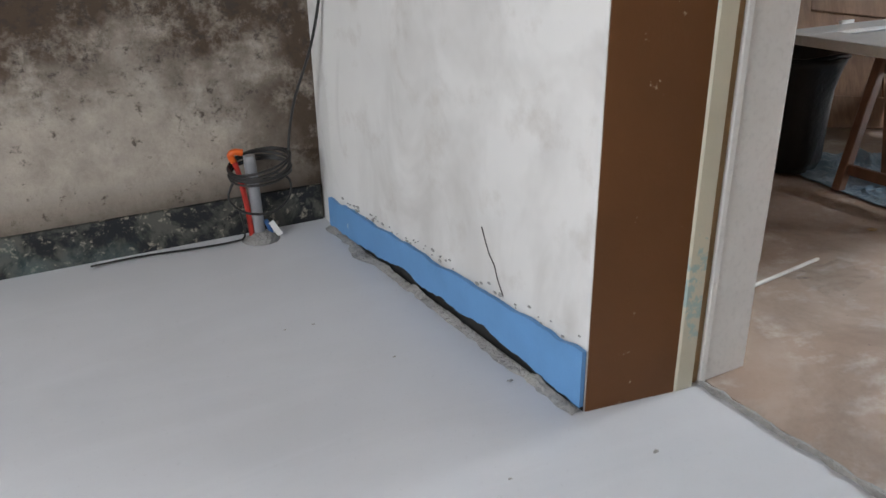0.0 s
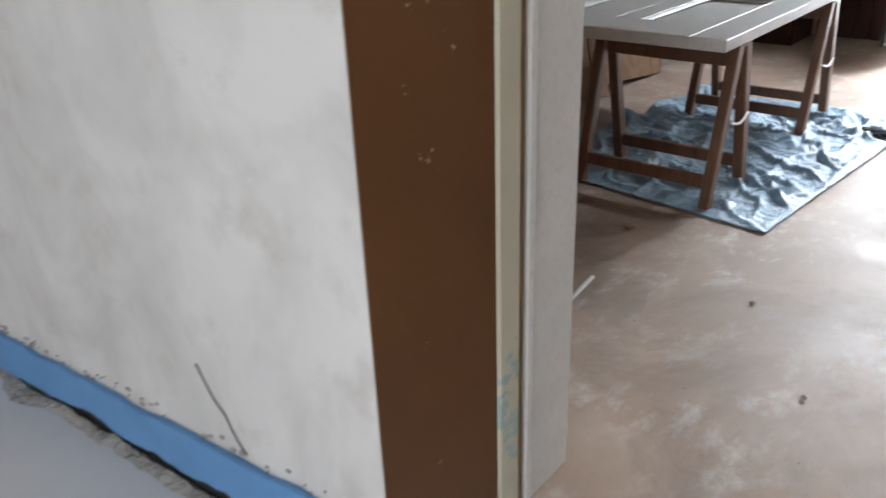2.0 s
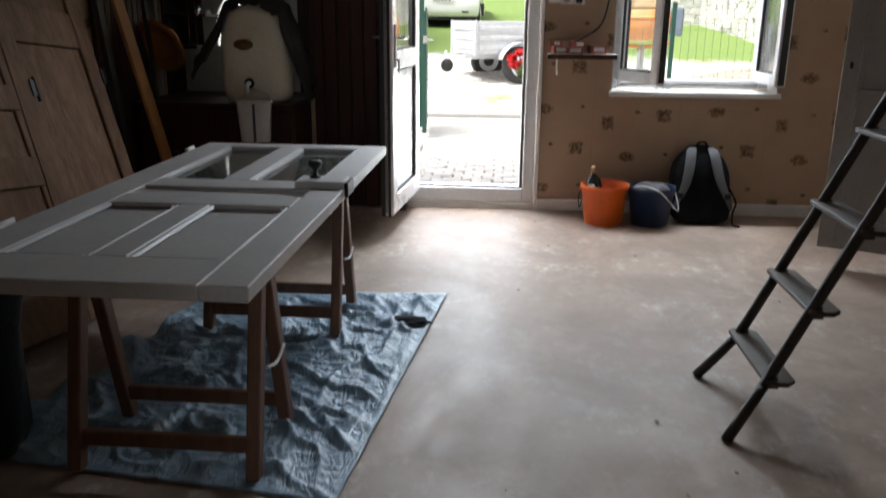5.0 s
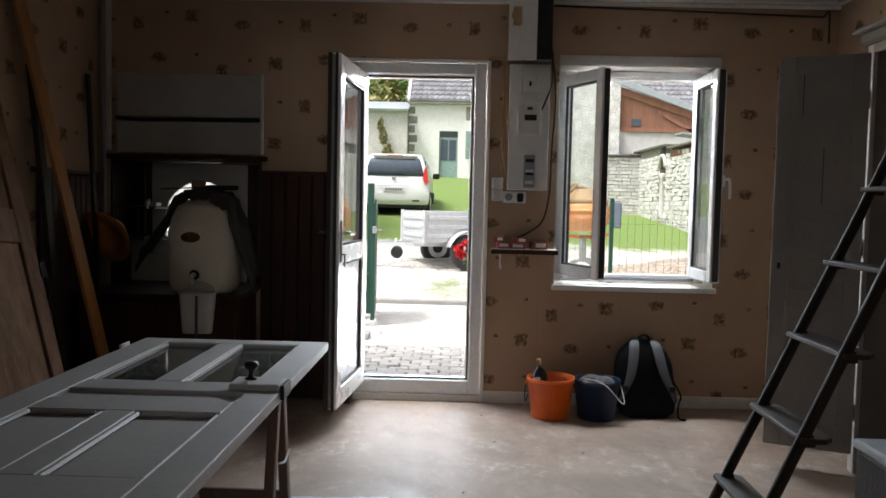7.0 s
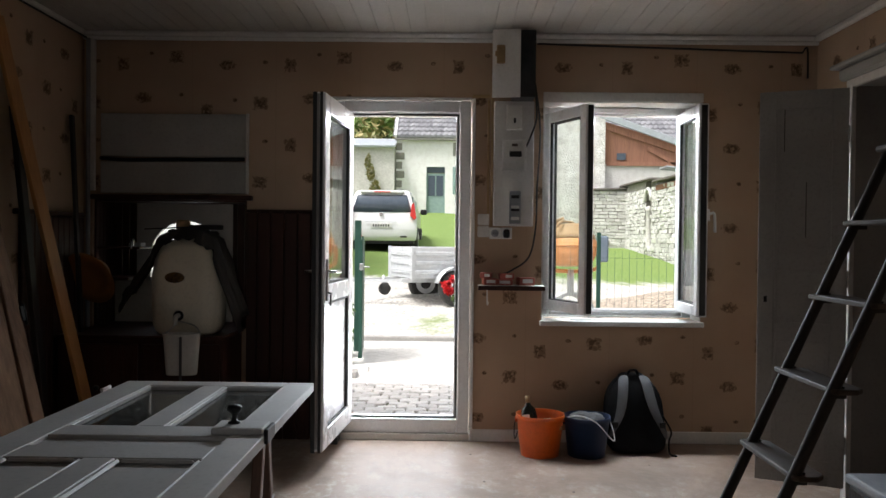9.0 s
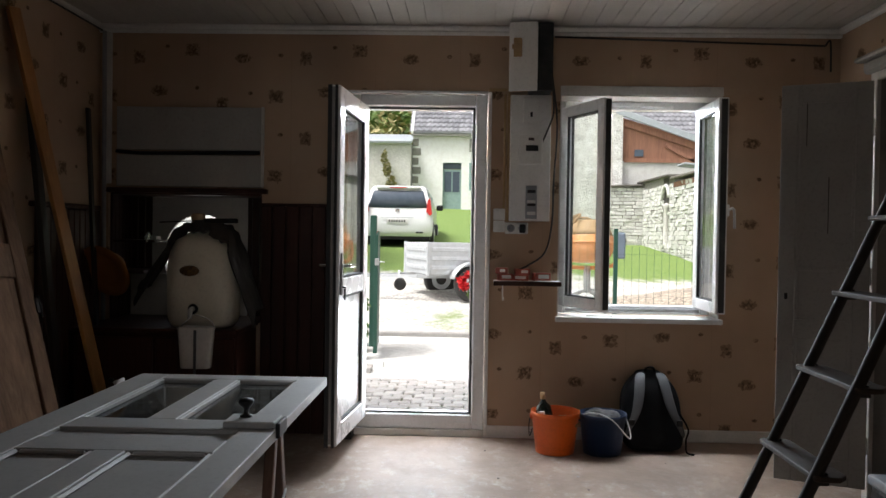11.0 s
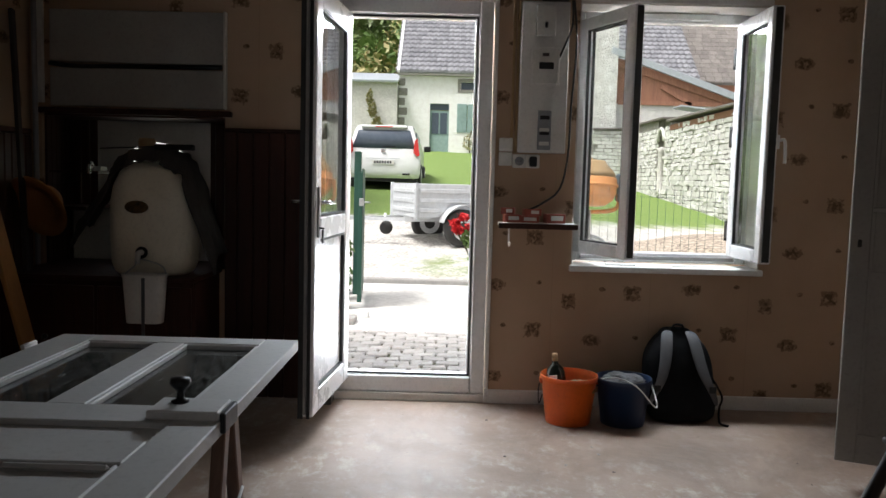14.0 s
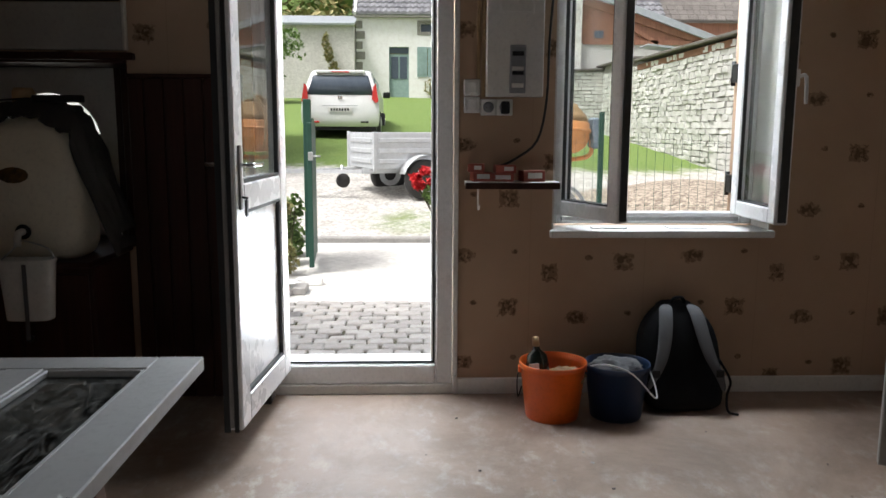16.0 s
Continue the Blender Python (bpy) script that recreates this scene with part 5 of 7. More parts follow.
orange = bucket("orange_bucket", 5.70, 0.607, 0.145, 0.245, orange_plastic, "orange plastic bucket holding a bottle and rags")
part("bail", tube([(5.70, 0.748, 0.22), (5.68, 0.762, 0.17), (5.66, 0.76, 0.10), (5.68, 0.742, 0.14)], 0.003, 6), black_metal, orange)
navy = bucket("navy_bucket", 5.70, 0.330, 0.140, 0.238, navy_plastic, "navy blue plastic bucket full of grey rags")
part("bail", tube([(5.70, 0.465, 0.215), (5.60, 0.40, 0.255), (5.56, 0.30, 0.225), (5.57, 0.20, 0.12), (5.62, 0.185, 0.15), (5.70, 0.195, 0.215)], 0.0035, 6), paper_white, navy, "white wire handle")


def bottle():
    t = thing("bottle", 5.70, 0.69, 0.14, "dark bottle with a pale label standing in the bucket", "bottle")
    m = Matrix.Translation((5.70, 0.655, 0.014)) @ Matrix.Rotation(radians(-5), 4, "X") @ Matrix.Diagonal((0.92, 0.92, 0.9, 1))
    part("body", moved(lathe(((0.0, 0), (0.05, 0), (0.054, 0.01), (0.054, 0.24), (0.045, 0.285), (0.017, 0.315), (0.015, 0.335), (0.0, 0.336)), 20), m), bottle_glass, t)
    part("stopper", moved(lathe(((0.0, 0.33), (0.016, 0.33), (0.016, 0.372), (0.0, 0.374)), 14), m), cork_tan, t)
    part("sticker", moved(boxed(-0.057, -0.047, 0.0, 0.045, 0.22, 0.26, 0.002), m), paper_white, t)


bottle()


def rag_heap(name, x, y, z, r, mat, seed, label):
    bm = bmesh.new()
    bmesh.ops.create_icosphere(bm, subdivisions=4, radius=1)
    for v in bm.verts:
        d = v.co.normalized()
        k = 1 + 0.3 * noise.noise(d * 2.2 + Vector((seed, 0, 0))) + 0.2 * (1 - abs(noise.noise(d * 5 + Vector((0, seed, 0)))) * 2)
        v.co = Vector((x + d.x * r * k, y + d.y * r * k, z + d.z * r * 0.42 * k))
    tagged(part(name, bm, mat, None, "", True), label, "rag")


rag_heap("rag", 5.70, 0.330, 0.205, 0.10, grey_fabric, 3, "crumpled grey rags filling a bucket")
rag_heap("paper_rag", 5.69, 0.55, 0.18, 0.07, cork_tan, 7, "crumpled tan paper in an orange bucket")


def rucksack():
    t = thing("rucksack", 5.77, 0.02, 0, "black rucksack with grey shoulder straps standing against the wall", "bag")
    bm = bmesh.new()
    bmesh.ops.create_cube(bm, size=2)
    bmesh.ops.subdivide_edges(bm, edges=bm.edges, cuts=11, use_grid_fill=True)

    def body(u, v, w):
        """A point of the bag: u across, v depth, w height, each from -1 to 1."""
        h = (w + 1) / 2
        half = 0.185 * (1 - 0.10 * h) * (1 - max(0, h - 0.55) ** 2 * 2.0)
        deep = 0.115 * (1 - 0.45 * h)
        p = Vector((u, v, w))
        k = 1 / max(1e-6, (abs(u) ** 5 + abs(v) ** 5 + abs(w) ** 5) ** 0.2)
        q = p * k
        return Vector((5.79 + 0.12 * h + q.y * deep, 0.02 + q.x * half, 0.004 + (q.z + 1) / 2 * 0.455))

    for vert in bm.verts:
        p = body(*vert.co)
        vert.co = p + Vector((-1, 0, 0)) * 0.010 * noise.noise(p * 11)
    part("body", bm, black_fabric, t, "", True)
    for s in (1, -1):
        pts = [(5.88, 0.02 + 0.055 * s, 0.452), (5.825, 0.02 + 0.07 * s, 0.425), (5.775, 0.02 + 0.08 * s, 0.34), (5.725, 0.02 + 0.105 * s, 0.235), (5.70, 0.02 + 0.145 * s, 0.165), (5.73, 0.02 + 0.175 * s, 0.085)]
        b = bmesh.new()
        rows = []
        for i, p in enumerate(pts):
            w = (0.032, 0.034, 0.034, 0.03, 0.02, 0.012)[i]
            p = Vector(p)
            rows.append([b.verts.new(p + Vector(o)) for o in ((-0.012, -w, 0), (-0.012, w, 0), (0.004, w, 0), (0.004, -w, 0))])
        for a, c in zip(rows, rows[1:]):
            for k in range(4):
                b.faces.new((a[k], a[(k + 1) % 4], c[(k + 1) % 4], c[k]))
        b.faces.new(rows[0])
        b.faces.new(rows[-1][::-1])
        strap = part("shoulder_strap", b, grey_fabric, t, "grey padded shoulder strap")
        sub = strap.modifiers.new("smooth", "SUBSURF")
        sub.levels = sub.render_levels = 2
        part("buckle", boxed(5.690, 5.702, 0.02 + 0.14 * s - 0.018, 0.02 + 0.14 * s + 0.018, 0.165, 0.20, 0.003), black_metal, strap)
    part("grab_loop", tube([(5.88, 0.05, 0.448), (5.87, 0.04, 0.478), (5.87, 0.0, 0.478), (5.88, -0.01, 0.448)], 0.007, 8), black_fabric, t)
    part("side_strap", tube([(5.74, -0.13, 0.23), (5.73, -0.18, 0.14), (5.72, -0.165, 0.08), (5.70, -0.165, 0.012), (5.67, -0.20, 0.007)], 0.006, 6), black_fabric, t)


rucksack()

# ---------------------------------------------------------------- the side room's odds and ends


def skirting():
    """Blue skirting strip, its lower edge broken, with the gap's shade painted black."""
    a, b = Vector((0.8915, 1.592, 0)), Vector((0.804, 3.02, 0))
    out = Vector((-(b - a).y, (b - a).x, 0)).normalized()
    if out.x > 0:
        out = -out
    n = 90
    bm = bmesh.new()
    rows = []
    for i in range(n + 1):
        t = i / n
        p = a.lerp(b, t)
        top = 0.165 - 0.045 * t + 0.007 * noise.noise(Vector((t * 25, 0, 0))) - (0.02 * max(0, noise.noise(Vector((t * 12, 4, 0)))))
        gap = 0.5 + 0.5 * noise.noise(Vector((t * 9, 9, 0)))
        low = 0.014 + 0.06 * gap * math.sin(math.pi * min(1, t * 1.15 + 0.02)) + 0.008 * noise.noise(Vector((t * 45, 2, 0)))
        f, k = p + out * 0.014, p + out * 0.001
        rows.append([bm.verts.new(f + Vector((0, 0, low))), bm.verts.new(f + Vector((0, 0, top))), bm.verts.new(k + Vector((0, 0, top))), bm.verts.new(k + Vector((0, 0, low)))])
    for r, s in zip(rows, rows[1:]):
        for k in range(4):
            bm.faces.new((r[k], r[(k + 1) % 4], s[(k + 1) % 4], s[k]))
    bm.faces.new(rows[0])
    bm.faces.new(rows[-1][::-1])
    setting("baseboard_blue", bm, blue_skirt, "blue painted skirting with a broken lower edge", "baseboard")
    # thin black sheet on the wall that paints the shade inside the gap
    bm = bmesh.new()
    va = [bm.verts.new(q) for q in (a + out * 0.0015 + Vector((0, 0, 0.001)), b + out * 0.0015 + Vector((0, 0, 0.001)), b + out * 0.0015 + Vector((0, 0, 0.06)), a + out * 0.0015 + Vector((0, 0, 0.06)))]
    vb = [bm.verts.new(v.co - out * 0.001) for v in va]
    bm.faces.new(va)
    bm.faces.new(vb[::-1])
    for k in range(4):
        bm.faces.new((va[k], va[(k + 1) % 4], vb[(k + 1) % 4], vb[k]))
    setting("skirting_gap_shade", bm, cable_mat, "black strip painting the shade in the gap under the skirting", "trim")
    # crumbly cement fillet along the floor
    bm = bmesh.new()
    rows = []
    for i in range(n + 1):
        t = i / n
        p = a.lerp(b, t) + out * 0.004
        w = 0.03 + 0.05 * max(0, noise.noise(Vector((t * 7, 1, 5)))) + 0.012 * noise.noise(Vector((t * 40, 1, 1)))
        h = 0.010 + 0.014 * max(0, noise.noise(Vector((t * 14, 3, 3)))) + 0.006 * noise.noise(Vector((t * 50, 8, 1)))
        rows.append([bm.verts.new(p + out * w * s + Vector((0, 0, z))) for s, z in ((0, 0.002), (0.25, h), (0.6, h * 0.7), (1.0, 0.0005))])
    for r, s in zip(rows, rows[1:]):
        for k in range(3):
            bm.faces.new((r[k], r[k + 1], s[k + 1], s[k]))
    tagged(part("cement_fillet", bm, cement), "ragged cement edge along the skirting", "cement", "", "structure")


skirting()


def crack_line(name, pts, width, mat, label, seed):
    """A jagged flat crack or flake line on the limewashed wall."""
    bm = bmesh.new()
    rows = []
    for i, p in enumerate(pts):
        p = Vector(p)
        w = width * (0.6 + 0.8 * abs(noise.noise(Vector((i * 0.9, seed, 0)))))
        rows.append([bm.verts.new(p + Vector((0, -w, 0.3 * w))), bm.verts.new(p + Vector((-0.003, 0, 0))), bm.verts.new(p + Vector((0, w, -0.3 * w)))])
    for r, s in zip(rows, rows[1:]):
        bm.faces.new((r[0], r[1], s[1], s[0]))
        bm.faces.new((r[1], r[2], s[2], s[1]))
    return setting(name, bm, mat, label, "wall")


def wall_x(y):
    return 0.894 - (y - 1.592) * 0.0625 - 0.001


crack_line("wall_crack", [(wall_x(y) - 0.001, y, z) for y, z in ((2.02, 0.33), (2.0, 0.29), (1.985, 0.265), (1.96, 0.24), (1.95, 0.215), (1.935, 0.19), (1.92, 0.17))], 0.0006, seam_mat, "thin crack in the plaster above the skirting", 2)
for k in range(60):
    t = random.random()
    y = 1.62 + 1.3 * t
    top = 0.165 - 0.045 * (y - 1.592) / 1.43
    s = 0.002 + 0.007 * random.random() ** 2
    bm = bmesh.new()
    bmesh.ops.create_icosphere(bm, subdivisions=1, radius=1)
    for v in bm.verts:
        v.co = Vector((wall_x(y) - 0.001 + v.co.x * 0.003, y + v.co.y * s * 1.6, top + 0.03 * (k % 7) / 7 + v.co.z * s * 0.7))
    if k == 0:
        crumble = bm
    else:
        crumble = joined(crumble, bm)
tagged(part("plaster_flakes", crumble, cement), "flaking tan plaster above the skirting", "plaster", "", "stuff")


def pipes_and_coil():
    t = thing("cable_coil", 0.54, 3.04, 0.2, "coil of black cable hung round two pipe stubs", "cable")
    for k in range(8):
        rr, pts = 0.105 + 0.006 * random.random(), []
        for i in range(25):
            a = 2 * math.pi * i / 24
            pts.append((0.545 + rr * math.cos(a) + 0.006 * random.random(), 3.018 + 0.088 * math.sin(a), 0.262 + 0.005 * k + 0.022 * math.sin(a + 0.1 * k) + 0.010 * math.cos(a + k)))
        part("turn", tube(pts, 0.0045, 6, 2), cable_mat, t)
    part("loose_end", tube([(0.655, 3.02, 0.27), (0.665, 3.03, 0.36), (0.70, 3.03, 0.50), (0.76, 2.99, 0.68), (0.792, 2.95, 0.86), (0.796, 2.93, 1.0), (0.796, 2.93, 2.2)], 0.005, 6), cable_mat, t)
    part("low_loop", tube([(0.45, 3.0, 0.25), (0.42, 2.99, 0.19), (0.47, 2.97, 0.135), (0.56, 2.96, 0.125), (0.63, 2.98, 0.16), (0.645, 3.0, 0.22), (0.60, 3.02, 0.25)], 0.0045, 6), cable_mat, t)
    part("floor_end", tube([(-0.05, 3.06, 0.012), (0.1, 3.07, 0.010), (0.3, 3.05, 0.008), (0.43, 3.04, 0.010), (0.47, 3.03, 0.03), (0.46, 3.02, 0.13)], 0.004, 6), cable_mat, t)
    p = thing("pipe_stub", 0.52, 3.05, 0, "red and grey pipe stubs rising out of the screed", "pipe")
    part("grey_pipe", tube([(0.528, 3.05, -0.02), (0.526, 3.05, 0.16), (0.522, 3.052, 0.315)], 0.021, 12), grey_pipe, p, "grey plastic pipe")
    part("red_pipe", tube([(0.50, 3.045, -0.02), (0.495, 3.05, 0.12), (0.48, 3.055, 0.25), (0.468, 3.055, 0.30)], 0.010, 10), red_plastic, p, "red flexible pipe")
    part("red_pipe_end", tube([(0.468, 3.055, 0.298), (0.458, 3.055, 0.325), (0.475, 3.05, 0.335), (0.50, 3.045, 0.33)], 0.012, 8), orange_plastic, p)
    part("blue_pipe", tube([(0.575, 3.05, -0.02), (0.568, 3.05, 0.03), (0.555, 3.05, 0.065)], 0.009, 8), plain("blue_plastic", (0.05, 0.16, 0.42), (0.05, 0.14, 0.36), 0.4), p)
    part("white_flap", bar((0.60, 3.03, 0.006), (0.572, 3.04, 0.06), 0.004, 0.022, 0.001), paper_white, p)
    part("mortar_blob", moved(lathe(((0.0, 0.03), (0.03, 0.026), (0.055, 0.008), (0.07, 0.0)), 14), Matrix.Translation((0.53, 3.04, 0))), cement, p)


pipes_and_coil()


def floor_joint():
    """The rough line where the screed stops at the old flooring."""
    bm = bmesh.new()
    rows = []
    n = 80
    for i in range(n + 1):
        t = i / n
        y = 1.56 - 1.2 * t
        x = 1.222 + 0.035 * t + 0.010 * noise.noise(Vector((t * 12, 0, 2)))
        w = 0.013 + 0.010 * noise.noise(Vector((t * 26, 4, 1)))
        h = 0.009 + 0.006 * noise.noise(Vector((t * 40, 1, 6)))
        rows.append([bm.verts.new((x - w, y, 0.001)), bm.verts.new((x - w * 0.3, y, h)), bm.verts.new((x + w * 0.4, y, h * 0.8)), bm.verts.new((x + w, y, 0.001))])
    for r, s in zip(rows, rows[1:]):
        for k in range(3):
            bm.faces.new((r[k], r[k + 1], s[k + 1], s[k]))
    setting("floor_joint", bm, cement, "rough cement joint between the two floors", "floor")


floor_joint()


def white_leaf():
    t = tagged(new("door_4"), "white door leaf standing open into the larger room", "door", "", "structure")
    a, b = Vector((1.40, 1.645)), Vector((1.905, 2.0))
    m = Matrix.Translation((a.x, a.y, 0)) @ Matrix.Rotation(math.atan2(b.y - a.y, b.x - a.x), 4, "Z")
    w = (b - a).length
    part("leaf", moved(boxed(0, w, -0.019, 0.019, 0.012, 2.03, 0.004), m), white_paint, t)
    for z0, z1 in ((0.2, 0.9), (1.1, 1.85)):
        part("panel_mould", moved(joined(boxed(0.1, w - 0.1, -0.026, -0.019, z0, z0 + 0.03, 0.002), boxed(0.1, w - 0.1, -0.026, -0.019, z1 - 0.03, z1, 0.002), boxed(0.1, 0.13, -0.026, -0.019, z0 + 0.03, z1 - 0.03, 0.002), boxed(w - 0.13, w - 0.1, -0.026, -0.019, z0 + 0.03, z1 - 0.03, 0.002)), m), white_paint, t)


white_leaf()

# ---------------------------------------------------------------- small things on the floor
tagged(part("white_stick", bar((1.74, 1.865, 0.006), (2.10, 1.905, 0.008), 0.012, 0.009, 0.002), paper_white), "thin white plastic strip lying on the floor", "stick")


def plastic_scrap(x, y, w, d, seed):
    bm = bmesh.new()
    n, grid = 18, []
    for i in range(n + 1):
        row = []
        for j in range(n + 1):
            u, v = i / n - 0.5, j / n - 0.5
            r = 0.75 + 0.3 * noise.noise(Vector((math.atan2(v, u) * 1.5, seed, 0)))
            z = 0.003 + 0.014 * max(0, noise.noise(Vector((u * 5, v * 5, seed)))) + 0.012 * abs(noise.noise(Vector((u * 14, v * 14, seed + 2))))
            row.append(bm.verts.new((x + u * w * r, y + v * d * r, z)))
        grid.append(row)
    for i in range(n):
        for j in range(n):
            bm.faces.new((grid[i][j], grid[i + 1][j], grid[i + 1][j + 1], grid[i][j + 1])).smooth = True
    tagged(part("plastic_scrap", bm, film), "crumpled clear plastic film lying on the floor", "plastic", "plastic scraps on the floor")


plastic_scrap(2.02, 1.80, 0.34, 0.24, 1)
plastic_scrap(2.12, 0.86, 0.28, 0.36, 6)

tagged(part("floor_patch", prism(((2.07, 0.56), (2.815, 0.704), (2.93, -0.1), (2.12, -0.25)), 0.0006, 0.005), floor_mat), "loose rectangle of old sheet flooring", "flooring")


def scrap(x, y, s, seed, mat, name, label):
    bm = bmesh.new()
    bmesh.ops.create_icosphere(bm, subdivisions=2, radius=1)
    for v in bm.verts:
        k = 1 + 0.8 * noise.noise(v.co * 1.8 + Vector((seed, 0, 0)))
        v.co = Vector((x + v.co.x * s * k, y + v.co.y * s * 0.7 * k, 0.004 + (v.co.z + 1) * s * 0.16))
    tagged(part(name, bm, mat), label, "debris", "bits on the floor")


scrap(2.49, 1.985, 0.018, 1, cork_tan, "dead_leaf", "dry brown leaf on the floor")
scrap(2.78, 0.36, 0.026, 2, cork_tan, "dead_leaf", "dry brown leaf on the floor")
for k in range(34):
    scrap(1.6 + 4.1 * random.random(), -0.4 + 1.9 * random.random(), 0.004 + 0.006 * random.random(), k + 5, seam_mat if k % 3 else cement, "grit", "dark crumb of grit on the worn floor")
for k in range(14):
    scrap(-0.2 + 1.3 * random.random(), 0.9 + 1.8 * random.random() * (1 if k % 2 else 0.4), 0.004 + 0.004 * random.random(), k + 60, cement, "grit", "crumb of cement on the screed")
sock = bmesh.new()
bmesh.ops.create_icosphere(sock, subdivisions=3, radius=1)
for v in sock.verts:
    k = 1 + 0.5 * noise.noise(v.co * 2 + Vector((3, 3, 3)))
    v.co = Vector((3.90 + v.co.x * 0.045 * k, 1.575 + v.co.y * 0.085 * k, 0.028 + v.co.z * 0.013 * k))
tagged(part("glove", sock, black_fabric), "black glove lying on the blue sheet", "glove")
tagged(part("paper_slip", boxed(6.05, 6.13, -0.16, 0.02, 0.7685, 0.772), paper_white), "white paper slip on the window sill", "paper")
tagged(part("paper_slip", boxed(6.03, 6.08, 0.22, 0.38, 0.7685, 0.775), paper_white), "white paper slip on the window sill", "paper")
tagged(part("door_wedge", prism(((5.86, 1.835), (5.86, 1.88), (5.97, 1.88), (5.97, 1.835)), 0.0, 0.105, 0.004), rail_mat), "dark block under the open entrance door", "wedge")

# ---------------------------------------------------------------- outdoors
cobble_mat = plain("grey_cobblestone", (0.44, 0.42, 0.40), (0.34, 0.32, 0.30), 0.8, scale=14, relief=0.6, depth=0.01, vary=True)
slab_mat = make_ground("pale_concrete", ((0.66, 0.64, 0.61), (0.58, 0.56, 0.53), (0.70, 0.68, 0.65)), 8, 0.3)
earth_mat = make_ground("dark_joint_earth", ((0.10, 0.085, 0.065), (0.07, 0.06, 0.05), (0.08, 0.10, 0.04)), 20)
white_wall = make_stone("whitewashed_house_wall", (0.84, 0.835, 0.825), (0.79, 0.785, 0.77), (0.66, 0.635, 0.60))
rubble = make_stone("pale_limestone", (0.70, 0.69, 0.67), (0.56, 0.55, 0.53), (0.42, 0.405, 0.38))
mortar = plain("sandy_mortar", (0.30, 0.285, 0.26), (0.23, 0.22, 0.20), 0.9, relief=0.6, depth=0.02)
slate = make_stone("grey_roof_tile", (0.17, 0.17, 0.185), (0.25, 0.25, 0.265), (0.12, 0.12, 0.13))
brown_roof = make_stone("weathered_brown_tile", (0.15, 0.135, 0.125), (0.21, 0.19, 0.175), (0.10, 0.095, 0.085))
barn_wood = wood("red_brown_barn_boards", (0.22, 0.10, 0.065), (0.33, 0.16, 0.10), 0.7)
green_paint = plain("faded_green_paint", (0.26, 0.36, 0.34), (0.21, 0.30, 0.285), 0.6)
gate_paint = plain("dark_green_gate_paint", (0.012, 0.055, 0.038), (0.018, 0.07, 0.05), 0.45)
car_paint = plain("white_car_paint", (0.75, 0.75, 0.75), (0.72, 0.72, 0.72), 0.22, relief=0.01)
# dark glass whose blue-grey base has the sky's reflection painted in
car_glass = plain("sky_tinted_car_glass", (0.065, 0.085, 0.115), (0.08, 0.10, 0.13), 0.08, relief=0.0)
tail_red = plain("red_tail_lamp", (0.55, 0.03, 0.02), (0.5, 0.025, 0.02), 0.2, relief=0.0)
tyre_mat = plain("tyre_rubber", (0.02, 0.02, 0.02), (0.035, 0.033, 0.03), 0.75)
mixer_orange = plain("orange_mixer_paint", (0.72, 0.33, 0.12), (0.62, 0.27, 0.10), 0.5)
trailer_zinc = plain("bright_galvanised_sheet", (0.62, 0.64, 0.66), (0.54, 0.56, 0.58), 0.4, 0.25, scale=14)
barn_render = plain("pale_rubble_render", (0.72, 0.71, 0.69), (0.50, 0.485, 0.46), 0.9, scale=3.5, fine=14, relief=0.8, depth=0.05)
zinc = plain("zinc_sheet", (0.42, 0.45, 0.48), (0.36, 0.39, 0.42), 0.5, 0.3)
leaf_green = make_leaf("green_leaves", (0.085, 0.155, 0.035), (0.17, 0.25, 0.07))
leaf_autumn = make_leaf("autumn_leaves", (0.33, 0.27, 0.12), (0.22, 0.24, 0.09))
leaf_dark = make_leaf("dark_wood_leaves", (0.09, 0.135, 0.055), (0.16, 0.20, 0.085))
petal_red = make_leaf("red_petals", (0.55, 0.015, 0.02), (0.42, 0.012, 0.015))
stem_mat = plain("plant_stem", (0.07, 0.08, 0.03), (0.1, 0.08, 0.04), 0.7)


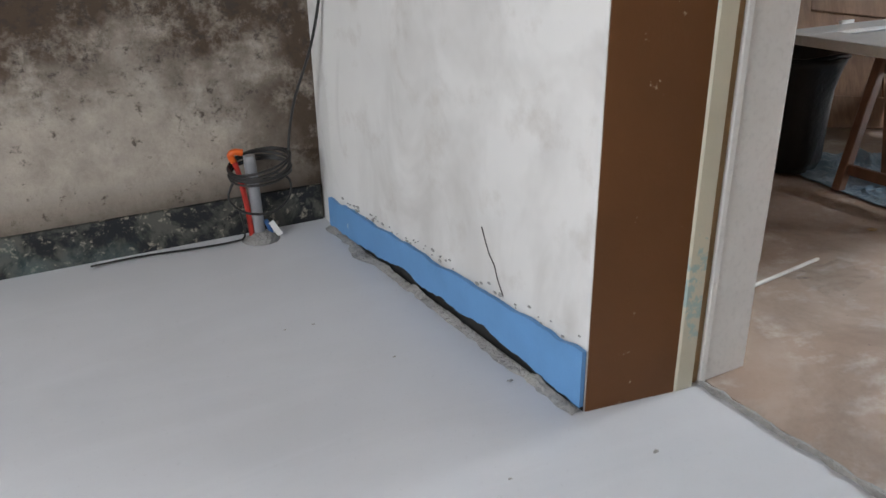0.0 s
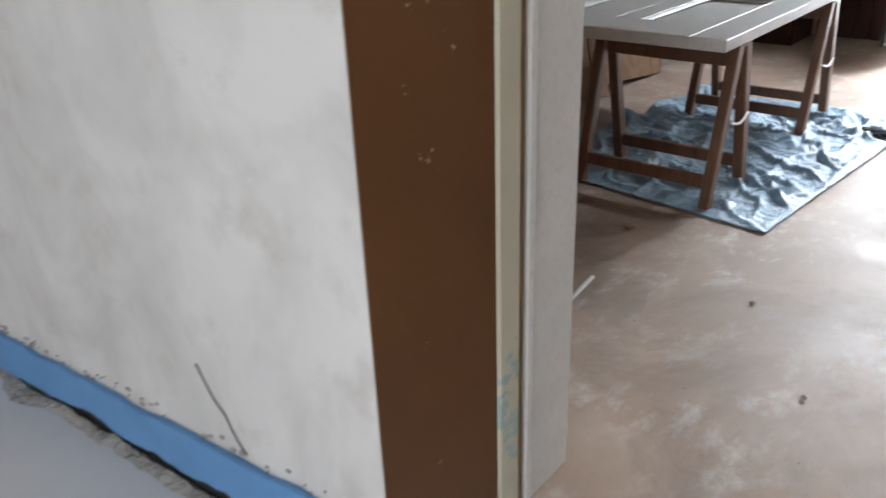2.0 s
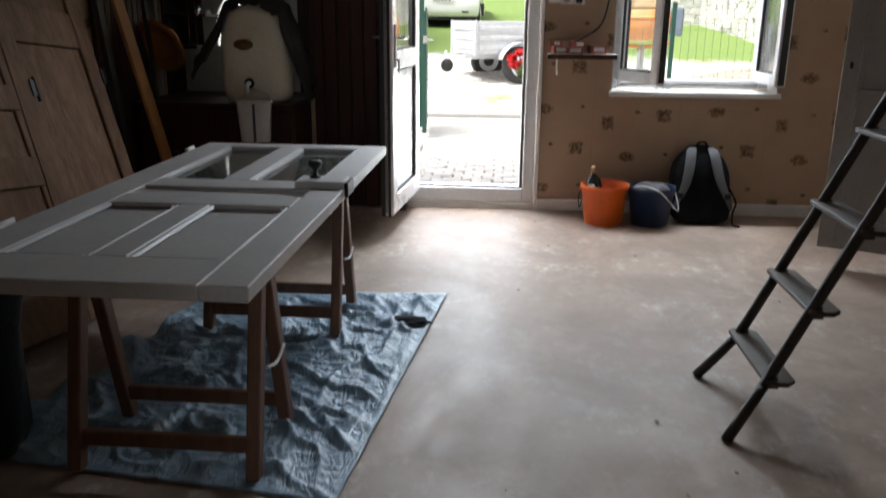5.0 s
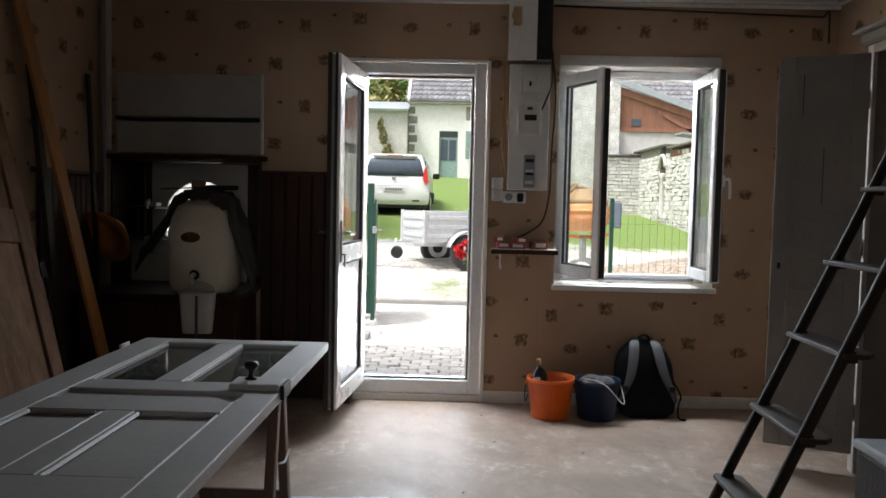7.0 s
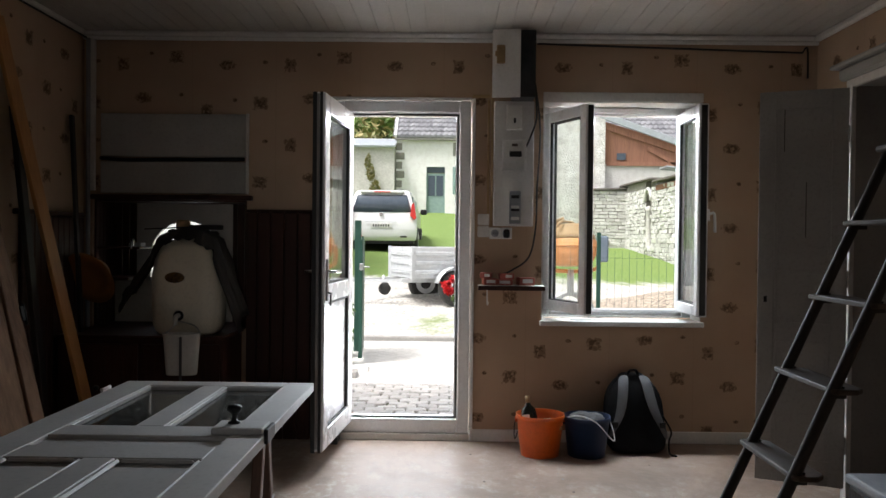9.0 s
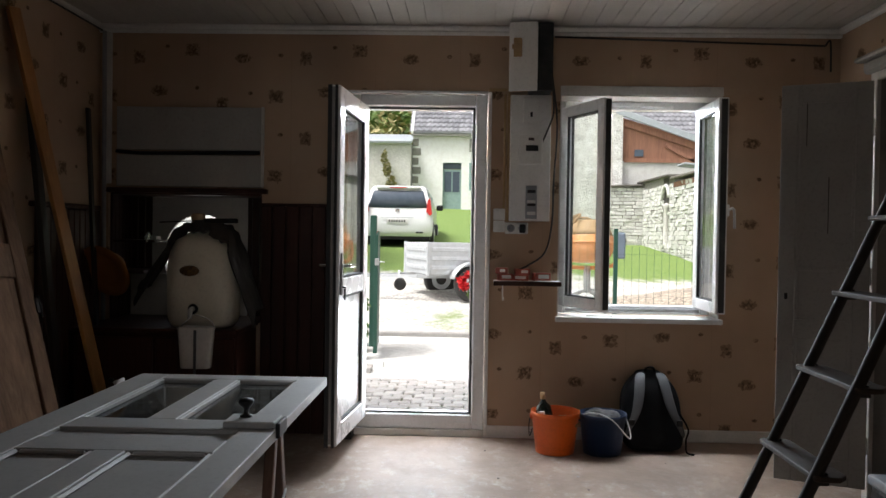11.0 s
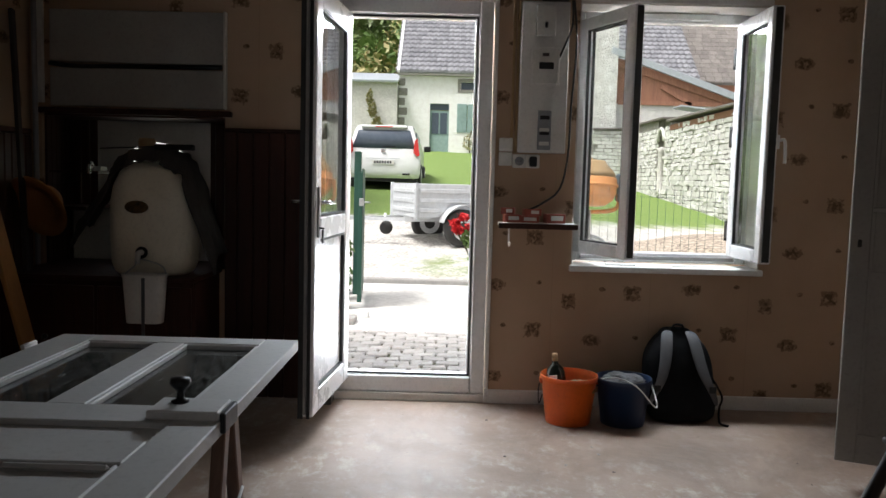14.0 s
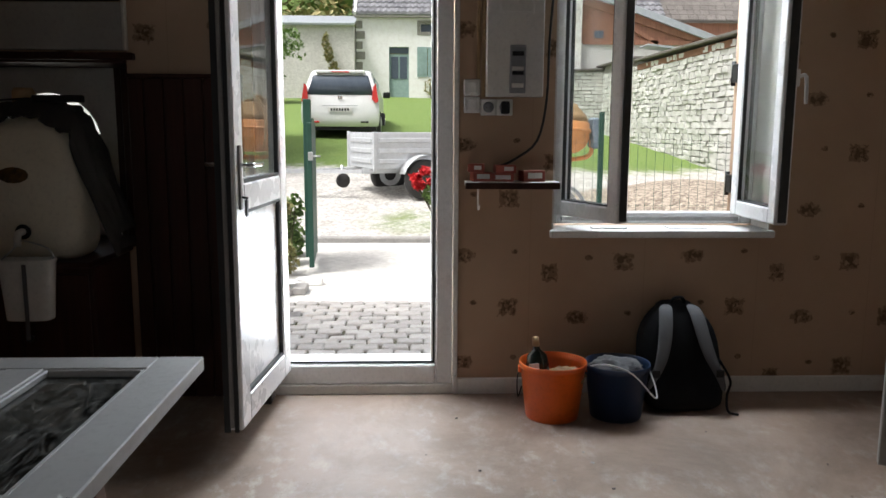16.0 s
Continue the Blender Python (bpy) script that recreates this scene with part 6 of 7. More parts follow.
def make_yard():
    """Pale gravel near the house, then grass; the border is ragged."""
    n = Nodes("gravel_and_grass", 0.9, 0, 0.2).world_place()
    ax = n.axes()
    big, mid, fine = n.noise(0.5, 4), n.noise(2.5, 5, 0.65), n.noise(22, 4)
    grit = n.cells(26)
    sep = n.tree.nodes.new("ShaderNodeSeparateColor")
    n.put(sep.inputs[0], grit.outputs["Color"])
    gravel = n.mix(sep.outputs[0], (0.62, 0.595, 0.56), (0.36, 0.345, 0.325))
    gravel = n.mix(n.math("MULTIPLY", n.band(mid, 0.5, 0.7), 0.4), gravel, (0.26, 0.22, 0.17))
    grass = n.mix(n.band(fine, 0.35, 0.7), (0.125, 0.195, 0.05), (0.19, 0.265, 0.085))
    grass = n.mix(n.math("MULTIPLY", n.band(mid, 0.5, 0.75), 0.4), grass, (0.20, 0.235, 0.07))
    edge = n.math("ADD", ax[0], n.math("MULTIPLY", n.math("SUBTRACT", mid, 0.5), 3.0))
    right = n.math("MULTIPLY", n.band(ax[1], -2.0, -5.0), 1.6)
    lawn = n.band(n.math("SUBTRACT", edge, right), 16.0, 17.0)
    tuft = n.math("MULTIPLY", n.band(n.math("POWER", n.math("ADD", n.math("POWER", n.math("SUBTRACT", ax[0], 11.9), 2.0), n.math("POWER", n.math("SUBTRACT", ax[1], 1.1), 2.0)), 0.5), 0.9, 0.3), n.band(mid, 0.35, 0.6))
    lawn = n.math("MAXIMUM", lawn, n.math("MULTIPLY", tuft, 0.8))
    rough_stones = n.mix(sep.outputs[1], (0.48, 0.41, 0.33), (0.17, 0.14, 0.115))
    du, dv = n.math("DIVIDE", n.math("SUBTRACT", ax[0], 12.6), 2.3), n.math("DIVIDE", n.math("ADD", ax[1], 2.7), 1.9)
    pile = n.band(n.math("ADD", n.math("ADD", n.math("MULTIPLY", du, du), n.math("MULTIPLY", dv, dv)), n.math("MULTIPLY", n.math("SUBTRACT", mid, 0.5), 0.6)), 1.05, 0.9)
    gravel = n.mix(pile, gravel, rough_stones)
    n.color(n.mix(lawn, gravel, grass))
    n.bump(n.math("ADD", n.math("MULTIPLY", grit.outputs["Distance"], -1.0), fine), 0.6, 0.02)
    return n.mat


def lie(x, y=0.0):
    """Height of the land at a distance from the house."""
    pts = ((-300, -0.06), (10.85, -0.06), (10.95, 0.02), (13, 0.24), (18.5, 0.72), (20.5, 0.95), (35, 2.4), (48, 4.1), (70, 15.5), (110, 38), (300, 60), (2500, 60))
    for (a, p), (b, q) in zip(pts, pts[1:]):
        if a <= x <= b:
            z = p + (q - p) * (x - a) / (b - a)
            break
    if x > 10.95:
        z *= 1 - 0.36 * min(1, max(0, (-0.5 - y) / 3.0))
        heap = max(0, 1 - ((x - 12.6) / 1.9) ** 2 - ((y + 2.6) / 1.5) ** 2)
        z += 0.38 * heap
        z += 0.03 * noise.noise(Vector((x * 0.9, y * 0.9, 0))) * min(1, (x - 10.95))
    return z


def land():
    xs = [-2500, -300, -60, -8, 6.45, 8, 10.85, 10.95] + [10.95 + 0.35 * k for k in range(1, 28)] + [21 + 2 * k for k in range(15)] + [56, 63, 70, 85, 110, 200, 2500]
    ys = [-2500, -300, -60, -25, -14, -9] + [-7 + 0.35 * k for k in range(32)] + [5, 7, 10, 15, 25, 60, 300, 2500]
    bm = bmesh.new()
    grid = [[bm.verts.new((x, y, (lie(x, y) if x > 10.9 else (-0.30 if x < 6.4 else -0.06)))) for y in ys] for x in xs]
    for i in range(len(xs) - 1):
        for j in range(len(ys) - 1):
            bm.faces.new((grid[i][j], grid[i + 1][j], grid[i + 1][j + 1], grid[i][j + 1])).smooth = True
    setting("ground", bm, make_yard(), "pale gravel yard turning into rising lawn", "ground")


land()
setting("path_slab", boxed(8.0, 10.88, 0.75, 2.6, -0.2, -0.005, 0.012), slab_mat, "pale concrete path slab outside the door", "path")
setting("path_kerb", boxed(10.89, 10.99, -0.8, 2.6, -0.2, 0.055, 0.015), cement, "low concrete kerb across the path", "kerb")
setting("cobble_bed", boxed(6.5, 7.995, -0.6, 2.7, -0.2, -0.022), earth_mat, "earth bed between cobbles", "ground")


def cobbles():
    top = tagged(new("pavement"), "strip of worn grey cobblestones outside the door", "pavement", "", "structure")
    meshes = []
    for k in range(5):
        bm = boxed(-0.05, 0.05, -0.075, 0.075, -0.05, 0.0, 0.014, 2)
        for v in bm.verts:
            v.co += Vector((noise.noise(v.co * 22 + Vector((k, 0, 0))), noise.noise(v.co * 22 + Vector((0, k, 0))), noise.noise(v.co * 22 + Vector((0, 0, k))))) * 0.008
        me = bpy.data.meshes.new("cobble")
        bm.to_mesh(me)
        bm.free()
        me.materials.append(cobble_mat)
        meshes.append(me)
    for i in range(13):
        for j in range(16):
            x, y = 6.60 + 0.113 * i, 0.35 + 0.160 * j + (0.08 if i % 2 else 0)
            piece("cobble", meshes[(i * 7 + j * 3) % 5], pose(x + random.uniform(-.005, .005), y + random.uniform(-.006, .006), -0.004 + random.uniform(-.006, .006), random.uniform(-2, 2), random.uniform(-2, 2), random.uniform(-4, 4)), top)


cobbles()


def leaves(bm, c, r, count, size, squash=(1, 1, 1), skin=0.55):
    """Many small leaf faces scattered through a clump."""
    for _ in range(count):
        d = Vector((random.gauss(0, 1), random.gauss(0, 1), random.gauss(0, 1))).normalized() * r * (skin + (1 - skin) * random.random() ** 0.5)
        d *= 0.75 + 0.5 * noise.noise(Vector(c) + d * 1.2)
        p = Vector(c) + Vector((d.x * squash[0], d.y * squash[1], d.z * squash[2]))
        q = Euler((random.uniform(-1, 1), random.uniform(-1, 1), random.uniform(0, 6.28))).to_matrix()
        s = size * random.uniform(0.6, 1.3)
        vs = [bm.verts.new(p + q @ Vector(o)) for o in ((-s, 0, 0), (0, -0.45 * s, 0.1 * s), (s, 0, 0), (0, 0.45 * s, 0.1 * s))]
        bm.faces.new(vs)


def standing(build, dy, dz):
    """Builds things and sets them on the rising land."""
    before = set(bpy.data.objects)
    build()
    for ob in set(bpy.data.objects) - before:
        if ob.parent is None:
            ob.matrix_basis = Matrix.Translation((0, dy, dz)) @ ob.matrix_basis


def far_house():
    h = thing("house", 36.5, -2.0, 2.0, "low whitewashed stone cottage with grey tiled roof and green shutters", "house")
    part("wall", walled("x", 35.0, 35.5, -9, 3.35, 1.6, 5.15, [(1.25, 2.05, 1.95, 4.0), (0.08, 0.92, 2.85, 3.98), (0.2, 0.78, 4.58, 4.91)]), white_wall, h)
    part("gable", joined(boxed(35.5, 39, 2.9, 3.35, 1.6, 5.15)), white_wall, h)
    door = part("door", boxed(35.12, 35.16, 1.25, 2.05, 1.95, 3.72), green_paint, h, "faded grey-green plank door")
    part("transom", boxed(35.13, 35.15, 1.25, 2.05, 3.74, 4.0), car_glass, door)
    for y0, y1 in ((1.33, 1.62), (1.68, 1.97)):
        part("pane", boxed(35.10, 35.12, y0, y1, 2.75, 3.62), car_glass, door)
    part("door_frame", ring_frame(1.22, 2.08, 1.95, 4.03, 0.05, 35.08, 35.17, 0), green_paint, h)
    for y0, y1 in ((0.08, 0.49), (0.51, 0.92)):
        sh = part("shutter", boxed(34.96, 35.02, y0, y1, 2.82, 4.0, 0.01), green_paint, h, "faded green shutter")
        for k in range(6):
            part("slat", boxed(34.945, 34.96, y0 + 0.05, y1 - 0.05, 2.92 + 0.17 * k, 3.03 + 0.17 * k), green_paint, sh)
    part("attic_opening", boxed(35.2, 35.25, 0.2, 0.78, 4.58, 4.91), car_glass, h)
    part("attic_surround", ring_frame(0.06, 0.92, 4.46, 5.03, 0.13, 34.97, 35.0, 0.01), mortar, h)
    part("eaves", boxed(34.75, 35.0, -9, 3.4, 5.12, 5.24), mortar, h)
    roof = part("roof", joined(bar((34.75, -2.8, 5.2), (38.2, -2.8, 8.1), 12.3, 0.08, 0, (-0.6, 0, 0.8))), slate, h)
    rows, courses = 13, []
    for i in range(rows):
        t = i / rows
        x, z = 34.72 + 3.45 * t, 5.25 + 2.9 * t
        bm = bmesh.new()
        y = -9.0
        while y < 3.3:
            w = 0.24
            vs = [bm.verts.new(p) for p in ((x, y, z + 0.07), (x, y + w * 0.5, z + 0.12), (x, y + w, z + 0.07), (x + 0.30, y + w, z + 0.25), (x + 0.30, y + w * 0.5, z + 0.28), (x + 0.30, y, z + 0.25),
                                            (x, y, z - 0.01), (x, y + w, z - 0.01))]
            bm.faces.new((vs[0], vs[1], vs[4], vs[5]))
            bm.faces.new((vs[1], vs[2], vs[3], vs[4]))
            bm.faces.new((vs[0], vs[6], vs[7], vs[2], vs[1]))
            y += w
        courses.append(bm)
    tagged(part("roof_covering", joined(*courses), slate, roof), "", "", "", "stuff")
    part("verge", bar((34.7, 3.37, 5.25), (38.2, 3.37, 8.2), 0.10, 0.14, 0, (-0.6, 0, 0.8)), white_wall, h)
    part("back_slope", bar((38.15, -2.8, 8.1), (41.6, -2.8, 5.2), 12.3, 0.08, 0, (0.6, 0, 0.8)), slate, h)
    for k in range(8):
        part("quoin", boxed(34.975, 35.02, 3.0 + 0.1 * (k % 2), 3.37, 1.9 + 0.4 * k, 2.2 + 0.4 * k, 0.02), mortar, h)
    n = thing("climbing_shrub", 34.6, 0.2, 2.0, "bare climbing shrub against the cottage wall", "shrub")
    bm = bmesh.new()
    leaves(bm, (34.75, 0.35, 2.35), 0.42, 160, 0.06)
    leaves(bm, (34.75, -0.4, 2.3), 0.5, 160, 0.06)
    part("crown", bm, leaf_autumn, n)
    part("stem", tube([(34.8, 0.35, 1.95), (34.82, 0.4, 2.4), (34.85, 0.3, 2.9)], 0.03, 6), stem_mat, n)


standing(far_house, 0.14, 0.40)


def far_shed():
    t = thing("shed", 34.6, 5.6, 2.0, "grey rendered lean-to shed beside the cottage", "shed")
    part("wall", boxed(34.3, 36.5, 3.40, 8.5, 1.6, 4.75), slab_mat, t)
    part("roof", bar((34.05, 5.95, 4.76), (36.6, 5.95, 5.35), 5.2, 0.10, 0.01, (-0.2, 0, 1)), zinc, t, "zinc sheet roof")
    for c, r, n in (((33.9, 4.2, 2.9), 0.45, 260), ((33.95, 4.35, 3.6), 0.35, 200), ((33.9, 3.95, 2.3), 0.4, 200), ((34.0, 4.5, 4.1), 0.28, 120)):
        bm = bmesh.new()
        leaves(bm, c, r, n, 0.08, (0.4, 0.6, 1.4))
        tagged(part("ivy", bm, leaf_autumn), "yellow-green ivy on a grey shed wall", "ivy")
    hedge = thing("hedge_bush", 31.5, 6.0, 1.7, "tall green ivy-covered bush beside the parked car", "bush")
    bm = bmesh.new()
    for k in range(9):
        leaves(bm, (31.2 + random.uniform(-.6, .6), 5.2 + random.uniform(0, 2.4), 2.4 + 0.28 * k), 0.75, 320, 0.09)
    part("crown", bm, leaf_green, hedge)
    part("trunk", tube([(31.4, 6.0, 1.5), (31.4, 6.0, 2.4), (31.3, 6.1, 3.6)], 0.10, 8, 3, 0.04), stem_mat, hedge)


standing(far_shed, 0.13, 0.39)


def stone_wall():
    """Rubble wall along the yard with an arched niche."""
    w = thing("stone_wall", 20.0, -4.9, 0.4, "tall pale rubble stone wall with tiled coping and a small niche", "wall")
    part("core", joined(boxed(9.0, 24.2, -5.3, -4.84, -0.3, 2.72), boxed(24.9, 31.5, -5.3, -4.84, 0.0, 3.0), boxed(24.2, 24.9, -5.3, -5.0, 0, 3.0), boxed(24.2, 24.9, -5.0, -4.84, 0, 0.9)), mortar, w)
    bm = bmesh.new()
    z = 0.10
    while z < 2.66:
        hgt = random.uniform(0.09, 0.14)
        x = 12.5
        while x < 31.0:
            wd = random.uniform(0.16, 0.42)
            if z > lie(x, -4.6) - 0.3 and not (24.15 < x + wd / 2 < 24.95 and z > 0.9):
                d = random.uniform(0.01, 0.055)
                vs = slab(bm, x, x + wd - 0.025, -4.84, -4.84 + d, z, z + hgt - 0.022)
                for v in vs:
                    v.co += Vector((random.uniform(-.026, .026), random.uniform(-.012, .012), random.uniform(-.020, .020)))
            x += wd
        z += hgt
    z = 0.9
    while z < 2.80:
        hgt = random.uniform(0.09, 0.14)
        y = -4.84
        while y < -3.55:
            wd = random.uniform(0.16, 0.42)
            vs = slab(bm, 27.5 - random.uniform(0.01, 0.05), 27.5, y, y + wd - 0.025, z, z + hgt - 0.022)
            for v in vs:
                v.co += Vector((random.uniform(-.008, .008), random.uniform(-.014, .014), random.uniform(-.012, .012)))
            y += wd
        z += hgt
    tagged(part("stones", bm, rubble, w), "", "", "", "stuff")
    part("return_core", boxed(27.5, 27.75, -4.84, -3.4, 0.4, 2.86), mortar, w)
    part("return_coping", bar((27.6, -4.84, 2.91), (27.6, -3.4, 2.86), 0.45, 0.06, 0.01), brown_roof, w)
    part("coping", joined(bar((9.0, -5.06, 2.78), (23.6, -5.06, 2.86), 0.75, 0.06, 0.01), bar((24.0, -5.06, 2.98), (31.5, -5.06, 3.06), 0.7, 0.06, 0.01)), brown_roof, w, "brown tile coping")
    part("coping_board", boxed(9.0, 23.6, -4.86, -4.80, 2.60, 2.75, 0.01), barn_wood, w, "reddish board under the coping")
    arch = [(24.55 + 0.36 * math.cos(math.pi * k / 8), 2.35 + 0.36 * math.sin(math.pi * k / 8)) for k in range(9)]
    part("niche_arch", tube([(x, -4.83, z) for x, z in arch], 0.06, 6, 1), rubble, w)
    part("niche_post", moved(lathe(((0.0, 0), (0.14, 0), (0.10, 0.15), (0.09, 1.2), (0.14, 1.3), (0.0, 1.35)), 12), Matrix.Translation((24.55, -4.86, 0.85))), slab_mat, w)


standing(stone_wall, 0.10, 0.13)


def neighbour_house():
    h = thing("neighbour_house", 17.0, 8.5, 0.1, "white rendered neighbouring house with a grey tiled roof", "house")
    part("wall", boxed(14.0, 20.0, 5.3, 12.0, -0.3, 4.2), white_wall, h)
    part("roof", joined(bar((13.7, 8.65, 4.15), (17.0, 8.65, 6.4), 7.1, 0.1, 0.01, (-0.6, 0, 0.8)), bar((17.0, 8.65, 6.4), (20.3, 8.65, 4.15), 7.1, 0.1, 0.01, (0.6, 0, 0.8))), slate, h)
    win = part("window", boxed(13.97, 14.0, 7.2, 8.1, 1.1, 2.3), car_glass, h)
    part("window_frame", ring_frame(7.15, 8.15, 1.05, 2.35, 0.07, 13.94, 13.999, 0.004), white_paint, win)


neighbour_house()


def barn():
    b = thing("barn", 30.0, -8.0, 1.2, "timber-gabled barn with grey metal verge behind a stone wall", "barn")
    part("lower_wall", boxed(28.0, 36, -13, -3.2, 0.8, 3.6), rubble, b)
    part("plaster_wall", boxed(27.8, 28.0, -4.12, -2.0, 0.8, 7.2), barn_render, b)
    bm = bmesh.new()
    prof = ((-9.0, 3.6), (-4.15, 3.6), (-4.15, 5.05))
    f, k = ([bm.verts.new((x, y, z)) for y, z in prof] for x in (28.0, 28.2))
    bm.faces.new(f)
    bm.faces.new(k[::-1])
    for i in range(3):
        bm.faces.new((f[i], f[(i + 1) % 3], k[(i + 1) % 3], k[i]))
    gable = part("gable", bm, barn_wood, b, "red-brown boarded gable")
    part("gable_opening", boxed(27.96, 28.0, -4.85, -4.55, 3.75, 3.98), car_glass, gable)
    part("gable_brace", joined(bar((27.97, -8.0, 3.65), (27.97, -4.2, 4.85), 0.05, 0.16), bar((27.97, -6.6, 3.6), (27.97, -5.6, 4.15), 0.05, 0.12), bar((27.97, -4.2, 3.62), (27.97, -8.5, 3.62), 0.05, 0.14)), barn_wood, gable)
    part("verge", bar((27.85, -9.2, 3.45), (27.85, -3.9, 5.28), 0.12, 0.22, 0.01, (0, 0, 1)), zinc, b, "grey metal verge")
    part("small_canopy", bar((26.6, -6.9, 3.25), (26.6, -5.75, 3.38), 0.9, 0.06, 0.01, (0, 0, 1)), zinc, b)
    red = thing("red_barn", 40.0, -12.0, 1.5, "red plastered barn with a weathered tile roof", "barn")
    part("wall", boxed(36.2, 44, -22, -4.0, 1.2, 5.4), barn_wood, red)
    roof = part("roof", bar((35.9, -13, 5.3), (41.0, -13, 10.2), 19.5, 0.10, 0.01, (-0.7, 0, 0.7)), brown_roof, red)
    courses = []
    for i in range(22):
        t = i / 22
        bm = bmesh.new()
        y = -22.5
        while y < -3.4:
            wd = random.uniform(0.28, 0.42)
            vs = slab(bm, 0, 0.34, y, y + wd - 0.02, 0, 0.05)
            for v in vs:
                lift = 0.30 if v.co.x > 0.1 else 0.0
                v.co = Vector((35.82 + 5.1 * t + v.co.x, v.co.y, 5.36 + 4.9 * t + v.co.z + lift))
            y += wd
        courses.append(bm)
    tagged(part("roof_covering", joined(*courses), brown_roof, roof), "", "", "", "stuff")
    part("window", boxed(36.15, 36.2, -10.6, -9.9, 4.4, 5.0), white_paint, red)


standing(barn, 0.05, 0.29)


def parked_car():
    """A white people carrier seen from behind."""
    g = 0.95
    c = thing("car", 22.5, 2.8, g, "white family car parked on the lawn, seen from behind", "car")
    y0, y1, xr = 1.97, 3.73, 20.5
    ym = (y0 + y1) / 2

    def shell(profile, wide, mat, name, label="", parent=None, lift=0.0):
        """A hull from (x, z) stations across the car's width."""
        bm = bmesh.new()
        rows = []
        for s in (-1.0, -0.94, -0.6, 0.0, 0.6, 0.94, 1.0):
            inset = 0.05 if abs(s) == 1.0 else (0.012 if abs(s) > 0.9 else 0.0)
            row = []
            for (x, z), w in zip(profile, wide):
                cx = sum(p[0] for p in profile) / len(profile)
                cz = sum(p[1] for p in profile) / len(profile)
                row.append(bm.verts.new((x + (cx - x) * inset * 0.35 + 0.05 * abs(s) ** 3 * (1 if x < cx else 0), ym + s * w, g + z + (cz - z) * inset * 0.4)))
            rows.append(row)
        n = len(profile)
        for a, b in zip(rows, rows[1:]):
            for k in range(n):
                bm.faces.new((a[k], a[(k + 1) % n], b[(k + 1) % n], b[k])).smooth = True
        bm.faces.new(rows[0])
        bm.faces.new(rows[-1][::-1])
        return part(name, bm, mat, parent or c, label)

    shell(((20.52, 0.28), (20.47, 0.40), (20.48, 0.62), (20.54, 0.95), (20.75, 1.48), (21.0, 1.55), (22.4, 1.57), (23.2, 1.42), (24.0, 0.98), (24.7, 0.86), (24.85, 0.5), (24.8, 0.28)),
          (0.84, 0.87, 0.88, 0.86, 0.68, 0.66, 0.66, 0.68, 0.84, 0.80, 0.80, 0.80), car_paint, "body")
    shell(((20.535, 0.99), (20.70, 1.40), (20.72, 1.42), (20.56, 0.98)), (0.74, 0.62, 0.62, 0.74), car_glass, "rear_window", "dark rear window")
    part("spoiler", boxed(20.66, 20.95, ym - 0.55, ym + 0.55, g + 1.46, g + 1.535, 0.02), car_paint, c)
    part("brake_light", boxed(20.655, 20.665, ym - 0.2, ym + 0.2, g + 1.48, g + 1.505), tail_red, c)
    part("wiper", bar((20.53, ym - 0.30, g + 1.02), (20.55, ym + 0.02, g + 1.03), 0.02, 0.02), black_metal, c)
    part("badge", boxed(20.492, 20.51, ym - 0.05, ym + 0.05, g + 0.88, g + 0.97, 0.01), chrome, c)
    part("trim_strip", boxed(20.465, 20.48, ym - 0.40, ym + 0.40, g + 0.735, g + 0.755, 0.004), steel, c)
    plate = part("number_plate", boxed(20.455, 20.475, ym - 0.26, ym + 0.26, g + 0.60, g + 0.71, 0.004), paper_white, c)
    for k, w in enumerate((0.05, 0.05, 0.05, 0.05, 0.05, 0.05, 0.05)):
        y = ym + 0.19 - 0.062 * k
        part("plate_mark", boxed(20.452, 20.455, y - 0.019, y + 0.019, g + 0.625, g + 0.685), black_metal, plate)
    for s in (1, -1):
        lamp = bmesh.new()
        pts = ((0.80, 0.80), (0.86, 0.84), (0.80, 1.24), (0.74, 1.16), (0.71, 0.90))
        f, k = ([lamp.verts.new((x + 0.10 * (z - 0.8), ym + s * y, g + z)) for y, z in pts] for x in (20.49, 20.60))
        lamp.faces.new(f)
        lamp.faces.new(k[::-1])
        for i in range(5):
            lamp.faces.new((f[i], f[(i + 1) % 5], k[(i + 1) % 5], k[i]))
        part("tail_lamp", lamp, tail_red, c, "red tail lamp")
        part("bumper_lamp", boxed(20.455, 20.475, ym + s * 0.55 - 0.09, ym + s * 0.55 + 0.09, g + 0.36, g + 0.40, 0.01), black_metal if s < 0 else tail_red, c)
        part("mirror", boxed(22.95, 23.1, ym + s * 0.96 - 0.09, ym + s * 0.96 + 0.09, g + 1.0, g + 1.15, 0.03, 2), black_metal, c)
        part("side_window", bar((21.15, ym + s * 0.735, g + 1.25), (23.2, ym + s * 0.735, g + 1.2), 0.03, 0.30, 0.0), car_glass, c)
        for x in (21.25, 23.95):
            wheel = part("wheel", moved(lathe(((0.0, -0.1), (0.2, -0.1), (0.30, -0.1), (0.32, -0.07), (0.32, 0.07), (0.30, 0.1), (0.2, 0.1), (0.0, 0.1)), 28), Matrix.Translation((x, ym + s * 0.78, g + 0.32)) @ Matrix.Rotation(radians(90), 4, "X")), tyre_mat, c)
            part("rim", moved(lathe(((0.0, -0.105), (0.19, -0.105), (0.2, -0.1), (0.2, 0.1), (0.19, 0.105), (0.0, 0.105)), 20), Matrix.Translation((x, ym + s * 0.78, g + 0.32)) @ Matrix.Rotation(radians(90), 4, "X")), steel, wheel)
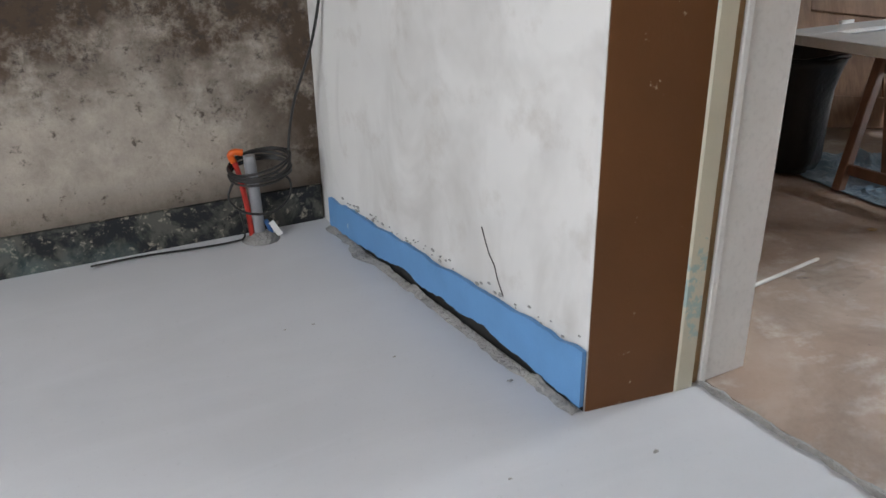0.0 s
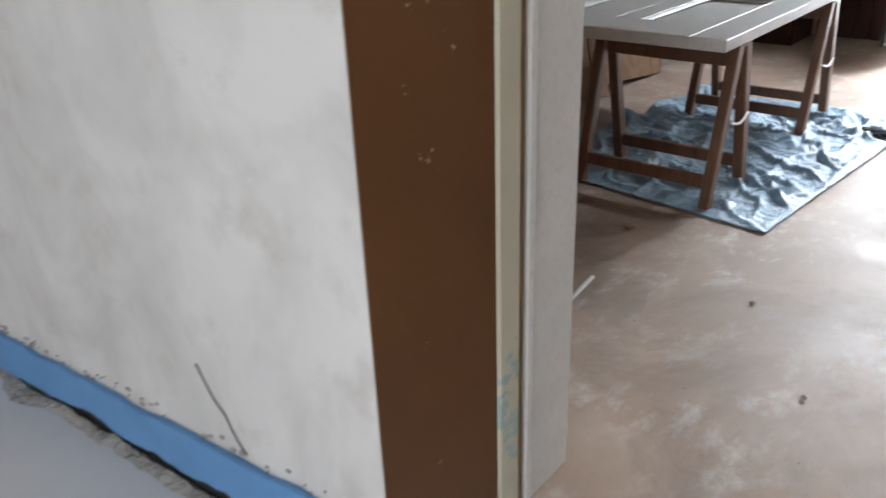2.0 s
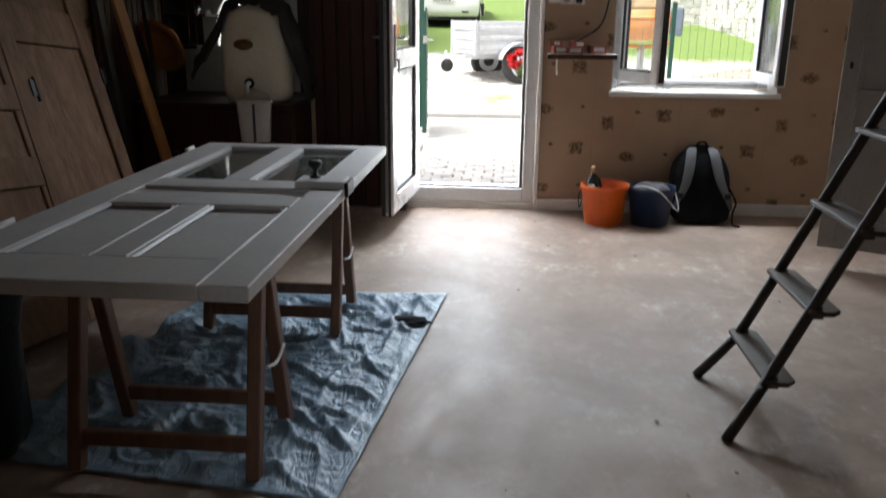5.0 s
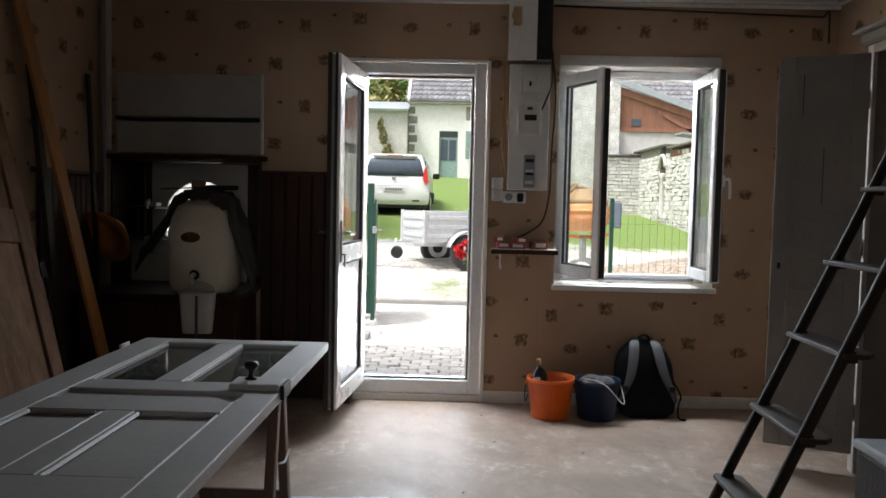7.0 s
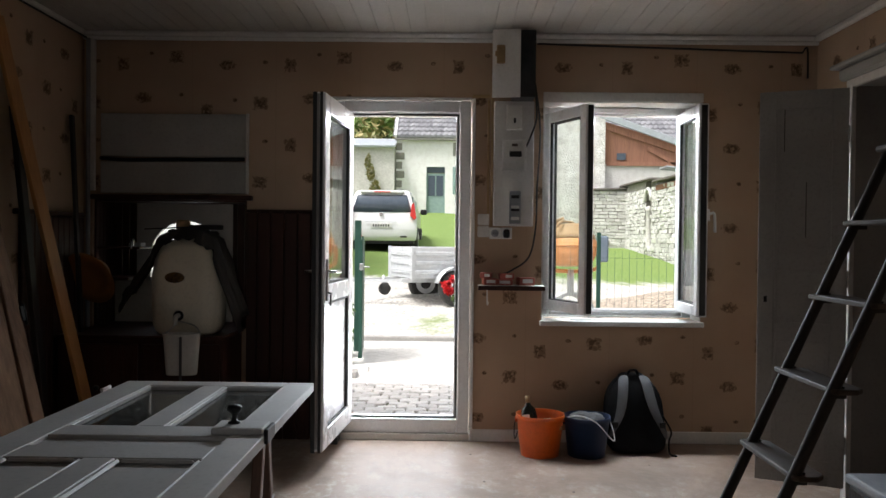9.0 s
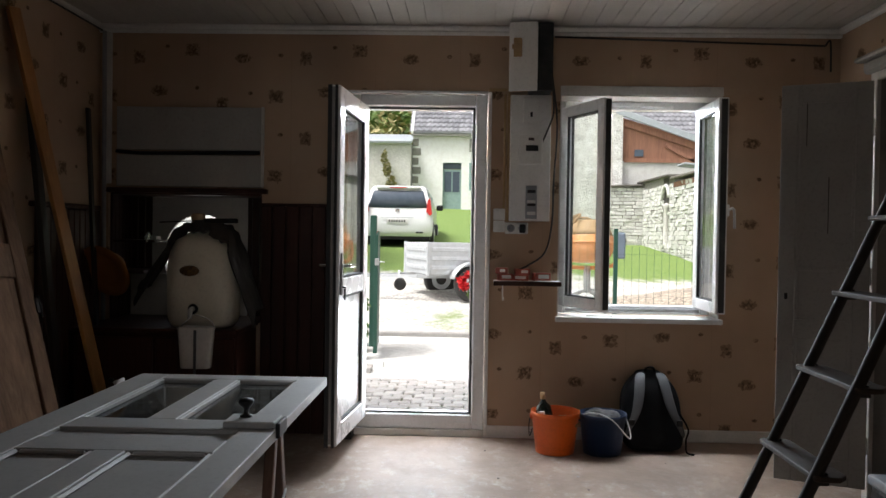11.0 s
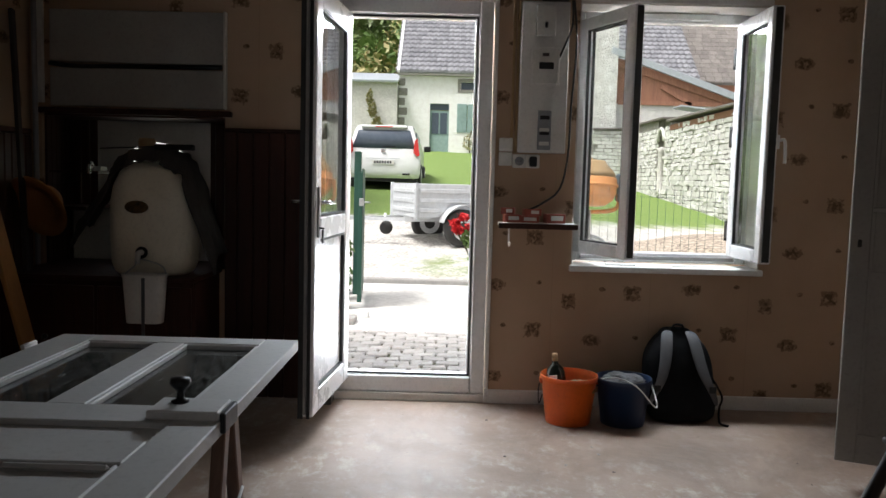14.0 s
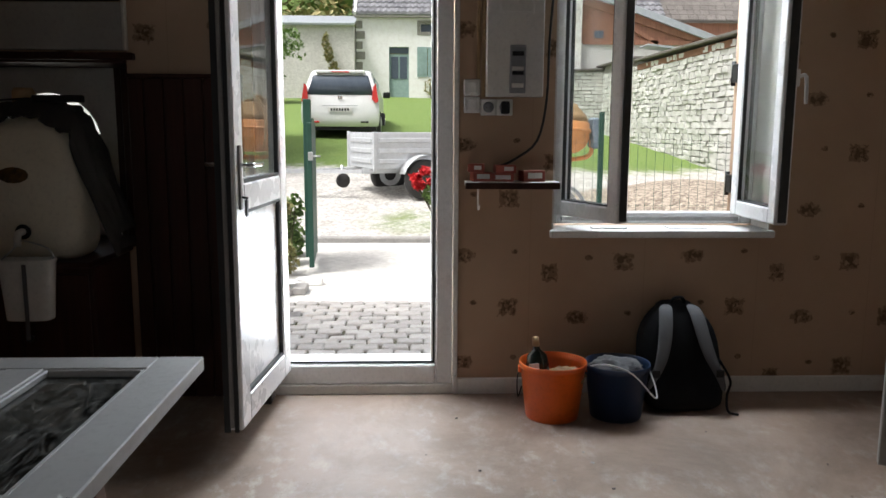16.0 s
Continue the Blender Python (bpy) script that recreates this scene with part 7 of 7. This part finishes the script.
    part("underside", boxed(20.6, 24.7, ym - 0.8, ym + 0.8, g + 0.2, g + 0.30), black_metal, c)


parked_car()


def trailer():
    """A small galvanised trailer, its drawbar pointing along the yard."""
    g = 0.25
    t = thing("trailer", 13.2, 1.0, g, "small galvanised box trailer standing in the gravel yard", "trailer")
    m = Matrix.Translation((13.0, 1.72, g)) @ Matrix.Rotation(radians(-68), 4, "Z")
    # local x runs along the trailer from its front board, local y across to the far side
    L, W, z0, z1 = 1.55, 1.12, 0.42, 0.90
    for y0, y1 in ((0.0, 0.025), (W - 0.025, W)):
        wall = part("side_board", moved(boxed(0, L, y0, y1, z0, z1, 0.004), m), trailer_zinc, t)
        out = -1 if y0 == 0.0 else 1
        for z in (z0 + 0.10, z0 + 0.24, z0 + 0.38):
            part("rib", moved(boxed(0.06, L - 0.06, *sorted((y0 if out < 0 else y1, (y0 if out < 0 else y1) + out * 0.018)), z - 0.03, z + 0.03, 0.006), m), trailer_zinc, wall)
    for x0, x1 in ((0.0, 0.025), (L - 0.025, L)):
        wall = part("end_board", moved(boxed(x0, x1, 0.026, W - 0.026, z0, z1, 0.004), m), trailer_zinc, t)
        out = -1 if x0 == 0.0 else 1
        for z in (z0 + 0.10, z0 + 0.24, z0 + 0.38):
            part("rib", moved(boxed(*sorted((x0 if out < 0 else x1, (x0 if out < 0 else x1) + out * 0.018)), 0.10, W - 0.10, z - 0.03, z + 0.03, 0.006), m), trailer_zinc, wall)
    for x in (0.0, L):
        for y in (0.0, W):
            part("corner_post", moved(boxed(x - 0.022, x + 0.022, y - 0.022, y + 0.022, z0 - 0.03, z1 + 0.012, 0.004), m), trailer_zinc, t)
    part("floor", moved(boxed(0.026, L - 0.026, 0.026, W - 0.026, z0, z0 + 0.02), m), trailer_zinc, t)
    part("chassis", moved(joined(boxed(-0.1, L, 0.2, 0.26, z0 - 0.07, z0 - 0.002, 0.004), boxed(-0.1, L, W - 0.26, W - 0.2, z0 - 0.07, z0 - 0.002, 0.004)), m), trailer_zinc, t)
    part("drawbar", moved(joined(bar((-0.1, 0.23, z0 - 0.04), (-0.75, W / 2, z0 - 0.04), 0.05, 0.05), bar((-0.1, W - 0.23, z0 - 0.04), (-0.75, W / 2, z0 - 0.04), 0.05, 0.05), bar((-0.7, W / 2, z0 - 0.04), (-1.15, W / 2, z0 - 0.03), 0.06, 0.06)), m), trailer_zinc, t)
    for y in (-0.14, W + 0.14):
        wheel = part("wheel", moved(moved(lathe(((0.0, -0.07), (0.17, -0.075), (0.25, -0.075), (0.275, -0.05), (0.275, 0.05), (0.25, 0.075), (0.17, 0.075), (0.0, 0.07)), 30), Matrix.Rotation(radians(90), 4, "X")), m @ Matrix.Translation((0.66, y, 0.275))), tyre_mat, t)
        part("rim", moved(moved(lathe(((0.0, -0.06), (0.05, -0.08), (0.12, -0.078), (0.165, -0.083), (0.17, -0.078), (0.17, 0.078), (0.165, 0.083), (0.0, 0.06)), 24), Matrix.Rotation(radians(90), 4, "X")), m @ Matrix.Translation((0.66, y, 0.275))), trailer_zinc, wheel)
        fender = bmesh.new()
        rows = []
        for k in range(11):
            a = math.pi * (0.08 + 0.84 * k / 10)
            rows.append([fender.verts.new((0.66 + 0.335 * math.cos(a), y + s, 0.275 + 0.335 * math.sin(a))) for s in (-0.095, 0.095)])
        for a, b in zip(rows, rows[1:]):
            fender.faces.new((a[0], a[1], b[1], b[0])).smooth = True
        fd = part("mudguard", moved(fender, m), trailer_zinc, t)
        fd.modifiers.new("thick", "SOLIDIFY").thickness = 0.006
    jockey = part("jockey_wheel", moved(moved(lathe(((0.0, -0.025), (0.09, -0.025), (0.10, 0), (0.09, 0.025), (0.0, 0.025)), 20), Matrix.Rotation(radians(90), 4, "X")), m @ Matrix.Translation((-0.30, W / 2 - 0.12, 0.25))), tyre_mat, t)
    part("jockey_stem", moved(tube([(-0.30, W / 2 - 0.07, 0.25), (-0.30, W / 2 - 0.07, 0.46)], 0.022, 8), m), steel, jockey)
    part("coupling", moved(boxed(-1.28, -1.12, W / 2 - 0.04, W / 2 + 0.04, z0 - 0.06, z0 + 0.03, 0.01), m), black_metal, t)
    part("tail_lamp", moved(boxed(L, L + 0.05, 0.02, 0.22, z0 - 0.09, z0 + 0.01, 0.006), m), tail_red, t)


trailer()


def garden_gate():
    t = thing("gate", 9.8, 2.15, 0, "dark green metal garden gate standing open", "gate")
    part("post", boxed(9.93, 10.0, 2.16, 2.23, -0.06, 1.48, 0.006), gate_paint, t)
    leaf = part("leaf_frame", joined(boxed(9.05, 9.09, 2.04, 2.08, 0.05, 1.26, 0.004), boxed(9.85, 9.89, 2.11, 2.15, 0.05, 1.25, 0.004), bar((9.07, 2.06, 0.12), (9.87, 2.13, 0.12), 0.03, 0.04), bar((9.07, 2.06, 1.1), (9.87, 2.13, 1.1), 0.03, 0.04)), gate_paint, t)
    for k in range(8):
        f = (k + 0.5) / 8
        x, y = 9.09 + 0.76 * f, 2.055 + 0.07 * f
        part("slat", boxed(x - 0.036, x + 0.036, y - 0.012, y + 0.002, 0.07, 1.25 + 0.05 * math.sin(math.pi * f), 0.004), gate_paint, leaf)
    part("latch", joined(boxed(9.03, 9.05, 2.03, 2.07, 0.95, 1.02, 0.003), tube([(9.04, 2.03, 0.985), (9.04, 1.97, 0.985)], 0.008, 6)), steel, t)


garden_gate()


def plants():
    rose = thing("rose_bush", 8.75, 0.88, 0, "rose bush with bright red flowers beside the path", "plant")
    bm = bmesh.new()
    for c, r in (((8.74, 1.0, 0.72), 0.14), ((8.78, 0.84, 0.45), 0.24), ((8.75, 0.80, 0.68), 0.22), ((8.8, 0.86, 0.25), 0.22)):
        leaves(bm, c, r, 230, 0.035)
    part("leaves", bm, leaf_green, rose)
    for k, (y, z, x) in enumerate(((1.19, 0.83, 8.74), (1.16, 0.77, 8.72), (1.115, 0.88, 8.77), (1.05, 0.80, 8.7), (0.90, 0.9, 8.75), (0.95, 0.66, 8.7))):
        bm = bmesh.new()
        leaves(bm, (x, y, z), 0.055, 90, 0.032, (1, 1, 0.8), 0.4)
        part("flower", bm, petal_red, rose, "red rose flower")
        part("stem", tube([(8.77, 0.88, -0.05), (8.77, (0.88 + y) / 2, z * 0.6), (x, y, z - 0.03)], 0.006, 6), stem_mat, rose)
    for x, y, h, mat in ((8.75, 2.42, 0.22, leaf_green), (9.0, 2.30, 0.55, leaf_autumn), (9.5, 2.32, 0.5, leaf_green), (8.2, 2.3, 0.14, leaf_green), (10.0, 2.36, 0.2, leaf_green)):
        p = thing("border_plant", x, y, 0, "straggly green border plant beside the path", "plant", "border plants")
        bm = bmesh.new()
        for k in range(5):
            leaves(bm, (x + random.uniform(-.1, .1), y + random.uniform(-.08, .08), 0.08 + h * (k + 0.4) / 5), 0.14, 80, 0.04, (1, 0.8, 1.1))
        part("leaves", bm, mat, p)
        for k in range(4):
            part("stem", tube([(x, y, -0.05), (x + random.uniform(-.05, .05), y + random.uniform(-.05, .05), h * 0.5), (x + random.uniform(-.1, .1), y + random.uniform(-.08, .08), h)], 0.005, 5), stem_mat, p)
    for k, (x, y) in enumerate(((8.3, 2.05), (8.45, 2.14), (8.2, 2.2), (8.6, 2.02))):
        tagged(part("loose_brick", moved(boxed(-0.1, 0.1, -0.05, 0.05, 0, 0.055, 0.006), pose(x, y, -0.005 + 0.0 * k, 0, 0, 30 * k)), paper_white if k % 2 else cobble_mat), "loose pale brick dropped beside the path", "brick", "bricks beside the path")
    tagged(part("terracotta_pot", moved(lathe(((0.0, 0), (0.07, 0), (0.10, 0.16), (0.11, 0.16), (0.11, 0.19), (0.095, 0.19), (0.09, 0.14), (0.0, 0.13)), 20), Matrix.Translation((7.55, 2.12, -0.002))), barn_wood), "brown terracotta pot standing beside the path", "pot")


plants()


def cement_mixer():
    g, x, y = 0.03, 11.35, -0.43
    t = thing("cement_mixer", x, y, g, "orange cement mixer with a cement-crusted mouth, standing in the yard", "mixer")
    m = Matrix.Translation((x, y, 1.20)) @ Matrix.Rotation(radians(6), 4, "Y")
    drum = part("drum", moved(lathe(((0.0, -0.25), (0.20, -0.25), (0.29, -0.19), (0.33, -0.10), (0.335, 0.06), (0.32, 0.08), (0.0, 0.09)), 32), m), mixer_orange, t)
    part("drum_ring", moved(lathe(((0.325, -0.035), (0.35, -0.03), (0.35, 0.0), (0.325, 0.005)), 32), m), mixer_orange, drum)
    part("mouth", moved(lathe(((0.325, 0.075), (0.30, 0.15), (0.21, 0.25), (0.20, 0.28), (0.18, 0.27), (0.19, 0.24), (0.27, 0.14), (0.29, 0.08)), 32), m), cork_tan, drum, "pale cement-crusted mouth cone")
    part("motor_box", boxed(x - 0.12, x + 0.14, y - 0.47, y - 0.35, 1.0, 1.34, 0.02), plain("blue_grey_plastic", (0.16, 0.20, 0.25), (0.12, 0.16, 0.21), 0.5), t, "blue-grey motor housing")
    part("yoke", tube([(x, y + 0.37, 1.18), (x, y + 0.37, 0.94), (x, y + 0.2, 0.88), (x, y - 0.2, 0.88), (x, y - 0.36, 0.94), (x, y - 0.36, 1.1)], 0.026, 8), mixer_orange, t)
    part("post", tube([(x, y, 0.90), (x, y, 0.55)], 0.045, 10), steel, t)
    for a in (-0.34, 0.34):
        part("leg", tube([(x, y, 0.60), (x, y + a * 0.6, 0.52), (x - 0.05, y + a, 0.30), (x - 0.1, y + a * 1.15, g)], 0.022, 8), steel, t)
        part("leg", tube([(x, y, 0.60), (x + 0.2, y + a * 0.7, 0.40), (x + 0.34, y + a, g)], 0.022, 8), steel, t)
    hose = [(x - 0.1 + 0.02 * math.cos(k * 0.9), y + 0.12 * math.cos(k * 0.7) + 0.1, 1.47 + 0.04 * math.sin(k * 0.7) + 0.004 * k) for k in range(12)]
    tagged(part("hose", tube(hose + [(x - 0.34, y + 0.30, 1.35), (x - 0.36, y + 0.28, 1.0)], 0.016, 8), cork_tan), "pale yellow hose coiled over the mixer", "hose")


cement_mixer()


def wire_fence():
    t = thing("wire_fence", 9.05, -1.5, 0, "thin green wire mesh fence on iron posts", "fence")
    for y in (-0.36, -2.9):
        part("post", boxed(9.03, 9.07, y - 0.02, y + 0.02, -0.05, 1.36, 0.004), gate_paint, t)
    bm = bmesh.new()
    y = -4.8
    while y < 0.35:
        slab(bm, 9.048, 9.051, y, y + 0.0022, 0.05, 1.18)
        y += 0.075
    for k in range(3):
        slab(bm, 9.0485, 9.0505, -4.8, 0.35, 0.06 + 0.52 * k, 0.062 + 0.52 * k)
    part("mesh", bm, gate_paint, t)


wire_fence()


def hillside():
    """Autumn wood on the slope behind the cottage."""
    for k, (mat, n, lo, hi, size) in enumerate(((leaf_autumn, 120, 46, 58, 0.30), (leaf_dark, 170, 58, 92, 0.55), (leaf_green, 60, 50, 80, 0.42))):
        bm = bmesh.new()
        for i in range(n):
            x, y = random.uniform(lo, hi), random.uniform(-16, 16)
            r = random.uniform(1.3, 2.6)
            leaves(bm, (x, y, lie(x) + r * random.uniform(0.4, 1.2)), r, 120, size, (1, 1, 1.1))
        tagged(part("woodland", bm, mat), "mixed autumn woodland on the hillside", "trees", "", "stuff")
    for i in range(14):
        x, y = random.uniform(50, 85), random.uniform(-14, 14)
        z, h = lie(x), random.uniform(6, 10)
        t = thing("tree", x, y, z, "tall tree with thinning autumn leaves on the slope", "tree", "trees on the slope")
        part("trunk", tube([(x, y, z - 0.3), (x + 0.1, y, z + h * 0.5), (x, y + 0.2, z + h)], 0.22, 8, 3, 0.05), stem_mat, t)
        for k in range(4):
            part("limb", tube([(x, y, z + h * (0.4 + 0.12 * k)), (x + random.uniform(-1, 1), y + random.uniform(-1, 1), z + h * (0.55 + 0.12 * k)), (x + random.uniform(-2, 2), y + random.uniform(-2, 2), z + h * (0.62 + 0.13 * k))], 0.09, 6, 3, 0.02), stem_mat, t)
        bm = bmesh.new()
        for k in range(9):
            leaves(bm, (x + random.uniform(-1.6, 1.6), y + random.uniform(-1.6, 1.6), z + h * random.uniform(0.5, 1.05)), random.uniform(0.8, 1.5), 120, 0.28)
        part("crown", bm, leaf_autumn if i % 2 else leaf_dark, t)


hillside()
